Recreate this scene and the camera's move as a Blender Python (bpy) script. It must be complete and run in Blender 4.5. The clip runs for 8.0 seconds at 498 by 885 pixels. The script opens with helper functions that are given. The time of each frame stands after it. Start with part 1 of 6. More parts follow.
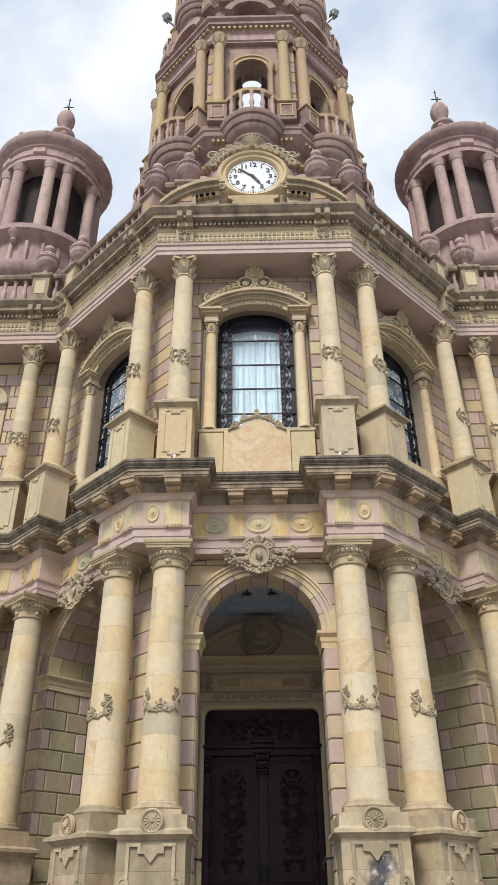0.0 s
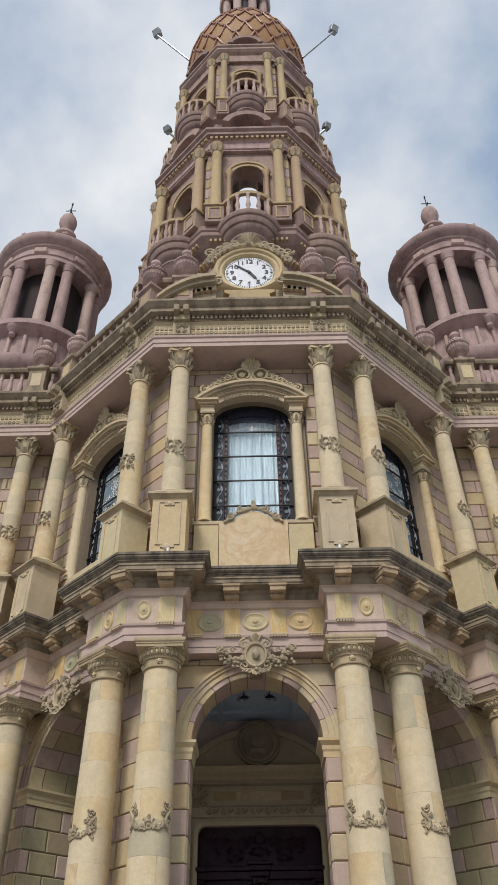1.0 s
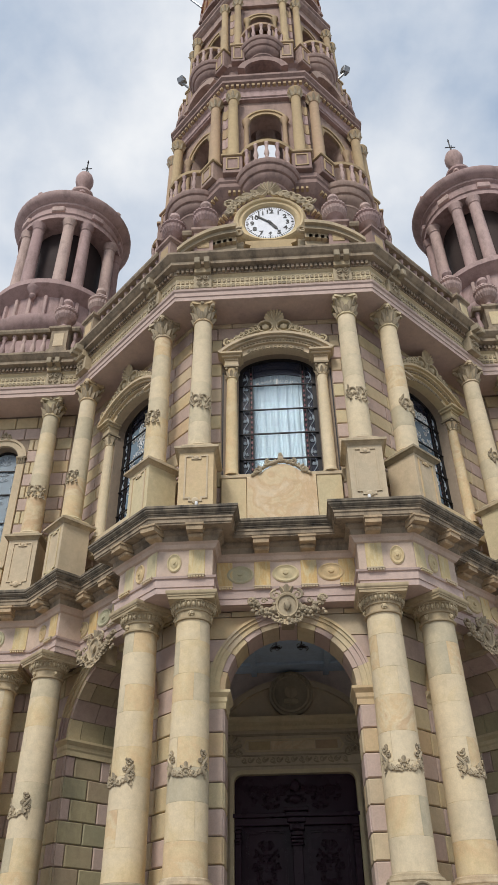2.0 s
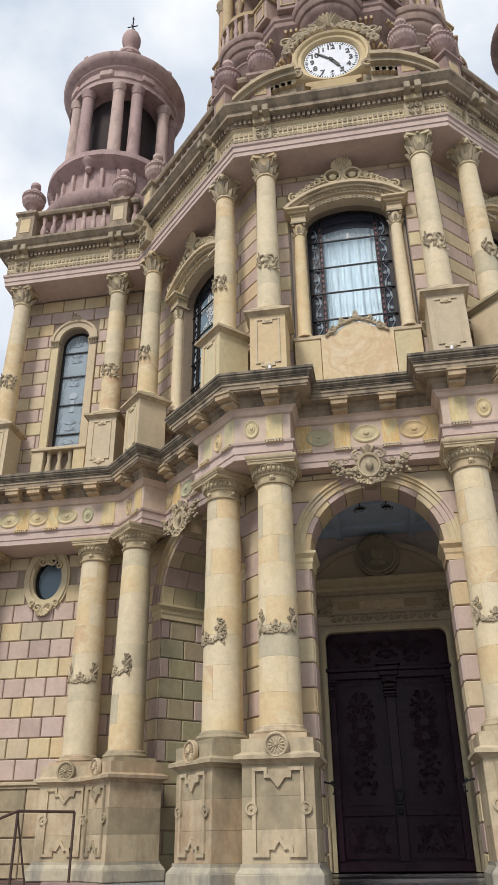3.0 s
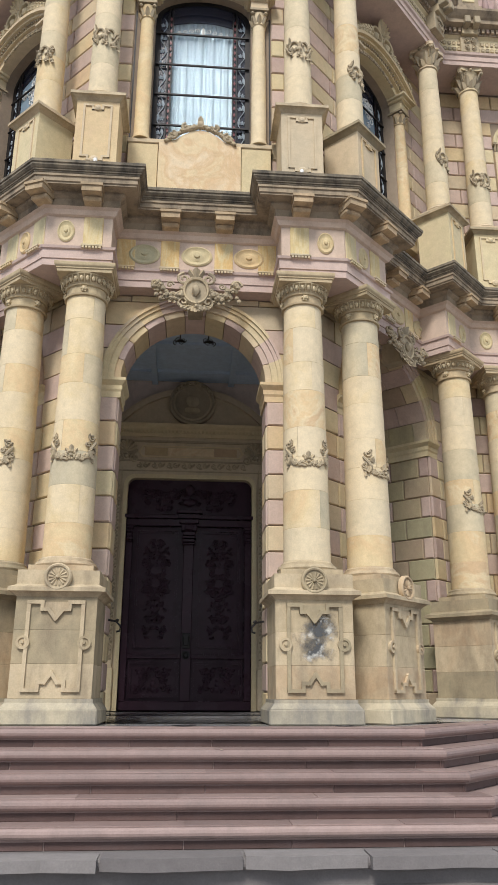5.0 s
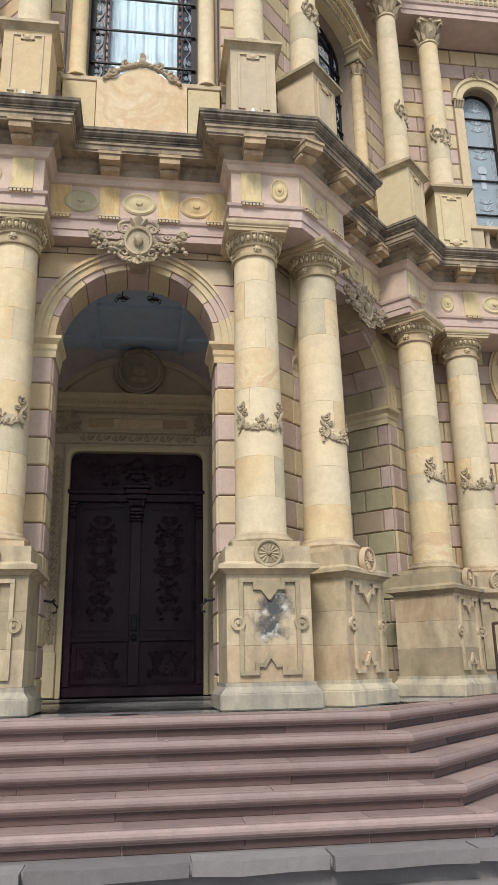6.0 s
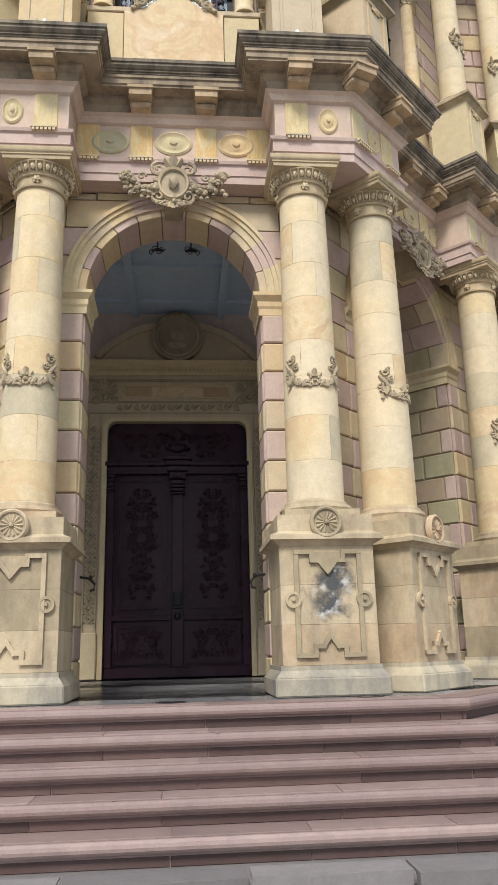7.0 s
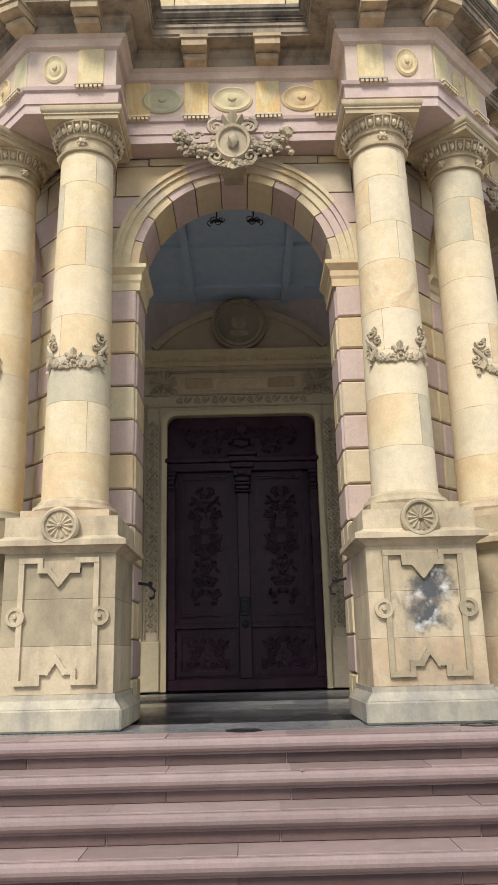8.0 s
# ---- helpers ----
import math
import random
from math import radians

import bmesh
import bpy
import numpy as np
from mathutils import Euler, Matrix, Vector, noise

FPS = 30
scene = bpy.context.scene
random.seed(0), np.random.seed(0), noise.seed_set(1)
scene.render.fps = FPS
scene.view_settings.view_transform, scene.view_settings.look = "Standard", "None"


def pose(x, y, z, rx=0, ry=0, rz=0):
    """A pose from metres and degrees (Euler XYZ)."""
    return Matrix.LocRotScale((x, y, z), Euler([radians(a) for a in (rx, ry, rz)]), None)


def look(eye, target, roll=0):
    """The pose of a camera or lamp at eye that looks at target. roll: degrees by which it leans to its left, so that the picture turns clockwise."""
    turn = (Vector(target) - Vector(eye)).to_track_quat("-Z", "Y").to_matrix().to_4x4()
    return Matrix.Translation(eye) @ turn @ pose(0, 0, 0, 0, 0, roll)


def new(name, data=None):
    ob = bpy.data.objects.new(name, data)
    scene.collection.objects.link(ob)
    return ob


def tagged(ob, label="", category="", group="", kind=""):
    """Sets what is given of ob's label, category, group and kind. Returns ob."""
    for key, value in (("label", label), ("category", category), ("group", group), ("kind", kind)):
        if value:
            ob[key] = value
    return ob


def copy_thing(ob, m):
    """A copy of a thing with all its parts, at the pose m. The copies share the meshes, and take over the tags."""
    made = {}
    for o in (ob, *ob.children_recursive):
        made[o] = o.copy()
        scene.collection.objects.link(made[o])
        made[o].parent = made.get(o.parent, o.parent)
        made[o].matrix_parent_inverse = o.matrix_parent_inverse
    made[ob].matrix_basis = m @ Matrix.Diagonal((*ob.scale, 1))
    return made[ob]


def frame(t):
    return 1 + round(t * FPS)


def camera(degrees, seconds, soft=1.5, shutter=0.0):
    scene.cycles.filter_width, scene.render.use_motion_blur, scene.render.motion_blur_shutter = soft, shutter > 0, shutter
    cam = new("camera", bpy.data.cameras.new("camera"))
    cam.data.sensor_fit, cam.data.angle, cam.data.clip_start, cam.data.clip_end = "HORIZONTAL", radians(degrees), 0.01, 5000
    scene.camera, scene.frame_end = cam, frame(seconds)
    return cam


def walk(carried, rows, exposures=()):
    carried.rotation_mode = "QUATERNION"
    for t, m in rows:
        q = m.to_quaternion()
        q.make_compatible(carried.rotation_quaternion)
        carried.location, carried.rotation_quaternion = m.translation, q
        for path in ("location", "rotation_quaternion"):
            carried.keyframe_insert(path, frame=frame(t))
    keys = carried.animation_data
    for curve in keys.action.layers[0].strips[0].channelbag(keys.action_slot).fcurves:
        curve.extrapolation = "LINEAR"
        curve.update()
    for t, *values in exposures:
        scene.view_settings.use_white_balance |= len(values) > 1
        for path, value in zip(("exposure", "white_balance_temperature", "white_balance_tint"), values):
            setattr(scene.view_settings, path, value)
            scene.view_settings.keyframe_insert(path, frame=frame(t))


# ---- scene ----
cam = camera(36.03, 8.0)
ROWS = [  # seconds, x, y, z, yaw, pitch, roll
    (0.0, 0.020, 0.015, 0.392, 1.09, 32.30, 0.44),
    (0.5, 0.017, 0.203, 0.432, 1.01, 36.81, 0.47),
    (1.0, 0.028, 0.371, 0.516, 0.94, 39.56, 0.60),
    (2.5, -0.022, 0.751, 0.462, 6.42, 32.89, 0.71),
    (3.0, -0.009, 1.048, 0.463, 10.14, 27.77, 0.60),
    (3.5, -0.069, 1.372, 0.416, 11.68, 23.29, 0.24),
    (4.0, -0.106, 1.634, 0.372, 7.60, 20.30, -0.16),
    (4.5, -0.069, 2.033, 0.364, 1.02, 18.86, -0.48),
    (5.0, -0.003, 2.329, 0.357, -4.59, 17.99, -0.22),
    (6.5, 0.166, 3.589, 0.396, -7.86, 15.92, 1.19),
    (7.0, 0.119, 4.024, 0.425, -4.64, 15.13, 1.36),
    (7.5, 0.090, 4.539, 0.492, -1.75, 14.91, 1.39),
    (8.0, 0.050, 5.003, 0.545, 0.02, 15.39, 1.34),
]
walk(cam, [(t, pose(x, y, z, 90 + pitch, roll, yaw)) for t, x, y, z, yaw, pitch, roll in ROWS],
     [(0.0, 0.74), (0.5, 0.64), (1.0, 0.36), (2.5, 0.54), (3.5, 0.70), (4.5, 0.81), (6.5, 0.90), (8.0, 1.06)])

# ---- world, sun, exposure ----
world = bpy.data.worlds.new("overcast_sky")
scene.world = world
world.use_nodes = True
wn, wl = world.node_tree.nodes, world.node_tree.links
wn.clear()
w_out = wn.new("ShaderNodeOutputWorld")
w_bg = wn.new("ShaderNodeBackground")
w_sky = wn.new("ShaderNodeTexSky")
w_sky.sky_type = "NISHITA"
w_sky.sun_disc = False
w_sky.sun_elevation, w_sky.sun_rotation = radians(58), radians(200)
w_coord = wn.new("ShaderNodeTexCoord")
w_noise = wn.new("ShaderNodeTexNoise")
w_noise.inputs["Scale"].default_value = 3.2
w_noise.inputs["Detail"].default_value = 7
w_noise.inputs["Roughness"].default_value = 0.52
w_ramp = wn.new("ShaderNodeValToRGB")
w_ramp.color_ramp.elements[0].position, w_ramp.color_ramp.elements[1].position = 0.36, 0.66
w_ramp.color_ramp.elements[0].color = (2.9, 3.75, 5.0, 1)
w_ramp.color_ramp.elements[1].color = (7.6, 7.7, 7.8, 1)
w_mix = wn.new("ShaderNodeMix")
w_mix.data_type = "RGBA"
w_mix.inputs["Factor"].default_value = 0.88
wl.new(w_coord.outputs["Generated"], w_noise.inputs["Vector"])
wl.new(w_noise.outputs["Fac"], w_ramp.inputs["Fac"])
wl.new(w_sky.outputs["Color"], w_mix.inputs["A"])
wl.new(w_ramp.outputs["Color"], w_mix.inputs["B"])
wl.new(w_mix.outputs["Result"], w_bg.inputs["Color"])
w_bg.inputs["Strength"].default_value = 0.095
wl.new(w_bg.outputs["Background"], w_out.inputs["Surface"])
sun = new("sun", bpy.data.lights.new("sun", "SUN"))
sun.data.energy, sun.data.angle, sun.data.color = 1.75, radians(16), (1.0, 0.945, 0.88)
sun.matrix_world = look((-7, -9, 27), (0, 12, 4))


# ---- materials ----
def material(name, stops, rough=0.85, scale=6.0, bump=0.14, per="object", metal=0.0, dirt=0.35, dirt_col=(0.09, 0.08, 0.07), grain=60.0, spec=0.3, vein=0.0, vary=0.8, dlow=0.5, streak=None):
    """Stone-like surface: stops are (position, colour) over a per-piece random value, with cloudy stains, grain and relief."""
    m = bpy.data.materials.new(name)
    m.use_nodes = True
    nd, ln = m.node_tree.nodes, m.node_tree.links
    b = nd["Principled BSDF"]
    b.inputs["Roughness"].default_value, b.inputs["Metallic"].default_value = rough, metal
    b.inputs["Specular IOR Level"].default_value = spec
    if per == "object":
        rnd = nd.new("ShaderNodeObjectInfo").outputs["Random"]
    else:
        rnd = nd.new("ShaderNodeNewGeometry").outputs["Random Per Island"]
    tc = nd.new("ShaderNodeTexCoord").outputs["Object"]
    geo = nd.new("ShaderNodeNewGeometry").outputs["Position"]
    cloud = nd.new("ShaderNodeTexNoise")
    cloud.inputs["Scale"].default_value, cloud.inputs["Detail"].default_value, cloud.inputs["Roughness"].default_value = scale * 0.3, 5, 0.6
    if streak:
        lay = nd.new("ShaderNodeMapping")
        lay.inputs["Scale"].default_value = streak
        ln.new(geo, lay.inputs["Vector"])
        ln.new(lay.outputs["Vector"], cloud.inputs["Vector"])
    else:
        ln.new(geo, cloud.inputs["Vector"])
    fine = nd.new("ShaderNodeTexNoise")
    fine.inputs["Scale"].default_value, fine.inputs["Detail"].default_value = grain, 4
    ln.new(geo, fine.inputs["Vector"])
    mx = nd.new("ShaderNodeMath")
    mx.operation = "MULTIPLY_ADD"
    ln.new(cloud.outputs["Fac"], mx.inputs[0])
    mx.inputs[1].default_value = 0.5 + vein
    add = nd.new("ShaderNodeMath")
    add.operation = "MULTIPLY_ADD"
    ln.new(rnd, add.inputs[0])
    add.inputs[1].default_value, add.inputs[2].default_value = vary, 0.25 - vary / 2 - vein / 2
    ln.new(add.outputs[0], mx.inputs[2])
    ramp = nd.new("ShaderNodeValToRGB")
    els = ramp.color_ramp.elements
    els[0].position, els[0].color = stops[0][0], (*stops[0][1], 1)
    els[1].position, els[1].color = stops[-1][0], (*stops[-1][1], 1)
    for pos, col in stops[1:-1]:
        els.new(pos).color = (*col, 1)
    ln.new(mx.outputs[0], ramp.inputs["Fac"])
    stain = nd.new("ShaderNodeTexNoise")
    stain.inputs["Scale"].default_value, stain.inputs["Detail"].default_value, stain.inputs["Roughness"].default_value = scale * 0.22, 8, 0.68
    cloud.inputs["Distortion"].default_value = vein * 2.2
    strm = nd.new("ShaderNodeMapping")
    strm.inputs["Scale"].default_value = (1.6, 1.6, 0.55)
    ln.new(geo, strm.inputs["Vector"])
    ln.new(strm.outputs["Vector"], stain.inputs["Vector"])
    sr = nd.new("ShaderNodeMapRange")
    sr.inputs["From Min"].default_value, sr.inputs["From Max"].default_value, sr.inputs["To Max"].default_value = dlow, 0.74, dirt
    ln.new(stain.outputs["Fac"], sr.inputs["Value"])
    m1 = nd.new("ShaderNodeMix")
    m1.data_type = "RGBA"
    ln.new(sr.outputs["Result"], m1.inputs["Factor"])
    ln.new(ramp.outputs["Color"], m1.inputs["A"])
    m1.inputs["B"].default_value = (*dirt_col, 1)
    mid = nd.new("ShaderNodeTexNoise")
    mid.inputs["Scale"].default_value, mid.inputs["Detail"].default_value, mid.inputs["Roughness"].default_value = 9.0, 6, 0.7
    ln.new(geo, mid.inputs["Vector"])
    both = nd.new("ShaderNodeMath")
    both.operation = "MULTIPLY_ADD"
    ln.new(mid.outputs["Fac"], both.inputs[0])
    both.inputs[1].default_value = 1.6
    ln.new(fine.outputs["Fac"], both.inputs[2])
    gr = nd.new("ShaderNodeMapRange")
    gr.inputs["From Min"].default_value, gr.inputs["From Max"].default_value = 0.75, 1.85
    gr.inputs["To Min"].default_value, gr.inputs["To Max"].default_value = 0.83, 1.12
    ln.new(both.outputs[0], gr.inputs["Value"])
    m2 = nd.new("ShaderNodeMix")
    m2.data_type, m2.blend_type = "RGBA", "MULTIPLY"
    m2.inputs["Factor"].default_value = 1.0
    ln.new(m1.outputs["Result"], m2.inputs["A"])
    ln.new(gr.outputs["Result"], m2.inputs["B"])
    ln.new(m2.outputs["Result"], b.inputs["Base Color"])
    rr = nd.new("ShaderNodeMapRange")
    rr.inputs["To Min"].default_value, rr.inputs["To Max"].default_value = max(0.05, rough - 0.12), min(1, rough + 0.1)
    ln.new(cloud.outputs["Fac"], rr.inputs["Value"])
    ln.new(rr.outputs["Result"], b.inputs["Roughness"])
    if bump:
        bp = nd.new("ShaderNodeBump")
        bp.inputs["Strength"].default_value, bp.inputs["Distance"].default_value = bump, 0.012
        ln.new(fine.outputs["Fac"], bp.inputs["Height"])
        ln.new(bp.outputs["Normal"], b.inputs["Normal"])
    return m


CREAM = (0.60, 0.482, 0.325)
YELLOW = (0.62, 0.475, 0.28)
GREENISH = (0.49, 0.415, 0.295)
PEACH = (0.60, 0.445, 0.29)
PINK = (0.575, 0.445, 0.375)
LILAC = (0.53, 0.405, 0.36)
stone_cream = material("cream_sandstone", [(0.0, GREENISH), (0.3, CREAM), (0.6, (0.62, 0.53, 0.33)), (0.85, YELLOW), (1.0, PEACH)], dirt=0.25, dirt_col=(0.22, 0.18, 0.11))
stone_drum = material("column_drum_sandstone", [(0.0, (0.50, 0.44, 0.31)), (0.18, (0.60, 0.515, 0.35)), (0.38, (0.69, 0.58, 0.40)), (0.62, (0.70, 0.58, 0.385)), (0.76, (0.68, 0.545, 0.325)), (0.86, (0.66, 0.49, 0.285)), (0.93, (0.69, 0.57, 0.365)), (1.0, (0.60, 0.43, 0.26))], dirt=0.28, dirt_col=(0.36, 0.27, 0.15), vein=0.30, scale=6.0, vary=0.95, bump=0.12)
stone_pink = material("pink_sandstone", [(0.0, LILAC), (0.4, PINK), (0.75, (0.52, 0.40, 0.33)), (1.0, (0.41, 0.30, 0.27))], dirt=0.3, dirt_col=(0.20, 0.14, 0.12))
stone_frieze = material("rosy_frieze_sandstone", [(0.0, (0.52, 0.40, 0.33)), (0.5, (0.60, 0.475, 0.37)), (1.0, (0.61, 0.49, 0.34))], dirt=0.3, dirt_col=(0.36, 0.24, 0.16), vein=0.3, scale=8)
stone_roundel = material("pale_roundel_stone", [(0.0, (0.44, 0.42, 0.28)), (0.5, (0.60, 0.50, 0.30)), (1.0, (0.63, 0.47, 0.26))], dirt=0.4, dirt_col=(0.25, 0.2, 0.13), vein=0.3, scale=9, vary=0.9)
stone_joint = material("dark_mortar_backing", [(0.0, (0.30, 0.235, 0.175)), (1.0, (0.40, 0.32, 0.24))], dirt=0.4)
# darker copy of the sandstone: shade of the deep reveals put into the colour
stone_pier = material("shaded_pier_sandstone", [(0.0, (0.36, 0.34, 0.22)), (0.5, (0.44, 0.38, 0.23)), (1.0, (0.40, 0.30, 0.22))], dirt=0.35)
stone_cornice = material("weathered_cornice_stone", [(0.0, (0.30, 0.245, 0.18)), (0.5, (0.38, 0.30, 0.205)), (1.0, (0.34, 0.25, 0.20))], dirt=0.85, dlow=0.44, dirt_col=(0.05, 0.042, 0.035), per="island", scale=11)
stone_black = material("sooty_cornice_edge", [(0.0, (0.16, 0.135, 0.10)), (0.5, (0.30, 0.25, 0.18)), (1.0, (0.46, 0.38, 0.27))], dirt=0.97, dlow=0.38, dirt_col=(0.03, 0.03, 0.03), per="island", scale=16)
stone_carved = material("carved_ornament_stone", [(0.0, (0.32, 0.27, 0.19)), (0.6, (0.47, 0.385, 0.26)), (1.0, (0.51, 0.41, 0.26))], dirt=0.55, dlow=0.45, dirt_col=(0.10, 0.09, 0.07), per="island")
stone_crest = material("pale_carved_stone", [(0.0, (0.46, 0.385, 0.25)), (0.6, (0.58, 0.48, 0.31)), (1.0, (0.61, 0.49, 0.30))], dirt=0.5, dlow=0.46, dirt_col=(0.17, 0.14, 0.10), per="island")
stone_capital = material("weathered_capital_stone", [(0.0, (0.44, 0.36, 0.22)), (0.5, (0.55, 0.445, 0.285)), (1.0, (0.54, 0.40, 0.23))], dirt=0.55, dlow=0.44, dirt_col=(0.22, 0.15, 0.09), scale=9)
stone_tower = material("tower_pink_stone", [(0.0, (0.28, 0.19, 0.165)), (0.5, (0.37, 0.26, 0.225)), (1.0, (0.45, 0.33, 0.26))], dirt=0.7, dlow=0.46, scale=9, dirt_col=(0.12, 0.085, 0.08))
stone_tower_col = material("tower_column_stone", [(0.0, (0.42, 0.31, 0.185)), (0.5, (0.50, 0.38, 0.215)), (1.0, (0.45, 0.31, 0.21))], dirt=0.4, dirt_col=(0.15, 0.11, 0.09))
stone_turret = material("turret_rose_stone", [(0.0, (0.40, 0.28, 0.265)), (0.5, (0.50, 0.365, 0.335)), (1.0, (0.54, 0.41, 0.35))], dirt=0.75, dlow=0.47, scale=9, dirt_col=(0.17, 0.12, 0.11))
# one step stone in two tones: shade painted into risers, light into treads
stone_step = material("shaded_step_stone", [(0.0, (0.072, 0.046, 0.042)), (0.5, (0.108, 0.066, 0.059)), (1.0, (0.155, 0.098, 0.086))], rough=0.62, dirt=0.45, dirt_col=(0.13, 0.10, 0.10), scale=5)
stone_tread = material("lit_tread_stone", [(0.0, (0.205, 0.145, 0.132)), (0.5, (0.285, 0.205, 0.186)), (1.0, (0.36, 0.265, 0.24))], rough=0.5, dirt=0.55, dlow=0.45, dirt_col=(0.20, 0.16, 0.15), scale=6)
stone_floor = material("dark_polished_floor_slab", [(0.0, (0.24, 0.24, 0.245)), (1.0, (0.36, 0.355, 0.36))], rough=0.2, bump=0.08, dirt=0.3, spec=0.5)
stone_pave = material("grey_paving_stone", [(0.0, (0.15, 0.138, 0.137)), (0.5, (0.205, 0.19, 0.187)), (1.0, (0.26, 0.242, 0.235))], dirt=0.4, dirt_col=(0.12, 0.11, 0.11))
stone_ped = material("pedestal_sandstone", [(0.0, (0.31, 0.265, 0.175)), (0.35, (0.45, 0.365, 0.235)), (0.65, (0.56, 0.46, 0.31)), (1.0, (0.46, 0.33, 0.205))], dirt=0.8, dirt_col=(0.20, 0.16, 0.11), scale=8, vein=0.45, dlow=0.43)
stone_base = material("worn_base_stone", [(0.0, (0.32, 0.29, 0.23)), (0.5, (0.49, 0.43, 0.31)), (1.0, (0.56, 0.49, 0.35))], dirt=0.9, dirt_col=(0.15, 0.15, 0.15), scale=8, vein=0.5, dlow=0.45)
wood_dark = material("dark_carved_wood", [(0.0, (0.032, 0.016, 0.025)), (0.6, (0.043, 0.022, 0.032)), (1.0, (0.056, 0.028, 0.038))], rough=0.28, dirt=0.5, dirt_col=(0.012, 0.006, 0.009), spec=0.14, vary=0.25)
plaster_blue = material("slate_blue_ceiling_paint", [(0.0, (0.50, 0.62, 0.74)), (1.0, (0.56, 0.68, 0.80))], dirt=0.15, bump=0.05)
plaster_dim = material("porch_wall_plaster", [(0.0, (0.62, 0.52, 0.46)), (1.0, (0.72, 0.61, 0.54))], dirt=0.3)
tracery_paint = material("dull_pale_tracery", [(0.0, (0.34, 0.40, 0.45)), (1.0, (0.46, 0.51, 0.55))], rough=0.6, bump=0, dirt=0.3)
iron = material("black_iron", [(0.0, (0.018, 0.017, 0.017)), (1.0, (0.03, 0.028, 0.028))], rough=0.5, bump=0.1, dirt=0.1, metal=0.4)
rust_iron = material("rusty_rail_iron", [(0.0, (0.05, 0.035, 0.028)), (1.0, (0.10, 0.06, 0.045))], rough=0.6, bump=0.1, dirt=0.3)
white_enamel = material("clock_dial_enamel", [(0.0, (0.74, 0.77, 0.82)), (1.0, (0.80, 0.82, 0.86))], rough=0.3, bump=0, dirt=0.08)
dial_black = material("dial_black_paint", [(0.0, (0.012, 0.012, 0.014)), (1.0, (0.02, 0.02, 0.022))], rough=0.4, bump=0, dirt=0)
dome_tile = material("ochre_dome_tile", [(0.0, (0.34, 0.18, 0.08)), (0.5, (0.42, 0.25, 0.11)), (1.0, (0.38, 0.20, 0.10))], rough=0.65, dirt=0.45, dirt_col=(0.2, 0.09, 0.06))
dome_red = material("red_dome_rib_tile", [(0.0, (0.28, 0.12, 0.08)), (1.0, (0.34, 0.16, 0.10))], rough=0.4, dirt=0.3)
grey_metal = material("grey_floodlight_metal", [(0.0, (0.30, 0.32, 0.34)), (1.0, (0.40, 0.42, 0.44))], rough=0.45, bump=0, metal=0.5, dirt=0.1)
curtain_cloth = material("pale_curtain_cloth", [(0.0, (0.62, 0.66, 0.68)), (1.0, (0.74, 0.77, 0.78))], rough=0.9, bump=0.05, dirt=0.1, dirt_col=(0.4, 0.42, 0.44))
# near-black: the dimness of unlit insides is put into the colour
dark_room = material("dim_interior_shade", [(0.0, (0.05, 0.05, 0.055)), (1.0, (0.07, 0.07, 0.075))], dirt=0.2)
white_paint = material("white_lamp_paint", [(0.0, (0.7, 0.7, 0.68)), (1.0, (0.8, 0.8, 0.78))], rough=0.4, bump=0, dirt=0.15)


def glass_material(name, tint, rough, pattern=0.0):
    m = bpy.data.materials.new(name)
    m.use_nodes = True
    nd, ln = m.node_tree.nodes, m.node_tree.links
    b = nd["Principled BSDF"]
    b.inputs["Base Color"].default_value = (*tint, 1)
    b.inputs["Roughness"].default_value = rough
    b.inputs["IOR"].default_value = 1.25 if not pattern else 1.4
    b.inputs["Transmission Weight"].default_value = 0.55 if pattern else 0.9
    b.inputs["Specular IOR Level"].default_value = 0.4
    nz = nd.new("ShaderNodeTexNoise")
    nz.inputs["Scale"].default_value = 5
    bp = nd.new("ShaderNodeBump")
    bp.inputs["Strength"].default_value, bp.inputs["Distance"].default_value = 0.12, 0.01
    ln.new(nz.outputs["Fac"], bp.inputs["Height"])
    ln.new(bp.outputs["Normal"], b.inputs["Normal"])
    return m


glass_clear = glass_material("pale_window_glass", (0.72, 0.83, 0.90), 0.08)
glass_blue = glass_material("leaded_blue_glass", (0.35, 0.46, 0.55), 0.15, 1)
glass_pale = glass_material("pale_leaded_glass", (0.58, 0.68, 0.75), 0.15, 1)
glass_plum = glass_material("plum_border_glass", (0.05, 0.055, 0.085), 0.2, 1)


# ---- mesh helpers ----
def part(name, bm, mat, parent=None, label="", smooth=False, loc=None, kind=""):
    me = bpy.data.meshes.new(name)
    bmesh.ops.recalc_face_normals(bm, faces=bm.faces)
    bm.to_mesh(me)
    bm.free()
    me.materials.append(mat)
    if smooth:
        for p in me.polygons:
            p.use_smooth = True
        me.set_sharp_from_angle(angle=radians(38))
    ob = new(name, me)
    if loc is not None:
        ob.matrix_basis = loc
    if parent is not None:
        ob.parent = parent
    return tagged(ob, label=label, kind=kind)


def share(name, me, loc, parent):
    ob = new(name, me)
    ob.matrix_basis = loc
    ob.parent = parent
    return ob


def thing(name, label, category, m=None, group="", kind=""):
    ob = new(name)
    ob.empty_display_size = 0.2
    if m is not None:
        ob.matrix_basis = m
    return tagged(ob, label=label, category=category, group=group, kind=kind)


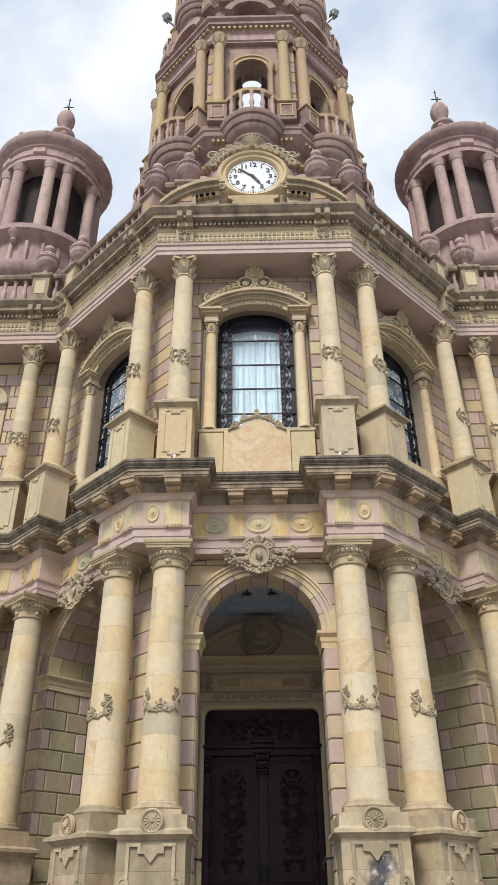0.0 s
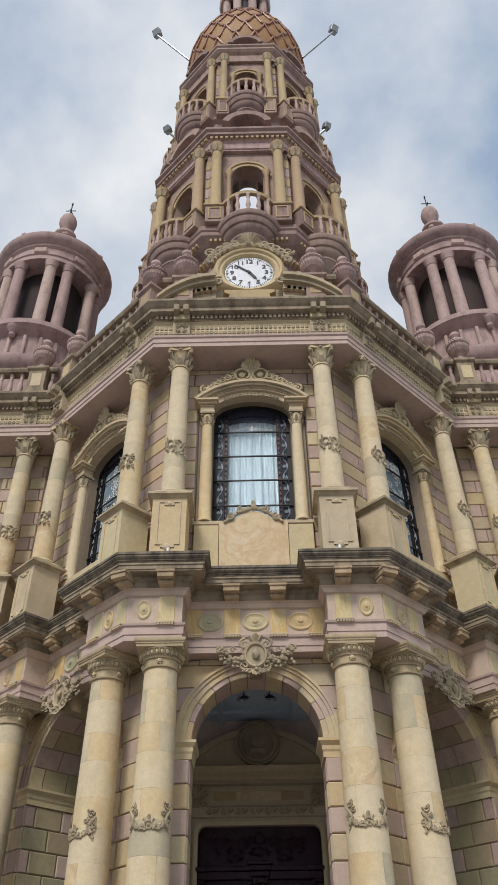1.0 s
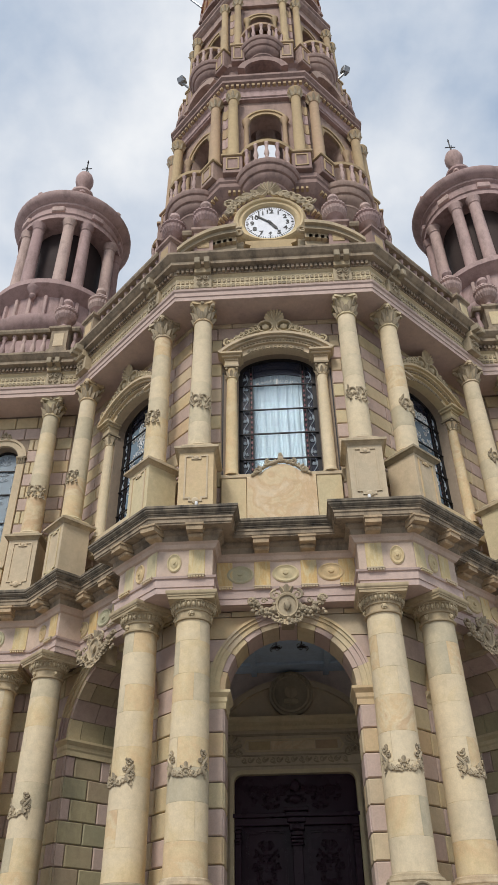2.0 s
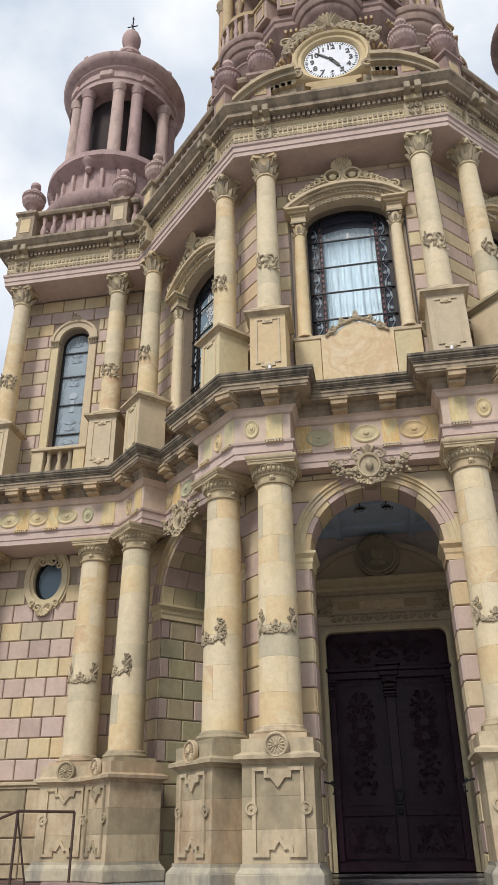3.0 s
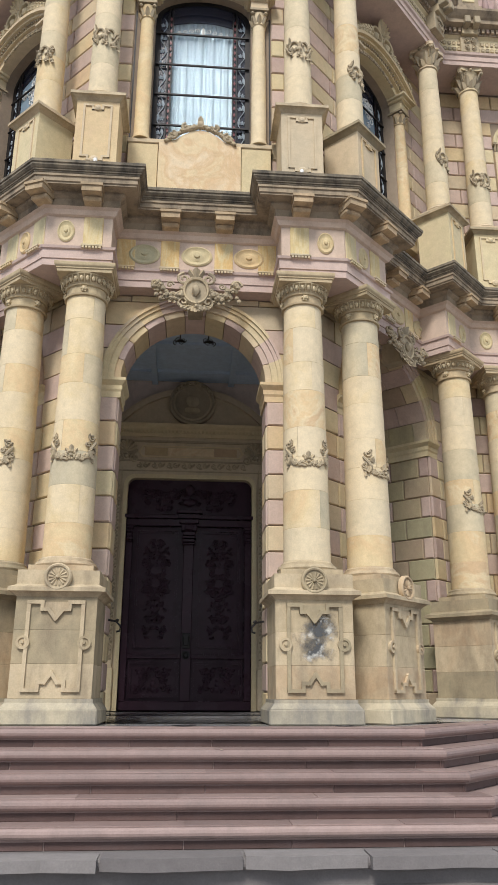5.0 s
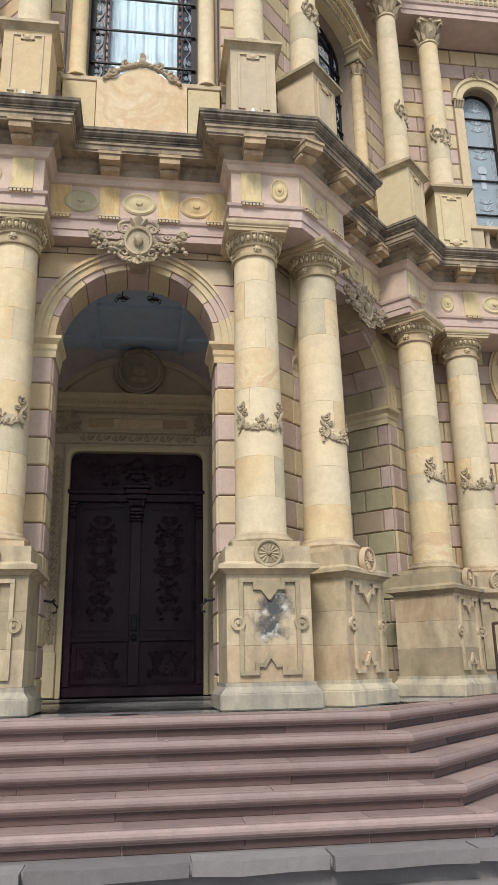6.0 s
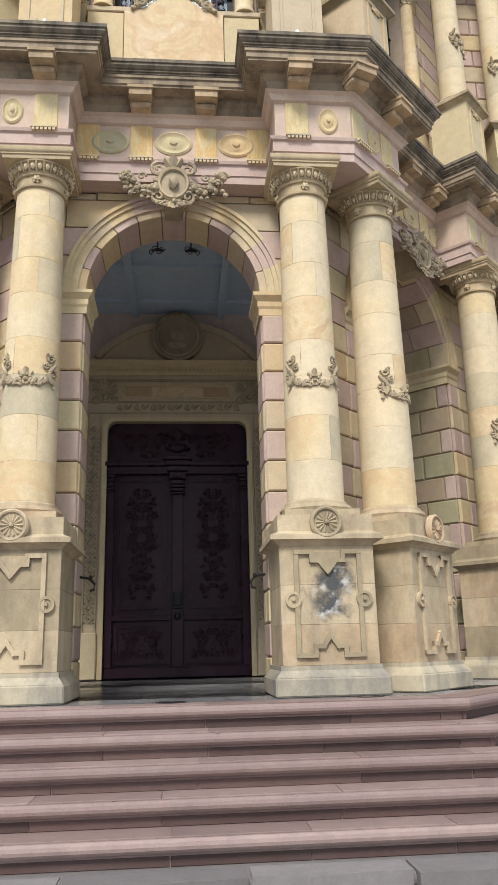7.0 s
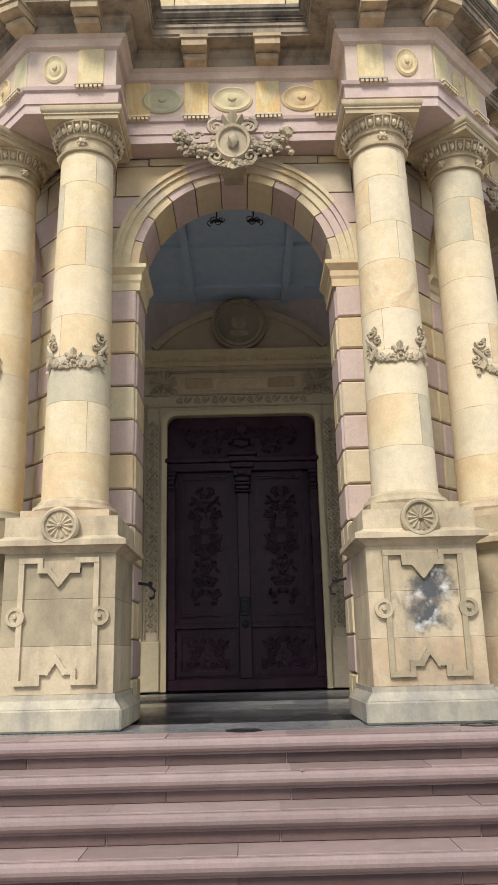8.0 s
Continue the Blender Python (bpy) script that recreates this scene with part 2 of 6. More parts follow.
def box(bm, x0, x1, y0, y1, z0, z1, bev=0.0, m=None):
    vs = [bm.verts.new(v) for v in ((x0, y0, z0), (x1, y0, z0), (x1, y1, z0), (x0, y1, z0), (x0, y0, z1), (x1, y0, z1), (x1, y1, z1), (x0, y1, z1))]
    fs = [bm.faces.new([vs[i] for i in q]) for q in ((3, 2, 1, 0), (4, 5, 6, 7), (0, 1, 5, 4), (1, 2, 6, 5), (2, 3, 7, 6), (3, 0, 4, 7))]
    if bev:
        es = list({e for f in fs for e in f.edges})
        r = bmesh.ops.bevel(bm, geom=es, offset=bev, segments=1, affect="EDGES")
        vs = list({v for f in r["faces"] for v in f.verts} | {v for v in vs if v.is_valid})
    if m is not None:
        bmesh.ops.transform(bm, matrix=m, verts=vs)
    return vs


def lathe(bm, prof, seg=24, cx=0.0, cy=0.0, a0=0.0, a1=360.0, flute=0.0, caps=True):
    """A turned solid from (radius, height) pairs."""
    full = abs(a1 - a0) >= 359.9
    n = seg if full else seg + 1
    rings = []
    for r, z in prof:
        ring = []
        for i in range(n):
            a = radians(a0 + (a1 - a0) * i / seg)
            q = r * (1 - flute * (i % 2))
            ring.append(bm.verts.new((cx + q * math.cos(a), cy + q * math.sin(a), z)))
        rings.append(ring)
    for ra, rb in zip(rings, rings[1:]):
        for i in range(seg):
            j = (i + 1) % n
            bm.faces.new((ra[i], ra[j], rb[j], rb[i]))
    if full and caps:
        bm.faces.new(rings[0][::-1])
        bm.faces.new(rings[-1])
    return rings


def prism(bm, poly, y0, y1):
    """A polygon of (x, z) pairs pushed from y0 to y1."""
    a = [bm.verts.new((x, y0, z)) for x, z in poly]
    b = [bm.verts.new((x, y1, z)) for x, z in poly]
    n = len(poly)
    bm.faces.new(a)
    bm.faces.new(b[::-1])
    for i in range(n):
        bm.faces.new((a[i], b[i], b[(i + 1) % n], a[(i + 1) % n]))
    return a + b


def slab(bm, poly, z0, z1):
    """A plan polygon of (x, y) pairs raised from z0 to z1."""
    a = [bm.verts.new((x, y, z0)) for x, y in poly]
    b = [bm.verts.new((x, y, z1)) for x, y in poly]
    n = len(poly)
    bm.faces.new(a[::-1])
    bm.faces.new(b)
    for i in range(n):
        bm.faces.new((a[i], a[(i + 1) % n], b[(i + 1) % n], b[i]))


def sweep(bm, path, prof, closed=False, back=True):
    """A moulding: (out, z) profile carried along a plan path with mitred corners; out is to the right of the way."""
    n = len(path)
    P = [Vector(p) for p in path]
    offs = []
    for i in range(n):
        d0 = (P[i] - P[i - 1]).normalized() if (i or closed) else None
        d1 = (P[(i + 1) % n] - P[i]).normalized() if (i < n - 1 or closed) else None
        d0, d1 = d0 or d1, d1 or d0
        n0, n1 = Vector((d0.y, -d0.x)), Vector((d1.y, -d1.x))
        b = n0 + n1
        offs.append(b / max(0.3, b.dot(n0)))
    rows = [[bm.verts.new((P[i].x + offs[i].x * o, P[i].y + offs[i].y * o, z)) for o, z in prof] for i in range(n)]
    m = len(prof)
    for i in range(n if closed else n - 1):
        a, b = rows[i], rows[(i + 1) % n]
        for j in range(m - 1):
            bm.faces.new((a[j], b[j], b[j + 1], a[j + 1]))
        if back:
            bm.faces.new((a[m - 1], b[m - 1], b[0], a[0]))
    if not closed:
        bm.faces.new(rows[0])
        bm.faces.new(rows[-1][::-1])


def arc_pts(cx, cz, r, a0, a1, n, rz=None):
    rz = rz or r
    return [(cx + r * math.cos(radians(a0 + (a1 - a0) * i / n)), cz + rz * math.sin(radians(a0 + (a1 - a0) * i / n))) for i in range(n + 1)]


def tube(bm, pts, r, seg=6, r1=None):
    P = [Vector(p) for p in pts]
    rings = []
    for i, p in enumerate(P):
        d = (P[min(i + 1, len(P) - 1)] - P[max(i - 1, 0)]).normalized()
        u = d.cross(Vector((0.13, 0.21, 0.97)))
        if u.length < 0.1:
            u = d.cross(Vector((1, 0, 0)))
        u.normalize()
        v = d.cross(u)
        q = r if r1 is None else r + (r1 - r) * i / (len(P) - 1)
        rings.append([bm.verts.new(p + q * (math.cos(2 * math.pi * k / seg) * u + math.sin(2 * math.pi * k / seg) * v)) for k in range(seg)])
    for a, b in zip(rings, rings[1:]):
        for k in range(seg):
            bm.faces.new((a[k], a[(k + 1) % seg], b[(k + 1) % seg], b[k]))
    bm.faces.new(rings[0][::-1])
    bm.faces.new(rings[-1])


def blob(bm, c, r, squash=(1, 1, 1), rot=None):
    m = Matrix.Translation(c) @ (rot or Matrix()) @ Matrix.Diagonal((*squash, 1))
    bmesh.ops.create_icosphere(bm, subdivisions=1, radius=r, matrix=m)


def leaf(bm, base, tip, width, out, curl=0.5):
    """A carved leaf from base to tip that swells outward, in five cross strips."""
    B, T = Vector(base), Vector(tip)
    ax = T - B
    o = Vector(out).normalized()
    side = ax.cross(o).normalized()
    rows = []
    for i in range(5):
        s = i / 4
        w = width * (0.55, 1.0, 0.9, 0.75, 0.25)[i]
        lift = ax.length * curl * (0.02, 0.12, 0.2, 0.36, 0.5)[i]
        c = B + ax * (s if i < 4 else 0.88) + o * lift
        rows.append([bm.verts.new(c - side * w / 2 - o * 0.25 * w), bm.verts.new(c + o * 0.18 * w), bm.verts.new(c + side * w / 2 - o * 0.25 * w)])
    for a, b in zip(rows, rows[1:]):
        for k in range(2):
            bm.faces.new((a[k], a[k + 1], b[k + 1], b[k]))


def scroll(bm, c, r, thick, turn=1, start=0.0, turns=1.6, y=0.0, rise=0.0):
    """A volute in the x-z plane at depth y."""
    n = int(16 * turns)
    pts = []
    for i in range(n + 1):
        a = radians(start) + turn * 2 * math.pi * turns * i / n
        q = r * (1 - 0.82 * i / n)
        pts.append((c[0] + q * math.cos(a), y - rise * i / n, c[1] + q * math.sin(a)))
    tube(bm, pts, thick, 5, thick * 0.6)


def disc_y(bm, cx, cz, prof, seg=24, sz=1.0):
    """Turned about the y axis: (radius, y) pairs."""
    rings = [[bm.verts.new((cx + r * math.cos(2 * math.pi * i / seg), y, cz + sz * r * math.sin(2 * math.pi * i / seg))) for i in range(seg)] for r, y in prof]
    for a, b in zip(rings, rings[1:]):
        for i in range(seg):
            bm.faces.new((a[i], a[(i + 1) % seg], b[(i + 1) % seg], b[i]))
    bm.faces.new(rings[0])
    bm.faces.new(rings[-1][::-1])


BLOCKS = {}


def block_mesh(w, h, d, mat, ch=0.012):
    """A squared stone with a chamfered face; front at y = -d, base corner at the origin."""
    key = (round(w, 2), round(h, 2), round(d, 2), mat.name)
    if key not in BLOCKS:
        w, h, d = key[0], key[1], key[2]
        me = bpy.data.meshes.new("stone_block")
        v = [(x, y, z) for y, i in ((0.0, 0.0), (-d + ch, 0.0), (-d, ch)) for x, z in ((i, i), (w - i, i), (w - i, h - i), (i, h - i))]
        f = [(0, 3, 2, 1)] + [(b + k, b + (k + 1) % 4, b + 4 + (k + 1) % 4, b + 4 + k) for b in (0, 4) for k in range(4)] + [(8, 9, 10, 11)]
        me.from_pydata(v, [], f)
        me.materials.append(mat)
        BLOCKS[key] = me
    return BLOCKS[key]


def stone_block(parent, m, x, z, w, h, d, mat, name="stone_block"):
    """Lays one stone on a wall whose face is the x-z plane of m."""
    share(name, block_mesh(w - 0.018, h - 0.018, d + 0.014, mat, 0.014), m @ Matrix.Translation((x + 0.009, 0, z + 0.009)), parent)


def mirror(pts):
    """A plan path given for the half with x >= 0, made whole from west to east."""
    left = [(-x, y) for x, y in pts[::-1]]
    return left[:-1] + pts if abs(pts[0][0]) < 1e-6 else left + pts

# ---- plan ----
FRONT, WING, DIAG = 12.15, 14.95, 45.0
BAYS = [pose(0, FRONT, 0), pose(3.11, 13.55, 0, 0, 0, 45), pose(-3.11, 13.55, 0, 0, 0, -45)]
WINGS = [pose(6.53, WING, 0), pose(-6.53, WING, 0)]
COLS = [(1.46, 11.67, 0), (2.34, 12.07, 45), (4.36, 13.95, 45), (5.36, 14.46, 0), (7.74, 14.46, 0)]
COL_POSES = [pose(s * x, y, 0, 0, 0, s * r) for x, y, r in COLS for s in (1, -1)]

# lower entablature line, broken forward over the columns
LOW = [(0, 11.87), (1.13, 11.87), (1.13, 11.38), (2.03, 11.38), (2.83, 12.18), (2.48, 12.53), (3.82, 13.87), (4.17, 13.52), (4.82, 14.17), (8.20, 14.17), (8.20, 20.0)]
HIGH = [(0, 11.40), (2.03, 11.40), (4.80, 14.17), (8.12, 14.17), (8.12, 20.0)]

# ---- ground, steps, porch floor ----
bm = bmesh.new()
slab(bm, [(-900, -900), (900, -900), (900, 1500), (-900, 1500)], -1.4, -1.12)
tagged(part("ground", bm, stone_pave, label="grey stone paving of the forecourt"), category="ground", kind="structure")


def step_plan(k):
    d = 0.277 * k
    c = d * math.tan(radians(23))
    return [(2.45 + c, 10.53 - d), (7.4 + c + 0.3 * d, 15.9 - d * 0.9), (7.4 + c + 0.3 * d, 18)]


stair = thing("stairs", "worn reddish stone steps with rounded noses before the porch", "stairs", kind="structure")
for k in range(6):
    half = step_plan(k)
    top, low = -0.181 * k, -0.181 * (k + 1)
    if k == 5:
        low = -1.13
    outline = mirror(half)
    bm = bmesh.new()
    nose = [(-0.09, low), (-0.06, low), (-0.06, top - 0.112), (-0.035, top - 0.110), (-0.035, top - 0.094), (-0.02, top - 0.094), (0.004, top - 0.086), (0.020, top - 0.066), (0.024, top - 0.045), (0.018, top - 0.022), (0.003, top - 0.006), (-0.03, top), (-0.4, top), (-0.4, low)]
    sweep(bm, outline, nose)
    # noses get the lighter tone, light from above put into the colour
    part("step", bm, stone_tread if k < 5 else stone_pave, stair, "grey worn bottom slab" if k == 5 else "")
bm = bmesh.new()
slab(bm, mirror([(2.32, 10.80), (7.2, 16.1), (7.2, 18.3)]), -1.1, -0.004)
tagged(part("floor", bm, stone_floor, label="dark polished stone floor of the porch"), category="floor", kind="structure")

for s in (1, -1):
    bm = bmesh.new()
    slab(bm, [(s * 4.0, 14.0), (s * 4.15, 13.55), (s * 4.75, 13.9), (s * 8.3, 13.9), (s * 8.3, 20), (s * 4.0, 20)][::s], -1.13, -0.008)
    # plinth takes the shaded riser tone to match the dark steps beside it
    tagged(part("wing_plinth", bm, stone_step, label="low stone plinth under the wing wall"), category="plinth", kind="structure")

# ---- walls of the lower and upper storeys ----
ARCH_R, SIDE_R, SPRING = 1.01, 1.22, 4.41


def arch_poly(u0, u1, z0, z1, a, spring, rise):
    return [(u0, z0), (-a, z0)] + arc_pts(0, spring, a, 180, 0, 16, rise) + [(a, z0), (u1, z0), (u1, z1), (u0, z1)]


walls = []
for i, m in enumerate(BAYS):
    half = 1.71 if i == 0 else 1.98
    w = thing(("wall_south", "wall_southeast", "wall_southwest")[i], "cream and pink sandstone porch wall with a round arch", "wall", m, kind="structure")
    walls.append(w)
    bm = bmesh.new()
    rad = (SIDE_R if i else ARCH_R) + 0.02
    prism(bm, arch_poly(-half, half, 0, 6.9, rad, SPRING, rad), 0.0, 0.55 if i == 0 else 0.95)
    part("arch_wall", bm, stone_joint, w)
    bm = bmesh.new()
    wz = 8.28
    prism(bm, [(-half, 6.9), (half, 6.9), (half, wz), (-half, wz)], 0.0, 0.6)
    prism(bm, arch_poly(-half, half, wz, 13.3, 0.78, 11.0, 0.42), 0.0, 0.6)
    part("window_wall", bm, stone_joint, w)
for s, m in zip((1, -1), WINGS):
    w = thing("wall_east_wing" if s > 0 else "wall_west_wing", "banded pink and cream sandstone wing wall", "wall", m, kind="structure")
    walls.append(w)
    bm = bmesh.new()
    e0, e1 = (-2.05, 1.47) if s > 0 else (-1.47, 2.05)
    oz, ow, oh = 5.22, 0.31, 0.45
    prism(bm, [(e0, 0), (0, 0), (0, oz - oh)] + arc_pts(0, oz, ow, 270, 90, 14, oh)[1:] + [(0, 7.2), (e0, 7.2)], 0.0, 0.6)
    prism(bm, [(e1, 0), (e1, 7.2), (0, 7.2), (0, oz + oh)] + arc_pts(0, oz, ow, 90, -90, 14, oh)[1:] + [(0, 0)], 0.0, 0.6)
    part("oval_wall", bm, stone_joint, w)
    bm = bmesh.new()
    prism(bm, [(e0, 7.2), (e1, 7.2), (e1, 8.08), (e0, 8.08)], 0.0, 0.6)
    prism(bm, arch_poly(e0, e1, 8.08, 13.3, 0.36, 11.0, 0.36), 0.0, 0.6)
    part("window_wall", bm, stone_joint, w)
    bm = bmesh.new()
    box(bm, e1 - 0.5 if s > 0 else e0, e1 if s > 0 else e0 + 0.5, 0.6, 6.0, 0, 13.3)
    part("side_wall", bm, stone_joint, w)

# porch inside and rooms behind the windows
bm = bmesh.new()
box(bm, -3.9, 3.9, 17.52, 17.8, 0, 7.0)
tagged(part("wall_north", bm, plaster_dim, label="dim plastered wall behind the church door"), category="wall", kind="structure")
for s in (1, -1):
    bm = bmesh.new()
    box(bm, s * 3.7 if s > 0 else -3.9, 3.9 if s > 0 else -3.7, 15.4, 17.52, 0, 7.0)
    tagged(part("wall_porch_side", bm, plaster_dim, label="dim plastered side wall of the porch"), category="wall", kind="structure")
bm = bmesh.new()
slab(bm, mirror([(1.6, 13.0), (4.0, 15.4), (4.0, 17.8)]), 6.62, 6.85)
for x in (-2.4, -0.8, 0.8, 2.4):
    box(bm, x - 0.06, x + 0.06, 13.0, 17.5, 6.53, 6.62)
for y in (14.2, 15.6, 16.95):
    box(bm, -2.6, 2.6, y - 0.06, y + 0.06, 6.56, 6.62)
tagged(part("ceiling", bm, plaster_blue, label="slate-blue painted porch ceiling with shallow beams"), category="ceiling", kind="structure")
bm = bmesh.new()
slab(bm, mirror([(1.3, 12.8), (4.3, 15.8), (7.5, 15.8), (7.5, 20)]), 6.95, 7.1)
slab(bm, mirror([(1.6, 12.3), (4.5, 15.2), (7.9, 15.2), (7.9, 20)]), 13.0, 13.3)
box(bm, -7.5, 7.5, 19.7, 20.0, -0.5, 13.3)
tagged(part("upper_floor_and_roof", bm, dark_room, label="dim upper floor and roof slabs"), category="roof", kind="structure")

# ---- entablatures ----
ent = thing("lower_entablature", "lower stone entablature with rosettes and a soot-dark cornice", "entablature", kind="structure")
path = mirror(LOW)
bm = bmesh.new()
sweep(bm, path, [(-0.5, 5.70), (0, 5.69), (0, 5.79), (0.015, 5.79), (0.015, 5.92), (0.04, 5.93), (0.05, 5.965), (0.0, 5.985), (-0.5, 5.985)])
for s in (1, -1):
    box(bm, min(s * 4.8, s * 8.1), max(s * 4.8, s * 8.1), 14.60, 14.97, 5.70, 6.2)
part("architrave", bm, stone_pink, ent, "lilac-pink architrave band")
bm = bmesh.new()
sweep(bm, path, [(-0.5, 5.985), (-0.02, 5.985), (-0.02, 6.44), (0.02, 6.46), (0.05, 6.52), (0.09, 6.55), (-0.5, 6.55)])
part("frieze", bm, stone_frieze, ent, "lilac-pink frieze band")
bm = bmesh.new()
sweep(bm, path, [(-0.5, 6.55), (0.06, 6.55), (0.08, 6.66), (0.14, 6.70), (0.14, 6.74), (-0.5, 6.74)])
part("bed_moulding", bm, stone_cornice, ent)
bm = bmesh.new()
sweep(bm, path, [(-0.5, 6.74), (0.30, 6.74), (0.30, 6.765), (0.318, 6.77), (0.318, 6.835), (0.336, 6.84), (0.336, 6.88), (-0.5, 6.88)])
part("corona", bm, stone_cornice, ent)
bm = bmesh.new()
sweep(bm, path, [(-0.5, 6.88), (0.345, 6.88), (0.345, 6.898), (0.362, 6.902), (0.362, 6.922), (0.376, 6.926), (0.402, 6.955), (0.402, 6.985), (0.418, 6.99), (0.418, 7.032), (0.39, 7.05), (-0.5, 7.10)])
part("cornice", bm, stone_black, ent, "soot-darkened cornice edge")

uent = thing("upper_entablature", "upper stone entablature with dentils and a dark cornice", "entablature", kind="structure")
path = mirror(HIGH)
bm = bmesh.new()
sweep(bm, path, [(-0.75, 12.26), (0, 12.26), (0, 12.36), (0.02, 12.37), (0.02, 12.48), (0.05, 12.50), (0.06, 12.55), (-0.75, 12.55)])
part("architrave", bm, stone_pink, uent, "lilac-pink architrave band")
bm = bmesh.new()
sweep(bm, path, [(-0.75, 12.55), (0.0, 12.55), (0.0, 12.92), (0.05, 12.97), (-0.75, 12.97)])
part("frieze", bm, stone_cream, uent)
bm = bmesh.new()
sweep(bm, path, [(-0.75, 12.97), (0.07, 12.97), (0.07, 13.10), (0.22, 13.13), (0.22, 13.22), (0.26, 13.25), (0.34, 13.34), (0.34, 13.40), (-0.75, 13.46)])
part("cornice", bm, stone_cornice, uent, "weathered brown cornice")

# ---- columns and pedestals ----
random.seed(4)


def pedestal(name, m, w, zs, half_panel, label, base_h=0.27):
    """A square pedestal: worn base, die with a raised panel frame, moulded cap and rosette. Face towards -y."""
    z0, z1, z2 = zs
    p = thing(name, label, "pedestal", m, "column pedestals")
    bm = bmesh.new()
    h = w / 2
    box(bm, -h - 0.08, h + 0.08, -h - 0.08, h + 0.08, z0, z0 + base_h * 0.62, 0.015)
    lathe_sq(bm, [(h + 0.07, z0 + base_h * 0.62), (h + 0.02, z0 + base_h * 0.85), (h + 0.02, z0 + base_h)])
    part("base", bm, stone_base, p, "scuffed pale base stone")
    n = 3 if w > 0.7 else 1
    for i in range(n):
        bm = bmesh.new()
        a, b = z0 + base_h + (z1 - z0 - base_h) * i / n, z0 + base_h + (z1 - z0 - base_h) * (i + 1) / n
        box(bm, -h, h, -h, h, a + 0.0006, b - 0.0006, 0.0025)
        part("die", bm, stone_ped if w > 0.7 else stone_cream, p)
    bm = bmesh.new()
    lathe_sq(bm, [(h, z1), (h + 0.03, z1 + 0.03), (h + 0.06, z1 + 0.05), (h + 0.09, z1 + 0.055), (h + 0.09, z1 + 0.10), (h + 0.03, z1 + 0.125), (h + 0.01, z1 + 0.14), (h + 0.01, z2)])
    p["cap"] = part("cap_moulding", bm, stone_ped, p).name
    return p


def lathe_sq(bm, prof, cx=0.0, cy=0.0):
    """A square stack of (half width, height) pairs."""
    rings = [[bm.verts.new((cx + a * r, cy + b * r, z)) for a, b in ((-1, -1), (1, -1), (1, 1), (-1, 1))] for r, z in prof]
    for a, b in zip(rings, rings[1:]):
        for i in range(4):
            bm.faces.new((a[i], a[(i + 1) % 4], b[(i + 1) % 4], b[i]))
    bm.faces.new(rings[0][::-1])
    bm.faces.new(rings[-1])


def strip(bm, pts, y, w=0.042, t=0.03):
    """A raised flat moulding along (x, z) points on a face at depth y."""
    n = len(pts)
    for i in range(n - 1):
        a, b = Vector(pts[i]), Vector(pts[i + 1])
        d = (b - a).normalized()
        q = Vector((-d.y, d.x)) * w / 2
        a2, b2 = a - d * w / 2, b + d * w / 2
        prism(bm, [tuple(a2 - q), tuple(b2 - q), tuple(b2 + q), tuple(a2 + q)], y - t - 0.0015 * (i % 2), y)


def rosette(bm, cx, cz, r, y, petals=14):
    disc_y(bm, cx, cz, [(r, y), (r, y - 0.05), (r * 0.9, y - 0.065), (r * 0.8, y - 0.06), (r * 0.74, y - 0.04)], 28)
    for k in range(petals):
        a = 2 * math.pi * k / petals
        c, s = math.cos(a), math.sin(a)
        leaf(bm, (cx + 0.14 * r * c, y - 0.045, cz + 0.14 * r * s), (cx + 0.74 * r * c, y - 0.045, cz + 0.74 * r * s), r * 0.26, (0, -1, 0), 0.2)
    blob(bm, (cx, y - 0.06, cz), r * 0.16)


ped = pedestal("column_pedestal", COL_POSES[0], 0.90, (0, 1.36, 1.66), 0.3, "square sandstone pedestal with a raised panel and rosette")
bm = bmesh.new()
yf = -0.45
fr = 0.30
bot = [(-fr, 1.30), (-fr, 0.36), (-0.14, 0.36), (-0.14, 0.44), (-0.07, 0.44), (0, 0.54), (0.07, 0.44), (0.14, 0.44), (0.14, 0.36), (fr, 0.36), (fr, 1.30)]
topn = [(-fr, 1.30), (-0.15, 1.30), (-0.15, 1.22), (-0.08, 1.22), (0, 1.12), (0.08, 1.22), (0.15, 1.22), (0.15, 1.30), (fr, 1.30)]
strip(bm, bot, yf)
strip(bm, topn, yf, 0.042, 0.034)
prism(bm, [(-0.14, 1.30), (-0.14, 1.22), (-0.08, 1.22), (0, 1.12), (0.08, 1.22), (0.14, 1.22), (0.14, 1.30)], yf - 0.015, yf)
part("panel_moulding", bm, stone_ped, ped)
for s in (1, -1):
    bm = bmesh.new()
    disc_y(bm, s * 0.335, 0.86, [(0.075, yf), (0.075, yf - 0.035), (0.05, yf - 0.035), (0.045, yf - 0.02), (0.02, yf - 0.02), (0.015, yf - 0.045)], 16)
    part("scroll_knob", bm, stone_ped, ped)
bm = bmesh.new()
rosette(bm, 0, 1.575, 0.155, -0.48)
part("rosette", bm, stone_ped, bpy.data.objects[ped["cap"]], smooth=True)

col = thing("lower_column", "smooth cream sandstone column with a carved garland", "column", COL_POSES[0], "lower columns")
bm = bmesh.new()
lathe_sq(bm, [(0.37, 1.66), (0.37, 1.73)])
lathe(bm, [(0.36, 1.73), (0.375, 1.76), (0.36, 1.795), (0.33, 1.80), (0.325, 1.83), (0.30, 1.85)], 32)
part("column_base", bm, stone_ped, col, smooth=True)
zz = [1.85, 2.25, 2.72, 3.15, 3.55, 4.05, 4.45, 4.95, 5.28]


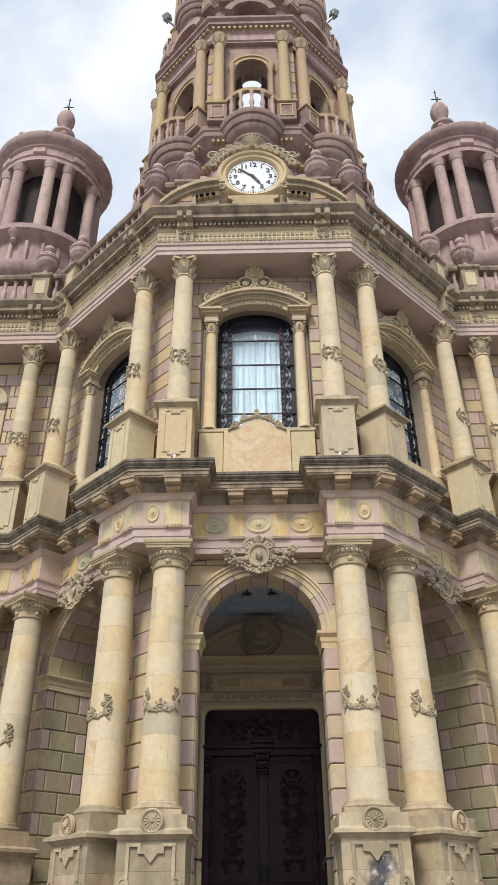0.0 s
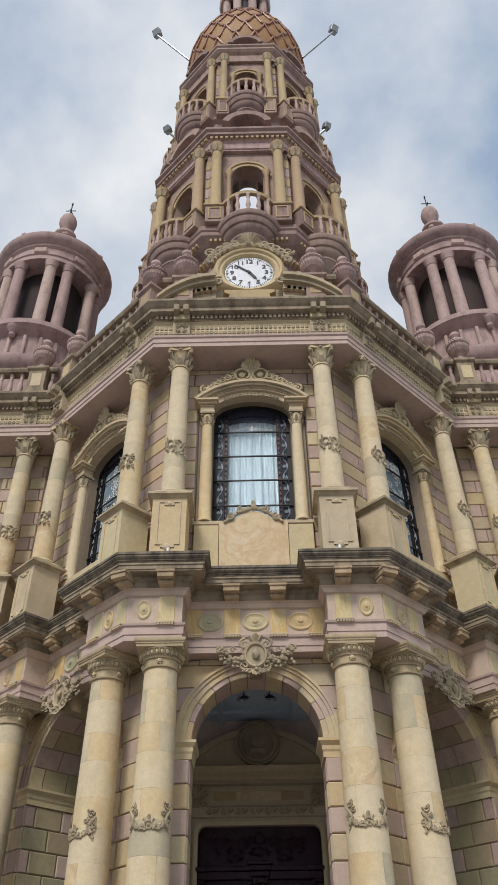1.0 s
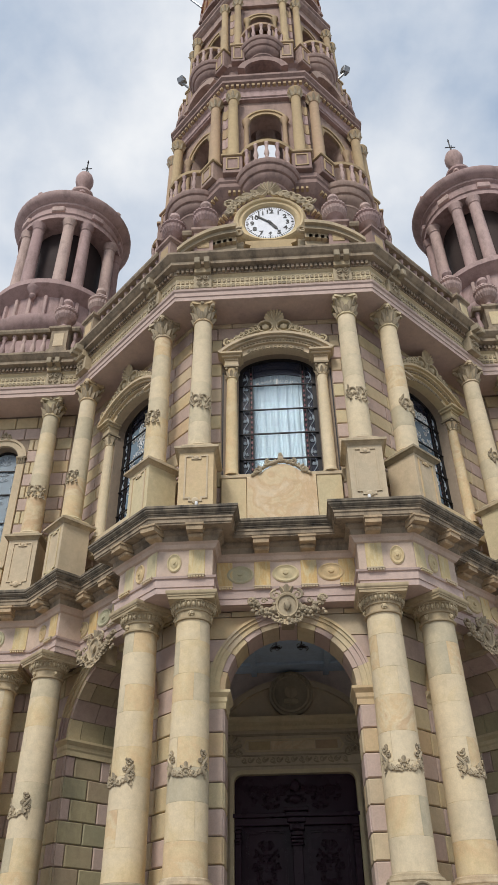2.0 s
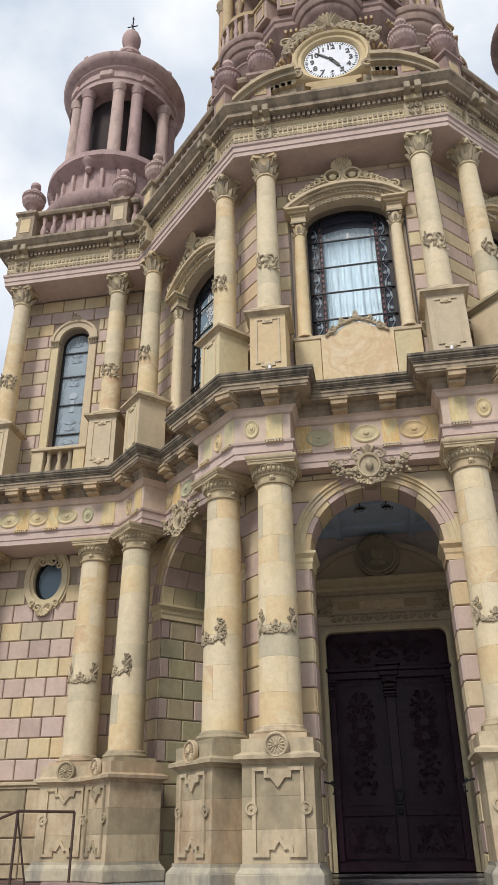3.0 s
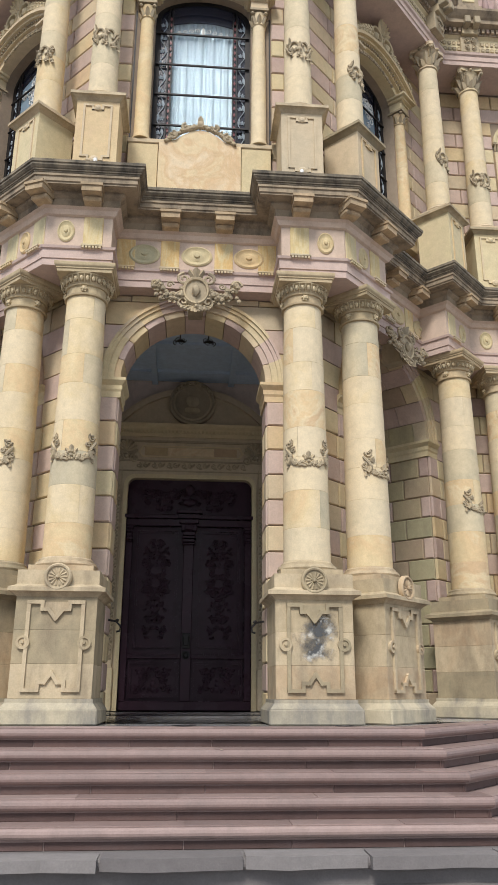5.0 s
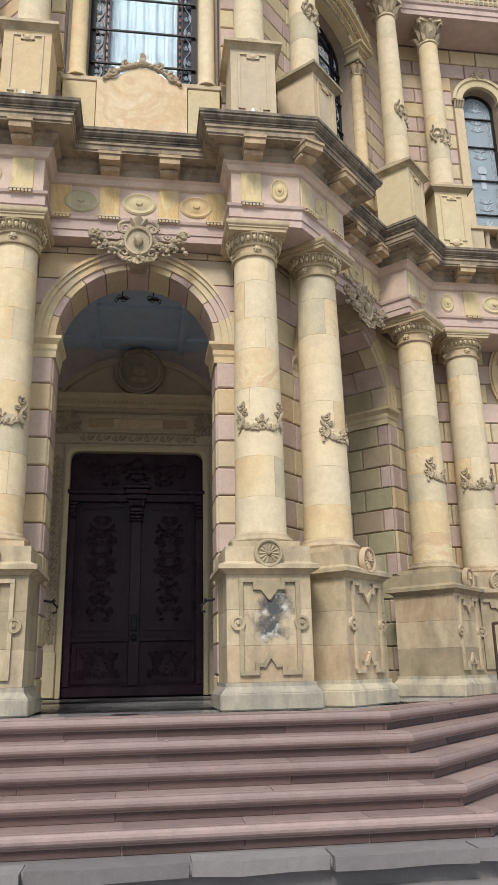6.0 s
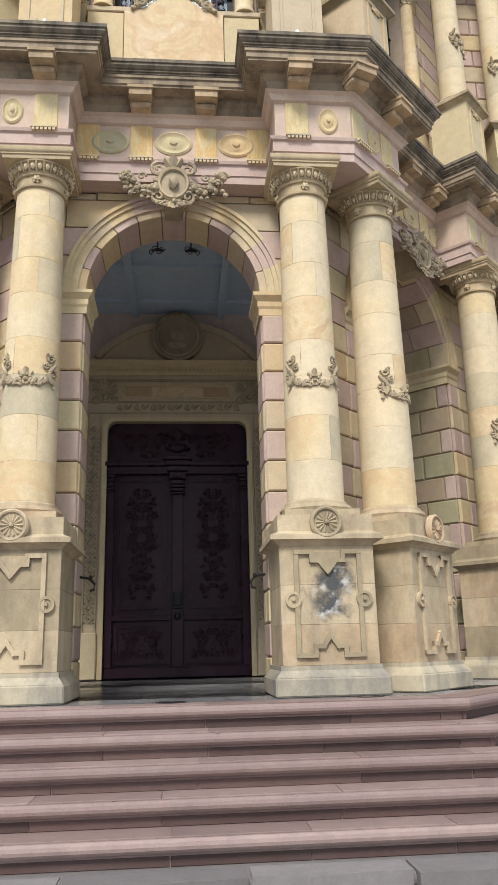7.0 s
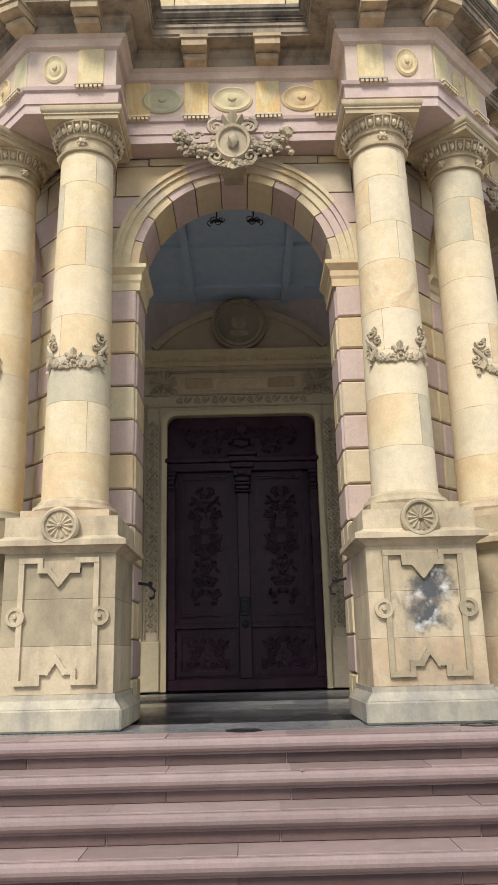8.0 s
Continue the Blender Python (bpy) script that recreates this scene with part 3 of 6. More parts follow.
def col_r(z):
    s = (z - 1.85) / 3.43
    return 0.292 - 0.036 * s ** 1.4


drum_n = 0
for a, b in zip(zz, zz[1:]):
    prof = [(col_r(a) - 0.003, a), (col_r(a), a + 0.003), (col_r((a + b) / 2), (a + b) / 2), (col_r(b), b - 0.003), (col_r(b) - 0.003, b)]
    cut = (None, -62, None, -118, None, -75, -128, -58)[drum_n]
    drum_n += 1
    if cut is None:
        bm = bmesh.new()
        lathe(bm, prof, 40)
        drum = part("drum", bm, stone_drum, col, smooth=True)
    else:
        for e in (0, 1):
            bm = bmesh.new()
            lathe(bm, prof, 20, 0, 0, cut + 180 * e + 0.25, cut + 180 * e + 179.75)
            drum = part("drum", bm, stone_drum, col, smooth=True)
    if a < 3.2 <= b:
        mid_drum = drum
bm = bmesh.new()
lathe(bm, [(0.256, 5.28), (0.285, 5.285), (0.29, 5.305), (0.262, 5.32), (0.262, 5.42), (0.285, 5.425), (0.29, 5.44), (0.29, 5.455), (0.305, 5.50), (0.335, 5.545), (0.355, 5.55), (0.36, 5.565), (0.34, 5.57)], 36)
lathe_sq(bm, [(0.355, 5.57), (0.36, 5.61), (0.372, 5.615), (0.372, 5.632), (0.388, 5.645), (0.395, 5.66), (0.395, 5.698)])
cap = part("capital", bm, stone_capital, col, smooth=True)
bm = bmesh.new()
for k in range(26):
    a = 2 * math.pi * k / 26
    c, s = math.cos(a), math.sin(a)
    blob(bm, (0.322 * c, 0.322 * s, 5.502), 0.030, (1, 1, 1.45))
    a += math.pi / 26
    c, s = math.cos(a), math.sin(a)
    tube(bm, [(0.30 * c, 0.30 * s, 5.455), (0.335 * c, 0.335 * s, 5.50), (0.358 * c, 0.358 * s, 5.548)], 0.009, 4)
for k in range(4):
    a = math.pi / 2 * k + math.pi / 2
    blob(bm, (0.275 * math.cos(a), 0.275 * math.sin(a), 5.37), 0.04)
    for q in range(6):
        blob(bm, (0.275 * math.cos(a) - 0.035 * math.sin(a) * math.cos(q), 0.275 * math.sin(a) + 0.035 * math.cos(a) * math.cos(q), 5.37 + 0.035 * math.sin(q)), 0.018)
part("egg_moulding", bm, stone_crest, cap, smooth=True)


def garland_on(bm, r, z, span, h, rng):
    """A carved garland round the front of a shaft: a fruit swag with a flower in the middle and a curling horn at each end."""
    def at(ang, zz, o):
        a = radians(-90 + ang)
        return ((r + o) * math.cos(a), (r + o) * math.sin(a), zz)

    def out(ang):
        a = radians(-90 + ang)
        return (math.cos(a), math.sin(a), 0)
    low = z - h * 0.40
    for s in (-1, 1):
        # swag of leaves and fruit along the foot
        for k in range(22):
            u = k / 21
            ang, zc = s * (10 + (span - 12) * u), low - 0.01 + 0.09 * u ** 1.6
            blob(bm, at(ang + rng.uniform(-1, 1), zc + rng.uniform(-0.025, 0.03), 0.016), rng.uniform(0.018, 0.036), (1, 1, rng.uniform(0.8, 1.2)))
            if k % 3 == 0:
                leaf(bm, at(ang, zc, 0.012), at(ang + s * rng.uniform(2, 12), zc + rng.choice((-0.045, 0.06)), 0.014), 0.05, out(ang), 0.5)
        # horn that rises and curls over
        pts = [at(s * (span - 4 - 9 * math.sin(q * 0.55)), low + 0.02 + 0.027 * q, 0.026) for q in range(9)]
        tube(bm, pts, 0.034, 6, 0.018)
        for cx, cz, cr, tw in ((span - 7, low + 0.27, 0.045, 1), (span - 20, low + 0.19, 0.036, -1), (span + 4, low + 0.12, 0.036, 1)):
            pts = []
            for q in range(15):
                a = s * tw * 0.52 * q + 1.2
                rr = cr * (1 - 0.055 * q)
                pts.append(at(s * cx + math.degrees(rr * math.cos(a) / r), cz + rr * math.sin(a), 0.024))
            tube(bm, pts, 0.017, 5, 0.010)
        for ang, zc, da, dz in ((span - 8, low + 0.16, -16, 0.05), (span - 8, low + 0.20, -18, -0.02), (span - 4, low + 0.25, 9, 0.06), (span - 10, low + 0.27, -10, 0.08), (span, low + 0.10, 7, -0.07), (span - 2, low + 0.04, 4, -0.11)):
            leaf(bm, at(s * ang, zc, 0.014), at(s * (ang + da * 0.8), zc + dz * 0.8, 0.02), 0.055, out(s * ang), 0.6)
    # flower with three leaves standing over it
    for da, dz, w in ((0, 0.17, 0.075), (-15, 0.12, 0.06), (15, 0.12, 0.06)):
        leaf(bm, at(da * 0.3, low + 0.05, 0.006), at(da, low + dz, 0.012), w, out(da), 0.5)
    for k in range(10):
        a = 2 * math.pi * k / 10
        blob(bm, at(math.degrees(0.05 * math.cos(a) / r), low + 0.03 + 0.05 * math.sin(a), 0.02), 0.019)
    blob(bm, at(0, low + 0.03, 0.026), 0.024)


rng = random.Random(7)
bm = bmesh.new()
garland_on(bm, 0.272, 3.20, 58, 0.36, rng)
part("garland", bm, stone_carved, mid_drum, "grey-stained carved garland", smooth=True)

# upper order
uped = pedestal("upper_pedestal", COL_POSES[0], 0.60, (7.08, 8.36, 8.52), 0.2, "tall cream pedestal on the dark cornice", 0.16)
bm = bmesh.new()
strip(bm, [(-0.19, 8.28), (-0.19, 7.42), (-0.10, 7.42), (-0.10, 7.36), (0.10, 7.36), (0.10, 7.42), (0.19, 7.42), (0.19, 8.28), (0.07, 8.28), (0.07, 8.22), (-0.07, 8.22), (-0.07, 8.28), (-0.19, 8.28)], -0.30, 0.03, 0.018)
disc_y(bm, 0, 7.36, [(0.06, -0.30), (0.06, -0.325), (0.03, -0.34)], 12)
disc_y(bm, 0, 8.24, [(0.045, -0.30), (0.045, -0.32), (0.02, -0.335)], 12)
part("panel_moulding", bm, stone_cream, uped)

ucol = thing("upper_column", "slender cream sandstone column with a leafy capital", "column", COL_POSES[0], "upper columns")
bm = bmesh.new()
lathe_sq(bm, [(0.27, 8.52), (0.27, 8.57)])
lathe(bm, [(0.26, 8.57), (0.27, 8.595), (0.25, 8.62), (0.225, 8.63), (0.215, 8.66)], 24)
part("column_base", bm, stone_cream, ucol, smooth=True)
zz = [8.66, 9.15, 9.62, 10.1, 10.65, 11.25, 11.76]
for a, b in zip(zz, zz[1:]):
    bm = bmesh.new()
    ra, rb = 0.212 - 0.034 * ((a - 8.66) / 3.1) ** 1.4, 0.212 - 0.034 * ((b - 8.66) / 3.1) ** 1.4
    lathe(bm, [(ra - 0.003, a), (ra, a + 0.004), (ra, a + 0.008), (rb, b - 0.008), (rb, b - 0.004), (rb - 0.003, b)], 28)
    drum = part("drum", bm, stone_drum, ucol, smooth=True)
    if a < 9.66 <= b:
        mid_drum = drum
bm = bmesh.new()
lathe(bm, [(0.178, 11.76), (0.20, 11.77), (0.20, 11.795), (0.178, 11.81), (0.18, 12.0), (0.22, 12.16), (0.24, 12.18)], 24)
rr = []
for k in range(4):
    a0 = math.pi / 2 * k + math.pi / 4
    for q in (-1, 0, 1):
        a = a0 + q * 0.13
        rr.append((0.33 * math.cos(a), 0.33 * math.sin(a)))
    a = a0 + math.pi / 4
    rr.append((0.215 * math.cos(a), 0.215 * math.sin(a)))
slab(bm, rr, 12.19, 12.26)
cap = part("capital", bm, stone_cream, ucol, smooth=True)
bm = bmesh.new()
for row, (n, zb, zt, off) in enumerate(((8, 11.81, 11.97, 0), (8, 11.86, 12.09, 0.5))):
    for k in range(n):
        a = 2 * math.pi * (k + off) / n
        c, s = math.cos(a), math.sin(a)
        leaf(bm, (0.185 * c, 0.185 * s, zb), (0.20 * c, 0.20 * s, zt), 0.125, (c, s, 0), 0.75)
for k in range(4):
    a = math.pi / 2 * k + math.pi / 4
    c, s = math.cos(a), math.sin(a)
    for q in (0, 1):
        pts = [((0.20 + 0.10 * t) * c - (0.5 - q) * 0.03 * s, (0.20 + 0.10 * t) * s + (0.5 - q) * 0.03 * c, 12.0 + 0.17 * t) for t in (0, 0.3, 0.6, 0.85, 1.0)]
        tube(bm, pts, 0.018, 5, 0.026)
    blob(bm, (0.305 * c, 0.305 * s, 12.145), 0.048)
    a += math.pi / 4
    blob(bm, (0.235 * math.cos(a), 0.235 * math.sin(a), 12.21), 0.045)
part("acanthus_leaf", bm, stone_carved, cap, "carved leaves of the capital", smooth=True)
bm = bmesh.new()
for s in (-1, 1):
    scr = []
    for i in range(20):
        a = 4.5 * i / 19
        q = 0.14 * (1 - 0.7 * i / 19)
        ang = radians(-90 + s * (26 - 30 * q * math.cos(a) / 0.1 * 0.6))
        scr.append((0.222 * math.cos(ang), 0.222 * math.sin(ang), 9.66 + q * math.sin(a)))
    tube(bm, scr, 0.017, 5)
for k in range(46):
    ang = radians(-90 + rng.uniform(-62, 62))
    c, s = math.cos(ang), math.sin(ang)
    z = 9.63 + rng.uniform(-0.15, 0.15)
    blob(bm, (0.214 * c, 0.214 * s, z), rng.uniform(0.018, 0.034), (1, 1, 1.2))
    if k % 3 == 0:
        leaf(bm, (0.212 * c, 0.212 * s, z), (0.235 * c - 0.03 * s, 0.235 * s + 0.03 * c, z + rng.choice((-0.08, 0.08))), 0.055, (c, s, 0), 0.6)
blob(bm, (0, -0.225, 9.63), 0.05, (1, 0.7, 1))
part("garland", bm, stone_carved, mid_drum, "carved ornament on the shaft", smooth=True)
for m in COL_POSES[1:]:
    for src in (ped, col, uped, ucol):
        copy_thing(src, m)

# ---- arches ----
def flower(bm, cx, cz, r, y):
    for k in range(6):
        a = math.pi / 3 * k
        blob(bm, (cx + r * 0.6 * math.cos(a), y, cz + r * 0.6 * math.sin(a)), r * 0.42, (1, 0.6, 1))
    blob(bm, (cx, y - r * 0.25, cz), r * 0.35)


def cartouche(bm, cz, y, rng):
    """An oval shield with scrolls, a plain swelling in the middle and leafy swags on both sides."""
    disc_y(bm, 0, cz, [(0.19, y), (0.20, y - 0.06), (0.175, y - 0.10), (0.15, y - 0.09), (0.14, y - 0.06)], 20, 1.15)
    blob(bm, (0, y - 0.09, cz + 0.0), 0.075, (0.85, 0.8, 1.25))
    for s in (-1, 1):
        scroll(bm, (s * 0.17, cz + 0.18), 0.09, 0.026, -s, 90, 1.4, y - 0.07)
        scroll(bm, (s * 0.17, cz - 0.17), 0.08, 0.024, s, 270, 1.3, y - 0.07)
        leaf(bm, (s * 0.03, y - 0.06, cz + 0.22), (s * 0.11, y - 0.06, cz + 0.33), 0.09, (0, -1, 0), 0.5)
        n = 20
        for k in range(n):
            u = k / (n - 1)
            x = s * (0.20 + 0.36 * u)
            z = cz - 0.02 - 0.13 * math.sin(math.pi * min(1, u * 1.15)) + 0.10 * u
            for q in range(3):
                blob(bm, (x + rng.uniform(-0.025, 0.025), y - 0.05 - rng.uniform(0, 0.06), z + rng.uniform(-0.05, 0.05)), rng.uniform(0.022, 0.046))
            if k % 3 == 0:
                leaf(bm, (x, y - 0.05, z), (x + rng.uniform(-0.06, 0.06), y - 0.08, z - 0.12), 0.06, (0, -1, 0), 0.5)
        scroll(bm, (s * 0.55, cz + 0.10), 0.085, 0.022, s, 0, 1.3, y - 0.06)
        scroll(bm, (s * 0.36, cz + 0.09), 0.05, 0.016, -s, 0, 1.2, y - 0.06)
        for k in range(5):
            blob(bm, (s * (0.52 + rng.uniform(-0.06, 0.08)), y - 0.06, cz - 0.04 + rng.uniform(-0.1, 0.12)), rng.uniform(0.025, 0.045))
    leaf(bm, (0, y - 0.07, cz + 0.20), (0, y - 0.08, cz + 0.36), 0.13, (0, -1, 0), 0.5)
    for k in range(9):
        leaf(bm, (0.03 * (k - 4), y - 0.06, cz - 0.22), (0.055 * (k - 4), y - 0.08, cz - 0.36 + 0.018 * abs(k - 4)), 0.06, (0, -1, 0), 0.5)
    for k in range(14):
        blob(bm, (rng.uniform(-0.14, 0.14), y - 0.08, cz - 0.24 + rng.uniform(-0.05, 0.05)), rng.uniform(0.02, 0.04))


def ring_piece(bm, r0, r1, a0, a1, y0, y1, cz, n=3):
    prism(bm, arc_pts(0, cz, r0, a0, a1, n) + arc_pts(0, cz, r1, a1, a0, n), y0, y1)


rng = random.Random(11)
DEEPS = (0.55, 0.95, 0.95)
for w, m, deep, i in zip(walls, BAYS, DEEPS, range(3)):
    rad = SIDE_R if i else ARCH_R
    nv = 11
    for k in range(nv):
        a0, a1 = 180 * k / nv, 180 * (k + 1) / nv
        cuts = (-0.02, deep) if i == 0 else (-0.02, 0.46, deep) if k % 2 else (-0.02, 0.22, 0.70, deep)
        for c0, c1 in zip(cuts, cuts[1:]):
            bm = bmesh.new()
            ring_piece(bm, rad - 0.012, rad + 0.075, a0 + 0.35, a1 - 0.35, c0 + (0.006 if c0 > 0 else 0), c1 - 0.006, SPRING)
            # inner stones of the side arches use the copy with painted shade
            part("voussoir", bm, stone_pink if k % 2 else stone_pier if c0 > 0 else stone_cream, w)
        bm = bmesh.new()
        ring_piece(bm, rad + 0.075, rad + 0.16, a0, a1, -0.045, 0.05, SPRING)
        ring_piece(bm, rad + 0.16, rad + 0.21, a0, a1, -0.07, 0.05, SPRING)
        ring_piece(bm, rad + 0.21, rad + 0.25, a0, a1, -0.095, 0.05, SPRING)
        part("archivolt_stone", bm, stone_pink if (k * 7 + i) % 5 == 2 else stone_cream, w)
    half = 1.74 if i == 0 else 1.98
    for s in (-1, 1):
        # impost moulding, carried through the reveal
        bm = bmesh.new()
        pth = [(s * (rad + 0.30), 0.0), (s * rad, 0.0), (s * rad, deep)]
        sweep(bm, pth if s < 0 else pth[::-1], [(-0.05, 4.14), (0.03, 4.14), (0.03, 4.22), (0.045, 4.25), (0.045, 4.31), (0.07, 4.34), (0.095, 4.37), (0.095, 4.41), (-0.05, 4.41)])
        part("impost", bm, stone_cream, w)
        # jamb stones on the face and in the reveal
        rows = 12
        rh = 4.14 / rows
        for r in range(rows):
            z = rh * r
            mat = stone_pink if r % 2 else stone_cream
            x0, x1 = rad, (rad + 0.28 if r % 2 else rad + 0.33)
            stone_block(w, Matrix(), x0 if s > 0 else -x1, z, x1 - x0, rh, 0.03, mat)
            for a, b, mt in ((x1, half, stone_cream if r % 3 else stone_pink),):
                stone_block(w, Matrix(), a if s > 0 else -b, z, b - a, rh, 0.024, mt)
            turn_m = pose(s * (rad + 0.03), 0, 0, 0, 0, -90 if s > 0 else 90)
            if i == 0:
                cuts = (0.0, deep) if r % 2 else (0.0, deep * 0.55, deep)
            else:
                cuts = (0.0, 0.18, 0.72, deep) if r % 2 else (0.0, 0.48, deep)
            for q, (c0, c1) in enumerate(zip(cuts, cuts[1:])):
                # side reveals get the shaded copy, the front arch stays cream
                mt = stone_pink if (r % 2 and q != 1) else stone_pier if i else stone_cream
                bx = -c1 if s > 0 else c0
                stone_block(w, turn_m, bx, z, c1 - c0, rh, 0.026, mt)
        # spandrel stones
        for r in range(5):
            z = 4.14 + 0.362 * r
            zc = z + 0.362
            dz = max(0.0, z - SPRING)
            xin = rad + 0.26
            if z > SPRING:
                q = (rad + 0.25) ** 2 - (z - SPRING) ** 2
                xin = math.sqrt(q) + 0.015 if q > 0 else 0.0
            if r == 0:
                xin = rad + 0.30
            xs = [xin]
            while half - xs[-1] > 0.62:
                xs.append(xs[-1] + (0.28 if (r % 2 and len(xs) == 1) else 0.44))
            xs.append(half)
            for q, (a, b) in enumerate(zip(xs, xs[1:])):
                mt = stone_pink if r in (0, 2) else stone_cream
                if q == 0 and z > SPRING - 0.3:
                    zt = min(zc, 5.69) - 0.009
                    cut = []
                    for e in range(6):
                        ze = z + 0.009 + (zt - z - 0.009) * e / 5
                        d2 = (rad + 0.245) ** 2 - max(0.0, ze - SPRING) ** 2
                        xe = math.sqrt(d2) if d2 > 0 else 0.0
                        if ze < SPRING:
                            xe = max(xe, xin)
                        cut.append((s * xe, ze))
                    bm = bmesh.new()
                    prism(bm, cut + [(s * (b - 0.009), zt), (s * (b - 0.009), z + 0.009)], -0.036, 0.01)
                    part("stone_block", bm, mt, w)
                elif b - a > 0.05:
                    stone_block(w, Matrix(), a if s > 0 else -b, z, b - a, min(0.362, 5.69 - z), 0.022, mt)
    bm = bmesh.new()
    prism(bm, [(-0.10, 5.36), (0.10, 5.36), (0.15, 5.72), (-0.15, 5.72)], -0.33, 0.0)
    cartouche(bm, 5.60, -0.33, rng)
    tagged(part("keystone_cartouche", bm, stone_carved, None, "grey-weathered carved stone cartouche with leafy swags", smooth=True, loc=m), category="ornament", group="arch cartouches")

# ---- wing walls: banded courses ----
for s, w in zip((1, -1), walls[3:5]):
    e0, e1 = (-1.6, 1.47) if s > 0 else (-1.47, 1.6)
    rh = 0.355
    for r in range(16):
        z = 0.10 + rh * r
        if z > 5.6:
            break
        if z < 1.4:
            continue
        x = e0 - (0.21 if r % 2 else 0)
        while x < e1:
            a, b = max(x, e0), min(x + 0.42, e1)
            x += 0.42
            zc = z + rh / 2
            if b - a < 0.04 or ((a + b) / 2 / 0.50) ** 2 + ((zc - 5.22) / 0.66) ** 2 < 1.0:
                continue
            stone_block(w, Matrix(), a, z, b - a, min(rh, 5.69 - z), 0.028, (stone_pink, stone_cream)[r % 2])
    for (za, zb) in ((0.0, 0.22), (0.22, 0.62), (0.62, 1.02), (1.02, 1.44)):
        for q in range(4):
            x0 = e0 + (e1 - e0) * q / 4
            stone_block(w, Matrix(), x0, za, (e1 - e0) / 4, zb - za, 0.03, stone_ped)
    bm = bmesh.new()
    box(bm, e0, e1, -0.11, 0.0, 1.44, 1.50, 0.01)
    box(bm, e0, e1, -0.07, 0.0, 1.39, 1.44, 0.008)
    part("dado_moulding", bm, stone_ped, w)
    for r in range(19):
        z = 7.2 + 0.335 * r
        if z > 12.2:
            break
        x = e0 - (0.27 if r % 2 else 0)
        while x < e1:
            a, b = max(x, e0), min(x + 0.54, e1)
            x += 0.54
            for c, d in (((a, b),) if z > 11.55 else ((a, min(b, -0.56)), (max(a, 0.56), b))):
                if d - c > 0.05:
                    stone_block(w, Matrix(), c, z, d - c, min(0.335, 12.26 - z), 0.026, (stone_cream, stone_pink)[r % 2])
    side_m = pose(e1 if s > 0 else e0, 0, 0, 0, 0, 90 if s > 0 else -90)
    for r in range(36):
        z = 0.1 + 0.335 * r
        for q in range(4):
            x0 = 0.0 + 0.5 * q - (0.2 if r % 2 and q else 0)
            if 5.5 < z < 7.0:
                continue
            xa = x0 if s > 0 else -x0 - 0.5
            stone_block(w, side_m, xa, z, 0.5 if not (r % 2 and q == 0) else 0.3, 0.335, 0.026, (stone_cream, stone_pink)[r % 2])

# ---- upper storey courses on the three bays ----
for i, w in enumerate(walls[:3]):
    half = 1.72 if i == 0 else 1.98
    for r in range(16):
        z = 7.1 + 0.335 * r
        if z > 12.2:
            break
        h = min(0.335, 12.26 - z)
        for s in (-1, 1):
            if z < 11.5:
                spans = ((1.10, 1.10 + (0.22 if r % 2 else 0.32)), (1.10 + (0.22 if r % 2 else 0.32), half))
            else:
                spans = ((0.0, 0.3), (0.3, 0.9), (0.9, 1.45), (1.45, half)) if r % 2 else ((0.0, 0.6), (0.6, 1.2), (1.2, half))
            for a, b in spans:
                if z < 8.2 and a < 1.05:
                    continue
                stone_block(w, Matrix(), a if s > 0 else -b, z, b - a, h, 0.028, (stone_pink, stone_cream)[r % 2])

# ---- lower frieze: roundels, triglyph stones, guttae and corbels ----
def frieze_run(m, items, y, wide=False):
    """items: (x, kind) along a frieze face; kind t is a triglyph stone, r a roundel."""
    for x, kind in items:
        bm = bmesh.new()
        if kind == "t":
            box(bm, x - 0.13, x + 0.13, y - 0.012, y + 0.05, 5.99, 6.45, 0.004)
            part("triglyph_stone", bm, stone_yellow if wide else stone_striped, ent, loc=m)
            bm = bmesh.new()
            box(bm, x - 0.14, x + 0.14, y - 0.10, y + 0.03, 5.962, 5.984)
            for k in range(6):
                box(bm, x - 0.125 + 0.044 * k, x - 0.095 + 0.044 * k, y - 0.095, y + 0.02, 5.93, 5.962)
            part("guttae", bm, stone_cream, ent, loc=m)
        else:
            q, sz = (0.22, 0.72) if wide else (0.115, 1.45)
            disc_y(bm, x, 6.22, [(q, y + 0.02), (q, y - 0.012), (q * 0.88, y - 0.026), (q * 0.74, y - 0.008), (q * 0.56, y - 0.006), (q * 0.40, y - 0.024), (q * 0.22, y - 0.024), (q * 0.17, y - 0.045), (q * 0.06, y - 0.05)], 28, sz)
            part("roundel", bm, stone_roundel, ent, loc=m, smooth=True)


def corbel_run(m, xs, y, front=0.30):
    for x in xs:
        bm = bmesh.new()
        prism(bm, [(x - 0.13, 6.62), (x + 0.13, 6.62), (x + 0.13, 6.735), (x - 0.13, 6.735)], y - front, y)
        prism(bm, [(x - 0.145, 6.70), (x + 0.145, 6.70), (x + 0.145, 6.738), (x - 0.145, 6.738)], y - front - 0.02, y)
        box(bm, x - 0.12, x + 0.12, y - front * 0.62, y, 6.55, 6.625, 0.02)
        part("corbel", bm, stone_corbel, ent, loc=m)


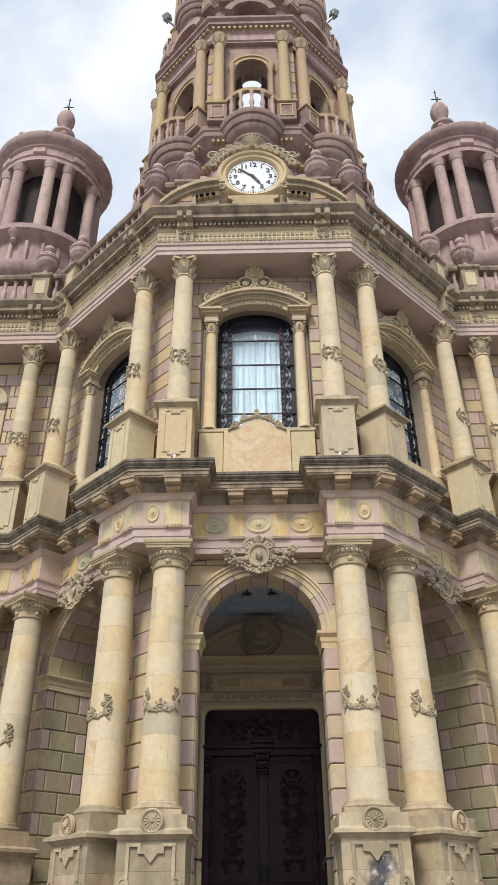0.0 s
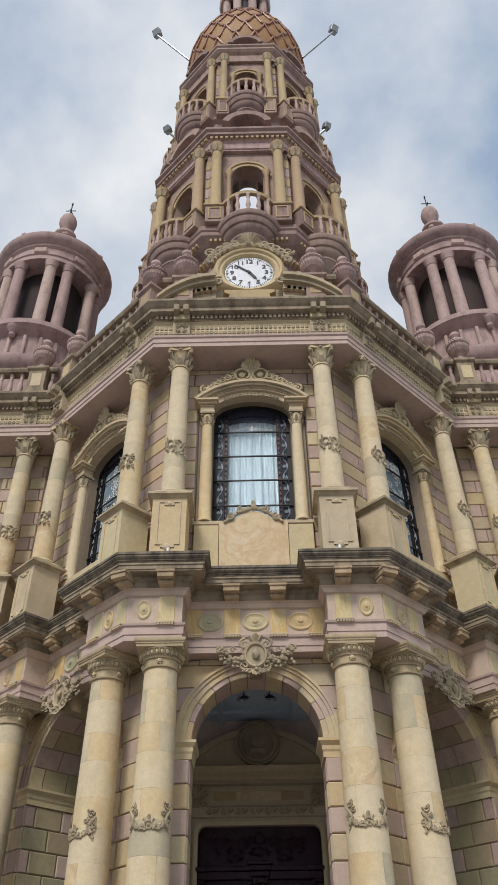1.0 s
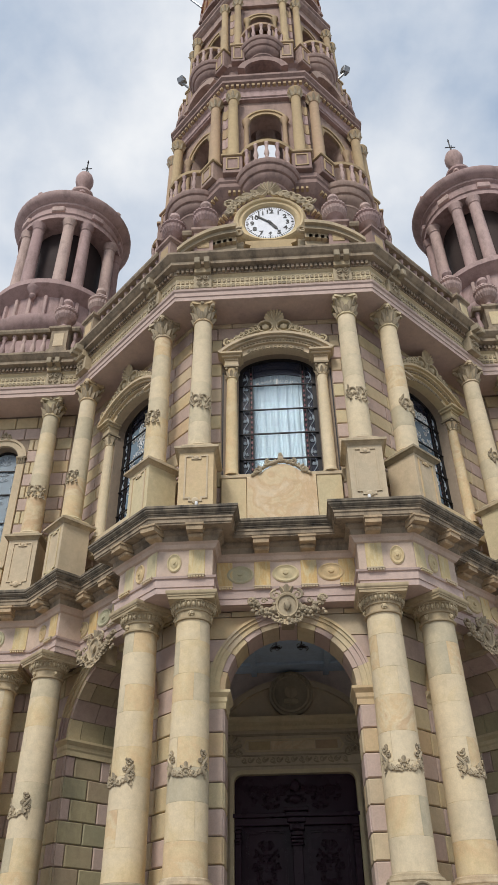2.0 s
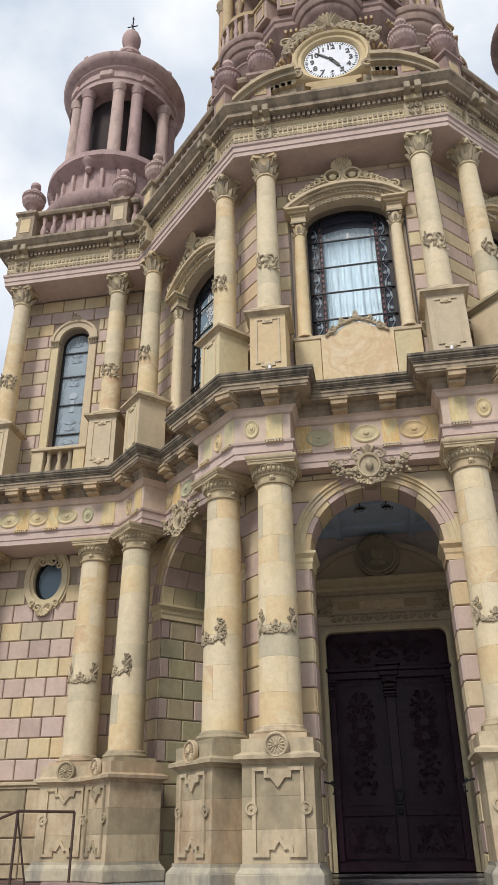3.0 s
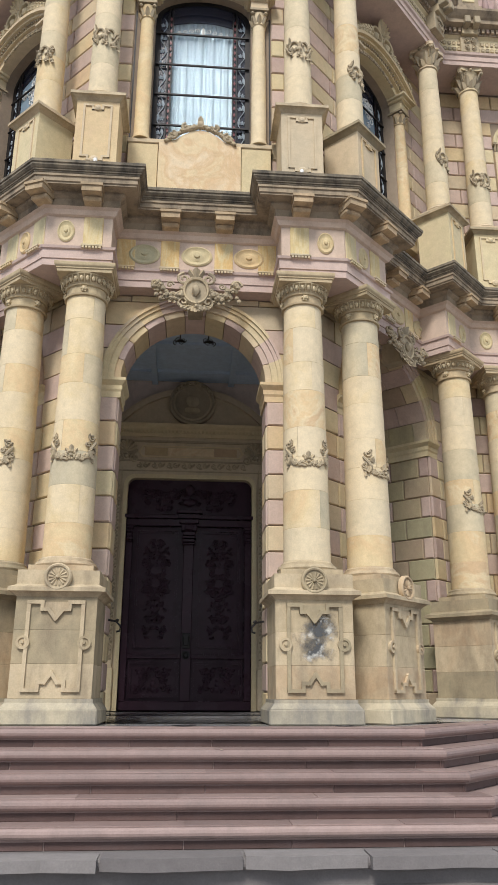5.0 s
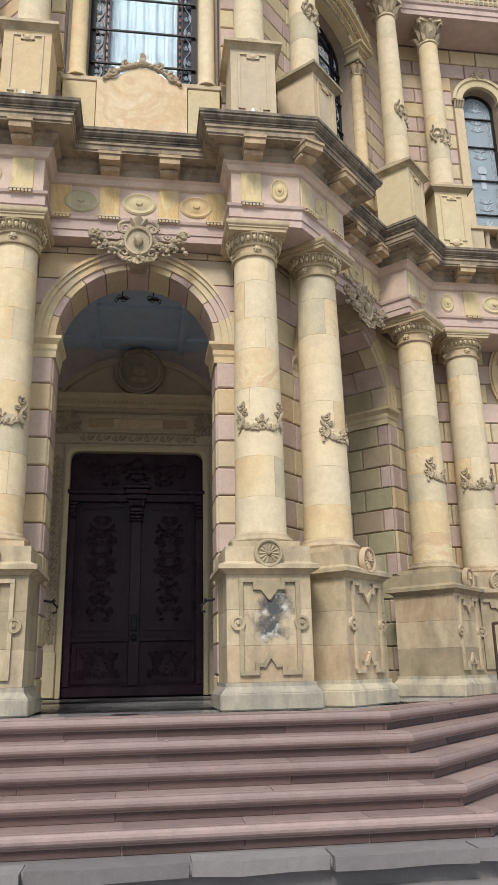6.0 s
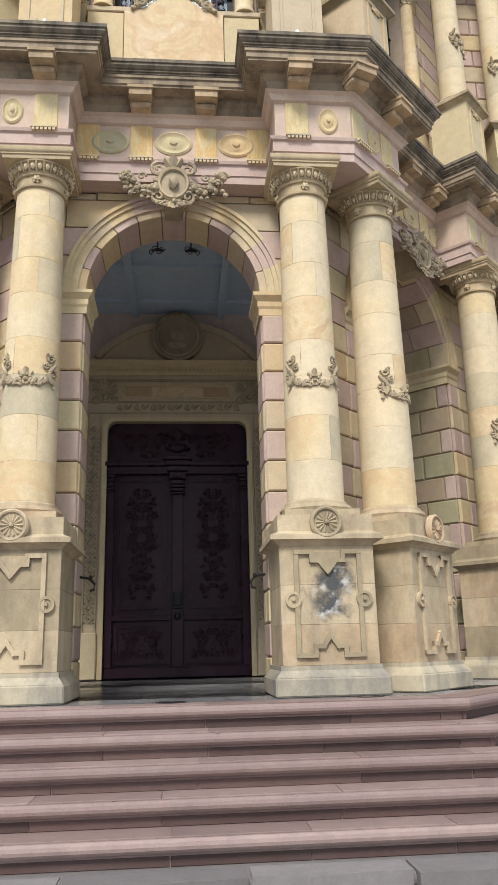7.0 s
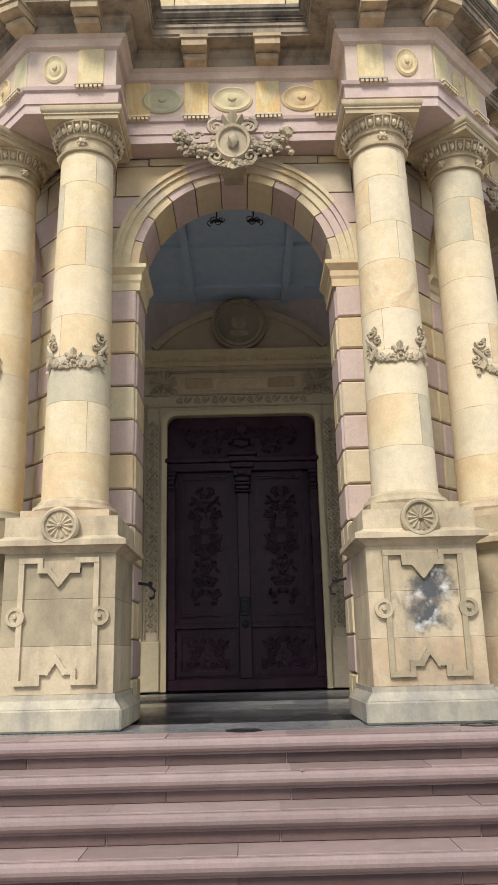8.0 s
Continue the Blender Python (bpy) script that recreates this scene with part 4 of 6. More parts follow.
stone_striped = material("striped_frieze_stone", [(0.0, (0.50, 0.45, 0.28)), (0.3, (0.62, 0.53, 0.33)), (0.5, (0.60, 0.47, 0.24)), (0.6, (0.65, 0.55, 0.33)), (0.8, (0.60, 0.43, 0.20)), (1.0, (0.64, 0.52, 0.30))], dirt=0.35, dirt_col=(0.42, 0.28, 0.12), vein=0.6, scale=14, vary=0.6, streak=(2.2, 2.2, 0.25))
stone_yellow = material("ochre_frieze_stone", [(0.0, (0.58, 0.47, 0.26)), (0.35, (0.65, 0.54, 0.31)), (0.55, (0.62, 0.42, 0.18)), (0.7, (0.65, 0.53, 0.29)), (0.85, (0.60, 0.37, 0.15)), (1.0, (0.63, 0.50, 0.28))], dirt=0.4, dirt_col=(0.44, 0.24, 0.09), vein=0.8, scale=12, vary=0.5, streak=(1.8, 1.8, 0.35))
stone_corbel = material("corbel_stone", [(0.0, (0.46, 0.35, 0.22)), (1.0, (0.54, 0.40, 0.25))], dirt=0.75, dlow=0.44, scale=9, dirt_col=(0.08, 0.07, 0.055))
for m in BAYS:
    yb = -0.26 if m.translation.x == 0 else -0.262
    frieze_run(m, [(-0.74, "r"), (-0.38, "t"), (0, "r"), (0.38, "t"), (0.74, "r"), (-1.0, "t"), (1.0, "t")], yb, True)
    corbel_run(m, (-0.38, 0.38), yb - 0.05)
for s in (1, -1):
    frieze_run(pose(s * 1.46, 11.38, 0), [(-0.06 * s, "t"), (0.30 * s, "r")], 0.02)
    frieze_run(pose(s * 2.34, 11.69, 0, 0, 0, s * 45), [(-0.27 * s, "t"), (0.05 * s, "r"), (0.36 * s, "t")], 0.02)
    frieze_run(pose(s * 4.46, 13.81, 0, 0, 0, s * 45), [(-0.18 * s, "t"), (0.2 * s, "r")], 0.02)
    frieze_run(pose(s * 5.30, 14.17, 0), [(-0.2, "r"), (0.22, "t")], 0.02)
    frieze_run(pose(s * 6.53, 14.17, 0), [(-0.60, "r"), (-0.31, "t"), (0, "r"), (0.31, "t"), (0.60, "r")], 0.02, True)
    frieze_run(pose(s * 7.74, 14.17, 0), [(-0.2, "t"), (0.2, "r")], 0.02)
    corbel_run(pose(s * 1.46, 11.38, 0), (-0.05 * s,), -0.05)
    corbel_run(pose(s * 2.03, 11.38, 0, 0, 0, s * 22.5), (0.0,), -0.05)
    corbel_run(pose(s * 2.50, 11.85, 0, 0, 0, s * 45), (0.05 * s,), -0.05)
    corbel_run(pose(s * 4.46, 13.81, 0, 0, 0, s * 45), (0.0,), -0.05)
    corbel_run(pose(s * 5.36, 14.17, 0), (0.0,), -0.05)
    corbel_run(pose(s * 6.53, 14.17, 0), (-0.45, 0.0, 0.45), -0.05)
    corbel_run(pose(s * 7.74, 14.17, 0), (-0.1, 0.3), -0.05)

# upper frieze: dentils, leaf band, blocks over the capitals
bm = bmesh.new()
bm2 = bmesh.new()
pts = [Vector(p) for p in mirror(HIGH[:-1])]
for a, b in zip(pts, pts[1:]):
    d = b - a
    n = int(d.length / 0.095)
    ang = math.degrees(math.atan2(d.y, d.x))
    for k in range(n):
        c = a + d * (k + 0.5) / n
        mm = pose(c.x, c.y, 0, 0, 0, ang)
        box(bm, -0.028, 0.028, -0.125, -0.05, 13.0, 13.09, 0, mm)
        box(bm2, -0.040, 0.040, -0.016, 0.0, 12.62, 12.70, 0.014, mm)
        box(bm2, -0.034, 0.034, -0.018, 0.0, 12.76, 12.85, 0.014, mm)
tagged(part("dentil_course", bm, stone_cornice, uent), kind="stuff")
tagged(part("leaf_band", bm2, stone_carved, uent), kind="stuff")
for (x, y, r) in COLS:
    for s in (1, -1):
        mm = pose(s * x, y, 0, 0, 0, s * r)
        bm = bmesh.new()
        box(bm, -0.19, 0.19, -0.34, 0, 12.56, 12.95, 0.01)
        for q in (-1, 1):
            scroll(bm, (q * 0.08, 12.83), 0.065, 0.018, q, 90, 1.4, -0.37)
            scroll(bm, (q * 0.08, 12.67), 0.055, 0.016, -q, 270, 1.3, -0.37)
        box(bm, -0.17, 0.17, -0.42, 0, 12.95, 13.12, 0.01)
        for q in (-0.1, 0.1):
            box(bm, q - 0.06, q + 0.06, -0.60, -0.4, 13.06, 13.24, 0.015)
        part("frieze_block", bm, stone_carved, uent, loc=mm)

# ---- windows ----
def bar(bm, x0, x1, z0, z1, y, t=0.014):
    box(bm, x0, x1, y - t, y + t, z0, z1)


def big_window(name, m, clear):
    w = thing(name, "arched leaded window with iron bars and ornate borders", "window", m, kind="structure")
    zb, zs, a, rise = 8.28, 11.0, 0.76, 0.40
    arch = lambda x: zs + rise * math.sqrt(max(0, 1 - (x / 0.80) ** 2))
    bm = bmesh.new()
    prism(bm, [(-0.77, zb)] + arc_pts(0, zs, 0.79, 180, 0, 18, 0.43) + [(0.79, zb)] + [(0.70, zb)] + arc_pts(0, zs, 0.70, 0, 180, 18, 0.35) + [(-0.70, zb)], 0.22, 0.30)
    box(bm, -0.76, 0.76, 0.20, 0.32, zb, zb + 0.06)
    part("window_frame", bm, iron, w, "dark iron frame")
    bm = bmesh.new()
    for z in (8.85, 9.45, 10.05, 10.68):
        bar(bm, -0.76, 0.76, z - 0.012, z + 0.012, 0.20)
    for x in (-0.50, 0.50, -0.56, 0.56):
        bar(bm, x - 0.010, x + 0.010, zb, arch(x) - 0.04, 0.21, 0.01)
    part("glazing_bar", bm, iron, w)
    bm = bmesh.new()
    prism(bm, [(-0.50, zb)] + [(-0.5 + i / 12, arch(-0.5 + i / 12) - 0.42) for i in range(13)] + [(0.50, zb)], 0.245, 0.25)
    ob = part("pane", bm, glass_clear if clear else glass_blue, w, "pale clear glass" if clear else "bluish leaded glass")
    ob.visible_shadow = False
    # dark sheet added where the window head lies in shadow
    bm = bmesh.new()
    prism(bm, [(-0.5 + i / 12, arch(-0.5 + i / 12) - 0.40) for i in range(13)] + [(0.5 - i / 12, arch(0.5 - i / 12) - 0.02) for i in range(13)], 0.24, 0.26)
    strip(bm, [(-0.5 + i / 12, arch(-0.5 + i / 12) - 0.25) for i in range(13)], 0.24, 0.03, 0.02)
    part("head_panel", bm, glass_plum, w, "dark glass sheet standing for the shadow in the window head")
    for s in (-1, 1):
        bm = bmesh.new()
        prism(bm, [(s * 0.51, zb), (s * 0.74, zb), (s * 0.74, arch(0.70)), (s * 0.51, arch(0.51) - 0.05)], 0.25, 0.26)
        pane = part("pane", bm, glass_plum, w, "dark patterned border glass")
        bm = bmesh.new()
        for k in range(10):
            z = zb + 0.18 + 0.27 * k
            sgn = 1 if k % 2 else -1
            tube(bm, [(s * 0.645 + sgn * 0.055 * math.sin(math.pi * j / 6), 0.236, z - 0.13 + 0.045 * j) for j in range(7)], 0.008, 4)
            for j in range(5):
                an = radians(72 * j + 20)
                leaf(bm, (s * 0.645 - sgn * 0.02, 0.236, z), (s * 0.645 - sgn * 0.02 + 0.05 * math.cos(an), 0.234, z + 0.05 * math.sin(an)), 0.03, (0, -1, 0), 0.02)
            leaf(bm, (s * 0.645 + sgn * 0.04, 0.236, z - 0.03), (s * 0.645 + sgn * 0.02, 0.234, z + 0.09), 0.035, (0, -1, 0), 0.02)
        part("border_tracery", bm, tracery_paint, pane, "pale curling border tracery")
        bm = bmesh.new()
        for k in range(22):
            z = zb + 0.08 + 0.125 * k
            prism(bm, [(s * 0.53, z), (s * 0.53 + 0.02, z + 0.045), (s * 0.53, z + 0.09), (s * 0.53 - 0.02, z + 0.045)], 0.236, 0.242)
        part("border_lozenge", bm, rose_glass, pane, "rose-coloured lozenges")
    bm = bmesh.new()
    if clear:
        # frosted leafy drawing in the head
        for s in (-1, 1):
            for k in range(4):
                scroll(bm, (s * (0.09 + 0.10 * k), 10.82 - 0.02 * k), 0.05 - 0.006 * k, 0.008, s, 200, 1.2, 0.24)
        leaf(bm, (0, 0.24, 10.74), (0, 0.24, 10.90), 0.09, (0, -1, 0), 0.05)
        part("head_drawing", bm, white_paint, w, "etched leaves in the head")
        bm = bmesh.new()
        n = 80
        for k in range(n):
            x0, x1 = -0.66 + 1.32 * k / n, -0.66 + 1.32 * (k + 1) / n
            f = lambda x: 0.40 + 0.022 * math.sin(31 * x) + 0.016 * math.sin(57 * x + 1) + 0.01 * math.sin(101 * x)
            v = [bm.verts.new(q) for q in ((x0, f(x0), 8.2), (x1, f(x1), 8.2), (x1, f(x1) + 0.01, 11.3), (x0, f(x0) + 0.01, 11.3))]
            bm.faces.new(v)
        bmesh.ops.remove_doubles(bm, verts=bm.verts, dist=0.0005)
        cl = tagged(part("curtain", bm, curtain_cloth, None, "pale hanging curtain behind the window", smooth=True, loc=m), category="curtain")
    else:
        for k in range(120):
            scroll(bm, (rng.uniform(-0.42, 0.42), rng.uniform(8.4, 10.95)), rng.uniform(0.05, 0.10), 0.012, rng.choice((-1, 1)), rng.uniform(0, 360), 1.2, 0.24)
        part("leaded_tracery", bm, white_paint, w, "pale curling leaded tracery")
        bm = bmesh.new()
        box(bm, -0.9, 0.9, 0.62, 0.66, 8.0, 11.6)
        # dark sheet behind the glass in place of an unlit room
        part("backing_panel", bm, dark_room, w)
    # surround: small columns, entablature blocks, segmental pediment
    for s in (-1, 1):
        bm = bmesh.new()
        lathe(bm, [(0.14, 8.30), (0.14, 8.34), (0.125, 8.37), (0.118, 8.40), (0.115, 9.6), (0.10, 10.62), (0.118, 10.63), (0.10, 10.65), (0.105, 10.75), (0.13, 10.86)], 20, s * 0.90, -0.06)
        wcol = part("window_column", bm, stone_drum, w, smooth=True)
        bm = bmesh.new()
        for k in range(8):
            an = 2 * math.pi * k / 8
            c, sn = math.cos(an), math.sin(an)
            leaf(bm, (s * 0.90 + 0.10 * c, -0.06 + 0.10 * sn, 10.65), (s * 0.90 + 0.11 * c, -0.06 + 0.11 * sn, 10.80), 0.08, (c, sn, 0), 0.7)
        for an in (45, 135, 225, 315):
            blob(bm, (s * 0.90 + 0.15 * math.cos(radians(an)), -0.06 + 0.15 * math.sin(radians(an)), 10.85), 0.035)
        box(bm, s * 0.90 - 0.15, s * 0.90 + 0.15, -0.21, 0.09, 10.88, 10.92)
        part("capital", bm, stone_carved, wcol, smooth=True)
        bm = bmesh.new()
        box(bm, s * 0.90 - 0.14, s * 0.90 + 0.14, -0.20, 0.05, 10.925, 11.09, 0.006)
        for k in range(7):
            box(bm, s * 0.90 - 0.145 + 0.042 * k, s * 0.90 - 0.12 + 0.042 * k, -0.225, -0.19, 11.04, 11.08)
        box(bm, s * 0.90 - 0.19, s * 0.90 + 0.19, -0.27, 0.05, 11.09, 11.14, 0.006)
        box(bm, s * 0.90 - 0.23, s * 0.90 + 0.23, -0.33, 0.05, 11.14, 11.19, 0.006)
        part("entablature_block", bm, stone_cream, w)
        # thin dark strip on the wall face, painted shade of the gap
        bm = bmesh.new()
        box(bm, s * 1.08 - 0.012, s * 1.08 + 0.012, -0.008, 0.02, 8.3, 10.9)
        part("dark_reveal", bm, iron, w, "dark strip standing for the shaded gap beside the small column")
    bm = bmesh.new()
    R = 1.58
    zc = 11.67 - R
    an0 = math.degrees(math.acos(1.15 / R))
    for r0, r1, y in ((R - 0.28, R - 0.16, -0.14), (R - 0.16, R - 0.08, -0.20), (R - 0.08, R - 0.03, -0.27), (R - 0.03, R + 0.03, -0.33)):
        prism(bm, arc_pts(0, zc, r0, an0, 180 - an0, 20) + arc_pts(0, zc, r1, 180 - an0, an0, 20), y, 0.05)
    part("pediment", bm, stone_cream, w, "segmental pediment moulding")
    bm = bmesh.new()
    for k in range(34):
        an = radians(an0 + 3 + (174 - 2 * an0) * k / 33)
        x, z = (R - 0.115) * math.cos(an), zc + (R - 0.115) * math.sin(an)
        box(bm, x - 0.014, x + 0.014, -0.235, -0.19, z - 0.02, z + 0.02)
    for k in range(15):
        an = radians(90 + 24 * (k - 7) / 7)
        x, z = (R - 0.25) * math.cos(an), zc + (R - 0.25) * math.sin(an)
        disc_y(bm, x, z, [(0.036, -0.14), (0.036, -0.165), (0.022, -0.165), (0.018, -0.15)], 8)
    tagged(part("pediment_beads", bm, stone_carved, w), kind="stuff")
    bm = bmesh.new()
    zt = zc + R + 0.03
    yc = -0.30
    for s in (-1, 1):
        disc_y(bm, s * 0.19, zt + 0.15, [(0.18, -0.10), (0.18, yc), (0.165, yc - 0.03), (0.14, yc - 0.02), (0.128, yc + 0.10), (0.085, yc + 0.10), (0.07, yc), (0.03, yc - 0.03)], 20)
        for k in range(8):
            a = math.pi / 4 * k
            blob(bm, (s * 0.19 + 0.10 * math.cos(a), yc + 0.06, zt + 0.15 + 0.10 * math.sin(a)), 0.026)
        for k in range(6):
            scroll(bm, (s * (0.40 + 0.10 * k), zt + 0.10 - 0.045 * k - 0.004 * k * k), 0.10 - 0.009 * k, 0.028, s, 100, 1.3, yc)
        scroll(bm, (s * 0.95, zt - 0.26), 0.11, 0.03, -s, 100, 1.4, yc)
        prism(bm, [(s * 0.3, zt - 0.08), (s * 0.34, zt + 0.16), (s * 0.62, zt + 0.05), (s * 0.92, zt - 0.22), (s * 0.86, zt - 0.3)], yc + 0.03, -0.1)
    for k in range(9):
        an = radians(10 + 20 * k)
        leaf(bm, (0.03 * math.cos(an), yc, zt + 0.30), (0.23 * math.cos(an), yc - 0.03, zt + 0.34 + 0.28 * math.sin(an)), 0.11, (0, -1, 0), 0.4)
    box(bm, -0.07, 0.07, yc, -0.1, zt - 0.05, zt + 0.32, 0.02)
    part("crest", bm, stone_crest, w, "carved shell and scroll crest", smooth=True)
    # sill and apron
    bm = bmesh.new()
    if clear:
        box(bm, -1.10, 1.10, -0.16, 0.25, 8.21, 8.29, 0.01)
        part("window_sill", bm, stone_cream, w)
        bm = bmesh.new()
        prism(bm, [(-0.62, 7.12), (0.62, 7.12), (0.62, 8.215), (0.52, 8.22), (0.40, 8.26), (0.28, 8.36), (0.14, 8.45), (0, 8.48), (-0.14, 8.45), (-0.28, 8.36), (-0.40, 8.26), (-0.52, 8.22), (-0.62, 8.215)], -0.165, 0.02)
        part("apron_slab", bm, stone_apron, w, "veined ochre stone slab")
        bm = bmesh.new()
        for s in (-1, 1):
            for k in range(14):
                u = k / 13
                x, z = s * 0.50 * u, 8.53 - 0.27 * u ** 1.6
                blob(bm, (x, -0.17, z), rng.uniform(0.03, 0.055))
                blob(bm, (x + s * 0.02, -0.19, z + rng.uniform(-0.03, 0.04)), rng.uniform(0.02, 0.035))
            scroll(bm, (s * 0.42, 8.34), 0.075, 0.028, s, 90, 1.4, -0.19)
            scroll(bm, (s * 0.22, 8.50), 0.065, 0.026, -s, 90, 1.3, -0.19)
        blob(bm, (0, -0.19, 8.57), 0.06, (1, 0.8, 1.2))
        leaf(bm, (0, -0.2, 8.56), (0, -0.22, 8.69), 0.10, (0, -1, 0), 0.4)
        part("apron_crest", bm, stone_carved, w, smooth=True)
        bm = bmesh.new()
        box(bm, -1.08, -0.63, -0.14, 0.02, 7.12, 8.21, 0.006)
        box(bm, 0.63, 1.08, -0.14, 0.02, 7.12, 8.21, 0.006)
        part("apron_side", bm, stone_cream, w)
    else:
        box(bm, -1.10, 1.10, -0.16, 0.25, 7.9, 8.29, 0.01)
        part("window_sill", bm, stone_cream, w)
    return w


rose_glass = material("rose_lozenge_paint", [(0.0, (0.20, 0.06, 0.07)), (1.0, (0.28, 0.10, 0.10))], rough=0.3, bump=0, dirt=0.2)
stone_apron = material("veined_apron_stone", [(0.0, (0.66, 0.52, 0.36)), (0.32, (0.70, 0.57, 0.39)), (0.44, (0.62, 0.45, 0.27)), (0.5, (0.68, 0.55, 0.35)), (0.64, (0.65, 0.49, 0.30)), (0.7, (0.60, 0.42, 0.25)), (0.76, (0.69, 0.57, 0.38)), (1.0, (0.68, 0.56, 0.38))], dirt=0.25, dirt_col=(0.45, 0.26, 0.13), vein=0.6, scale=4.5, vary=0.1)
for k, m in enumerate(BAYS):
    big_window("window_%d" % (k + 1), m, k == 0)

for k, m in enumerate(WINGS):
    w = thing("window_%d" % (k + 4), "narrow arched stained-glass window with iron bars", "window", m, kind="structure")
    bm = bmesh.new()
    prism(bm, [(-0.36, 8.08)] + arc_pts(0, 11.0, 0.36, 180, 0, 14) + [(0.36, 8.08), (0.31, 8.08)] + arc_pts(0, 11.0, 0.31, 0, 180, 14) + [(-0.31, 8.08)], 0.18, 0.26)
    part("window_frame", bm, iron, w, "dark iron frame")
    bm = bmesh.new()
    for z in (8.62, 9.38, 10.14, 10.80):
        bar(bm, -0.34, 0.34, z - 0.012, z + 0.012, 0.19)
    part("glazing_bar", bm, iron, w)
    bm = bmesh.new()
    prism(bm, [(-0.31, 8.08)] + arc_pts(0, 11.0, 0.31, 180, 0, 14) + [(0.31, 8.08)], 0.215, 0.22)
    ob = part("pane", bm, glass_pale, w, "bluish grey leaded glass")
    bm = bmesh.new()
    box(bm, -0.4, 0.4, 0.56, 0.6, 8.0, 11.5)
    part("backing_panel", bm, curtain_cloth, w)
    bm = bmesh.new()
    for z in (8.22, 8.38, 8.72, 8.88, 9.88, 10.04, 10.52, 10.68, 10.98, 11.10):
        for s in (-1, 1):
            for e in (20, 55):
                leaf(bm, (s * 0.01, 0.208, z), (s * (0.02 + 0.14 * math.cos(radians(e))), 0.206, z + 0.14 * math.sin(radians(e))), 0.055, (0, -1, 0), 0.02)
        leaf(bm, (0, 0.208, z), (0, 0.206, z + 0.16), 0.05, (0, -1, 0), 0.02)
    box(bm, -0.05, 0.05, 0.2, 0.21, 9.2, 9.55)
    disc_y(bm, 0, 9.62, [(0.10, 0.21), (0.10, 0.2)], 14)
    for s in (-1, 1):
        for j in range(10):
            strip(bm, [(s * 0.25, 8.22 + 0.28 * j), (s * 0.25 + 0.04, 8.34 + 0.28 * j), (s * 0.25, 8.46 + 0.28 * j), (s * 0.25 - 0.04, 8.34 + 0.28 * j), (s * 0.25, 8.22 + 0.28 * j)], 0.212, 0.010, 0.008)
    part("leaded_tracery", bm, tracery_paint, w, "pale leaded drawing")
    bm = bmesh.new()
    ring = arc_pts(0, 11.0, 0.55, 180, 0, 18) + arc_pts(0, 11.0, 0.37, 0, 180, 18)
    prism(bm, ring, -0.07, 0.05)
    ring = arc_pts(0, 11.0, 0.57, 180, 0, 18) + arc_pts(0, 11.0, 0.51, 0, 180, 18)
    prism(bm, ring, -0.10, 0.0)
    part("arch_surround", bm, stone_cream, w)
    bm = bmesh.new()
    for q in range(3):
        scroll(bm, ((q - 1) * 0.09, 11.60 + (0.06 if q == 1 else 0)), 0.07, 0.022, 1 if q else -1, 90, 1.3, -0.1)
    for q in range(10):
        blob(bm, (rng.uniform(-0.13, 0.13), -0.09, 11.58 + rng.uniform(-0.08, 0.12)), rng.uniform(0.02, 0.04))
    part("crest", bm, stone_carved, w, smooth=True)
    for s in (-1, 1):
        bm = bmesh.new()
        box(bm, s * 0.46 - 0.09, s * 0.46 + 0.09, -0.07, 0.04, 8.08, 10.82, 0.008)
        part("jamb", bm, stone_cream, w)
        bm = bmesh.new()
        box(bm, s * 0.46 - 0.12, s * 0.46 + 0.12, -0.10, 0.04, 10.98, 11.03, 0.008)
        for q in range(4):
            leaf(bm, (s * 0.46 - 0.075 + 0.05 * q, -0.08, 10.82), (s * 0.46 - 0.09 + 0.06 * q, -0.1, 10.98), 0.05, (0, -1, 0), 0.5)
        part("capital", bm, stone_carved, w)
        bm = bmesh.new()
        box(bm, s * 0.47 - 0.13, s * 0.47 + 0.13, -0.22, 0.04, 7.12, 8.025, 0.008)
        part("balcony_pier", bm, stone_cream, w)
    bm = bmesh.new()
    box(bm, -0.62, 0.62, -0.26, 0.1, 8.02, 8.095, 0.01)
    part("window_sill", bm, stone_cream, w)
    for x in (-0.24, 0, 0.24):
        bm = bmesh.new()
        lathe(bm, [(0.06, 7.27), (0.06, 7.32), (0.035, 7.37), (0.045, 7.43), (0.078, 7.55), (0.06, 7.68), (0.035, 7.82), (0.05, 7.90), (0.055, 7.93), (0.055, 8.02)], 12, x, -0.12)
        part("baluster", bm, stone_carved, w, smooth=True)
    bm = bmesh.new()
    box(bm, -0.34, 0.34, -0.2, -0.04, 7.12, 7.27)
    part("balcony_base", bm, stone_cream, w)
    # oval window below
    o = thing("window_%d" % (k + 6), "oval window in a moulded stone frame with carved shells", "window", m, kind="structure")
    bm = bmesh.new()
    for r0, r1, y in ((0.30, 0.36, -0.04), (0.36, 0.44, -0.075), (0.44, 0.48, -0.05)):
        prism(bm, arc_pts(0, 5.22, r0, 0, 180, 18, r0 * 1.42) + arc_pts(0, 5.22, r1, 180, 0, 18, r1 * 1.44), y, 0.05)
        prism(bm, arc_pts(0, 5.22, r0, 180, 360, 18, r0 * 1.42) + arc_pts(0, 5.22, r1, 360, 180, 18, r1 * 1.44), y, 0.05)
    part("window_frame", bm, stone_cream, o)
    bm = bmesh.new()
    disc_y(bm, 0, 5.22, [(0.31, 0.16), (0.31, 0.15)], 28, 1.42)
    part("pane", bm, glass_blue, o, "dark bluish glass")
    bm = bmesh.new()
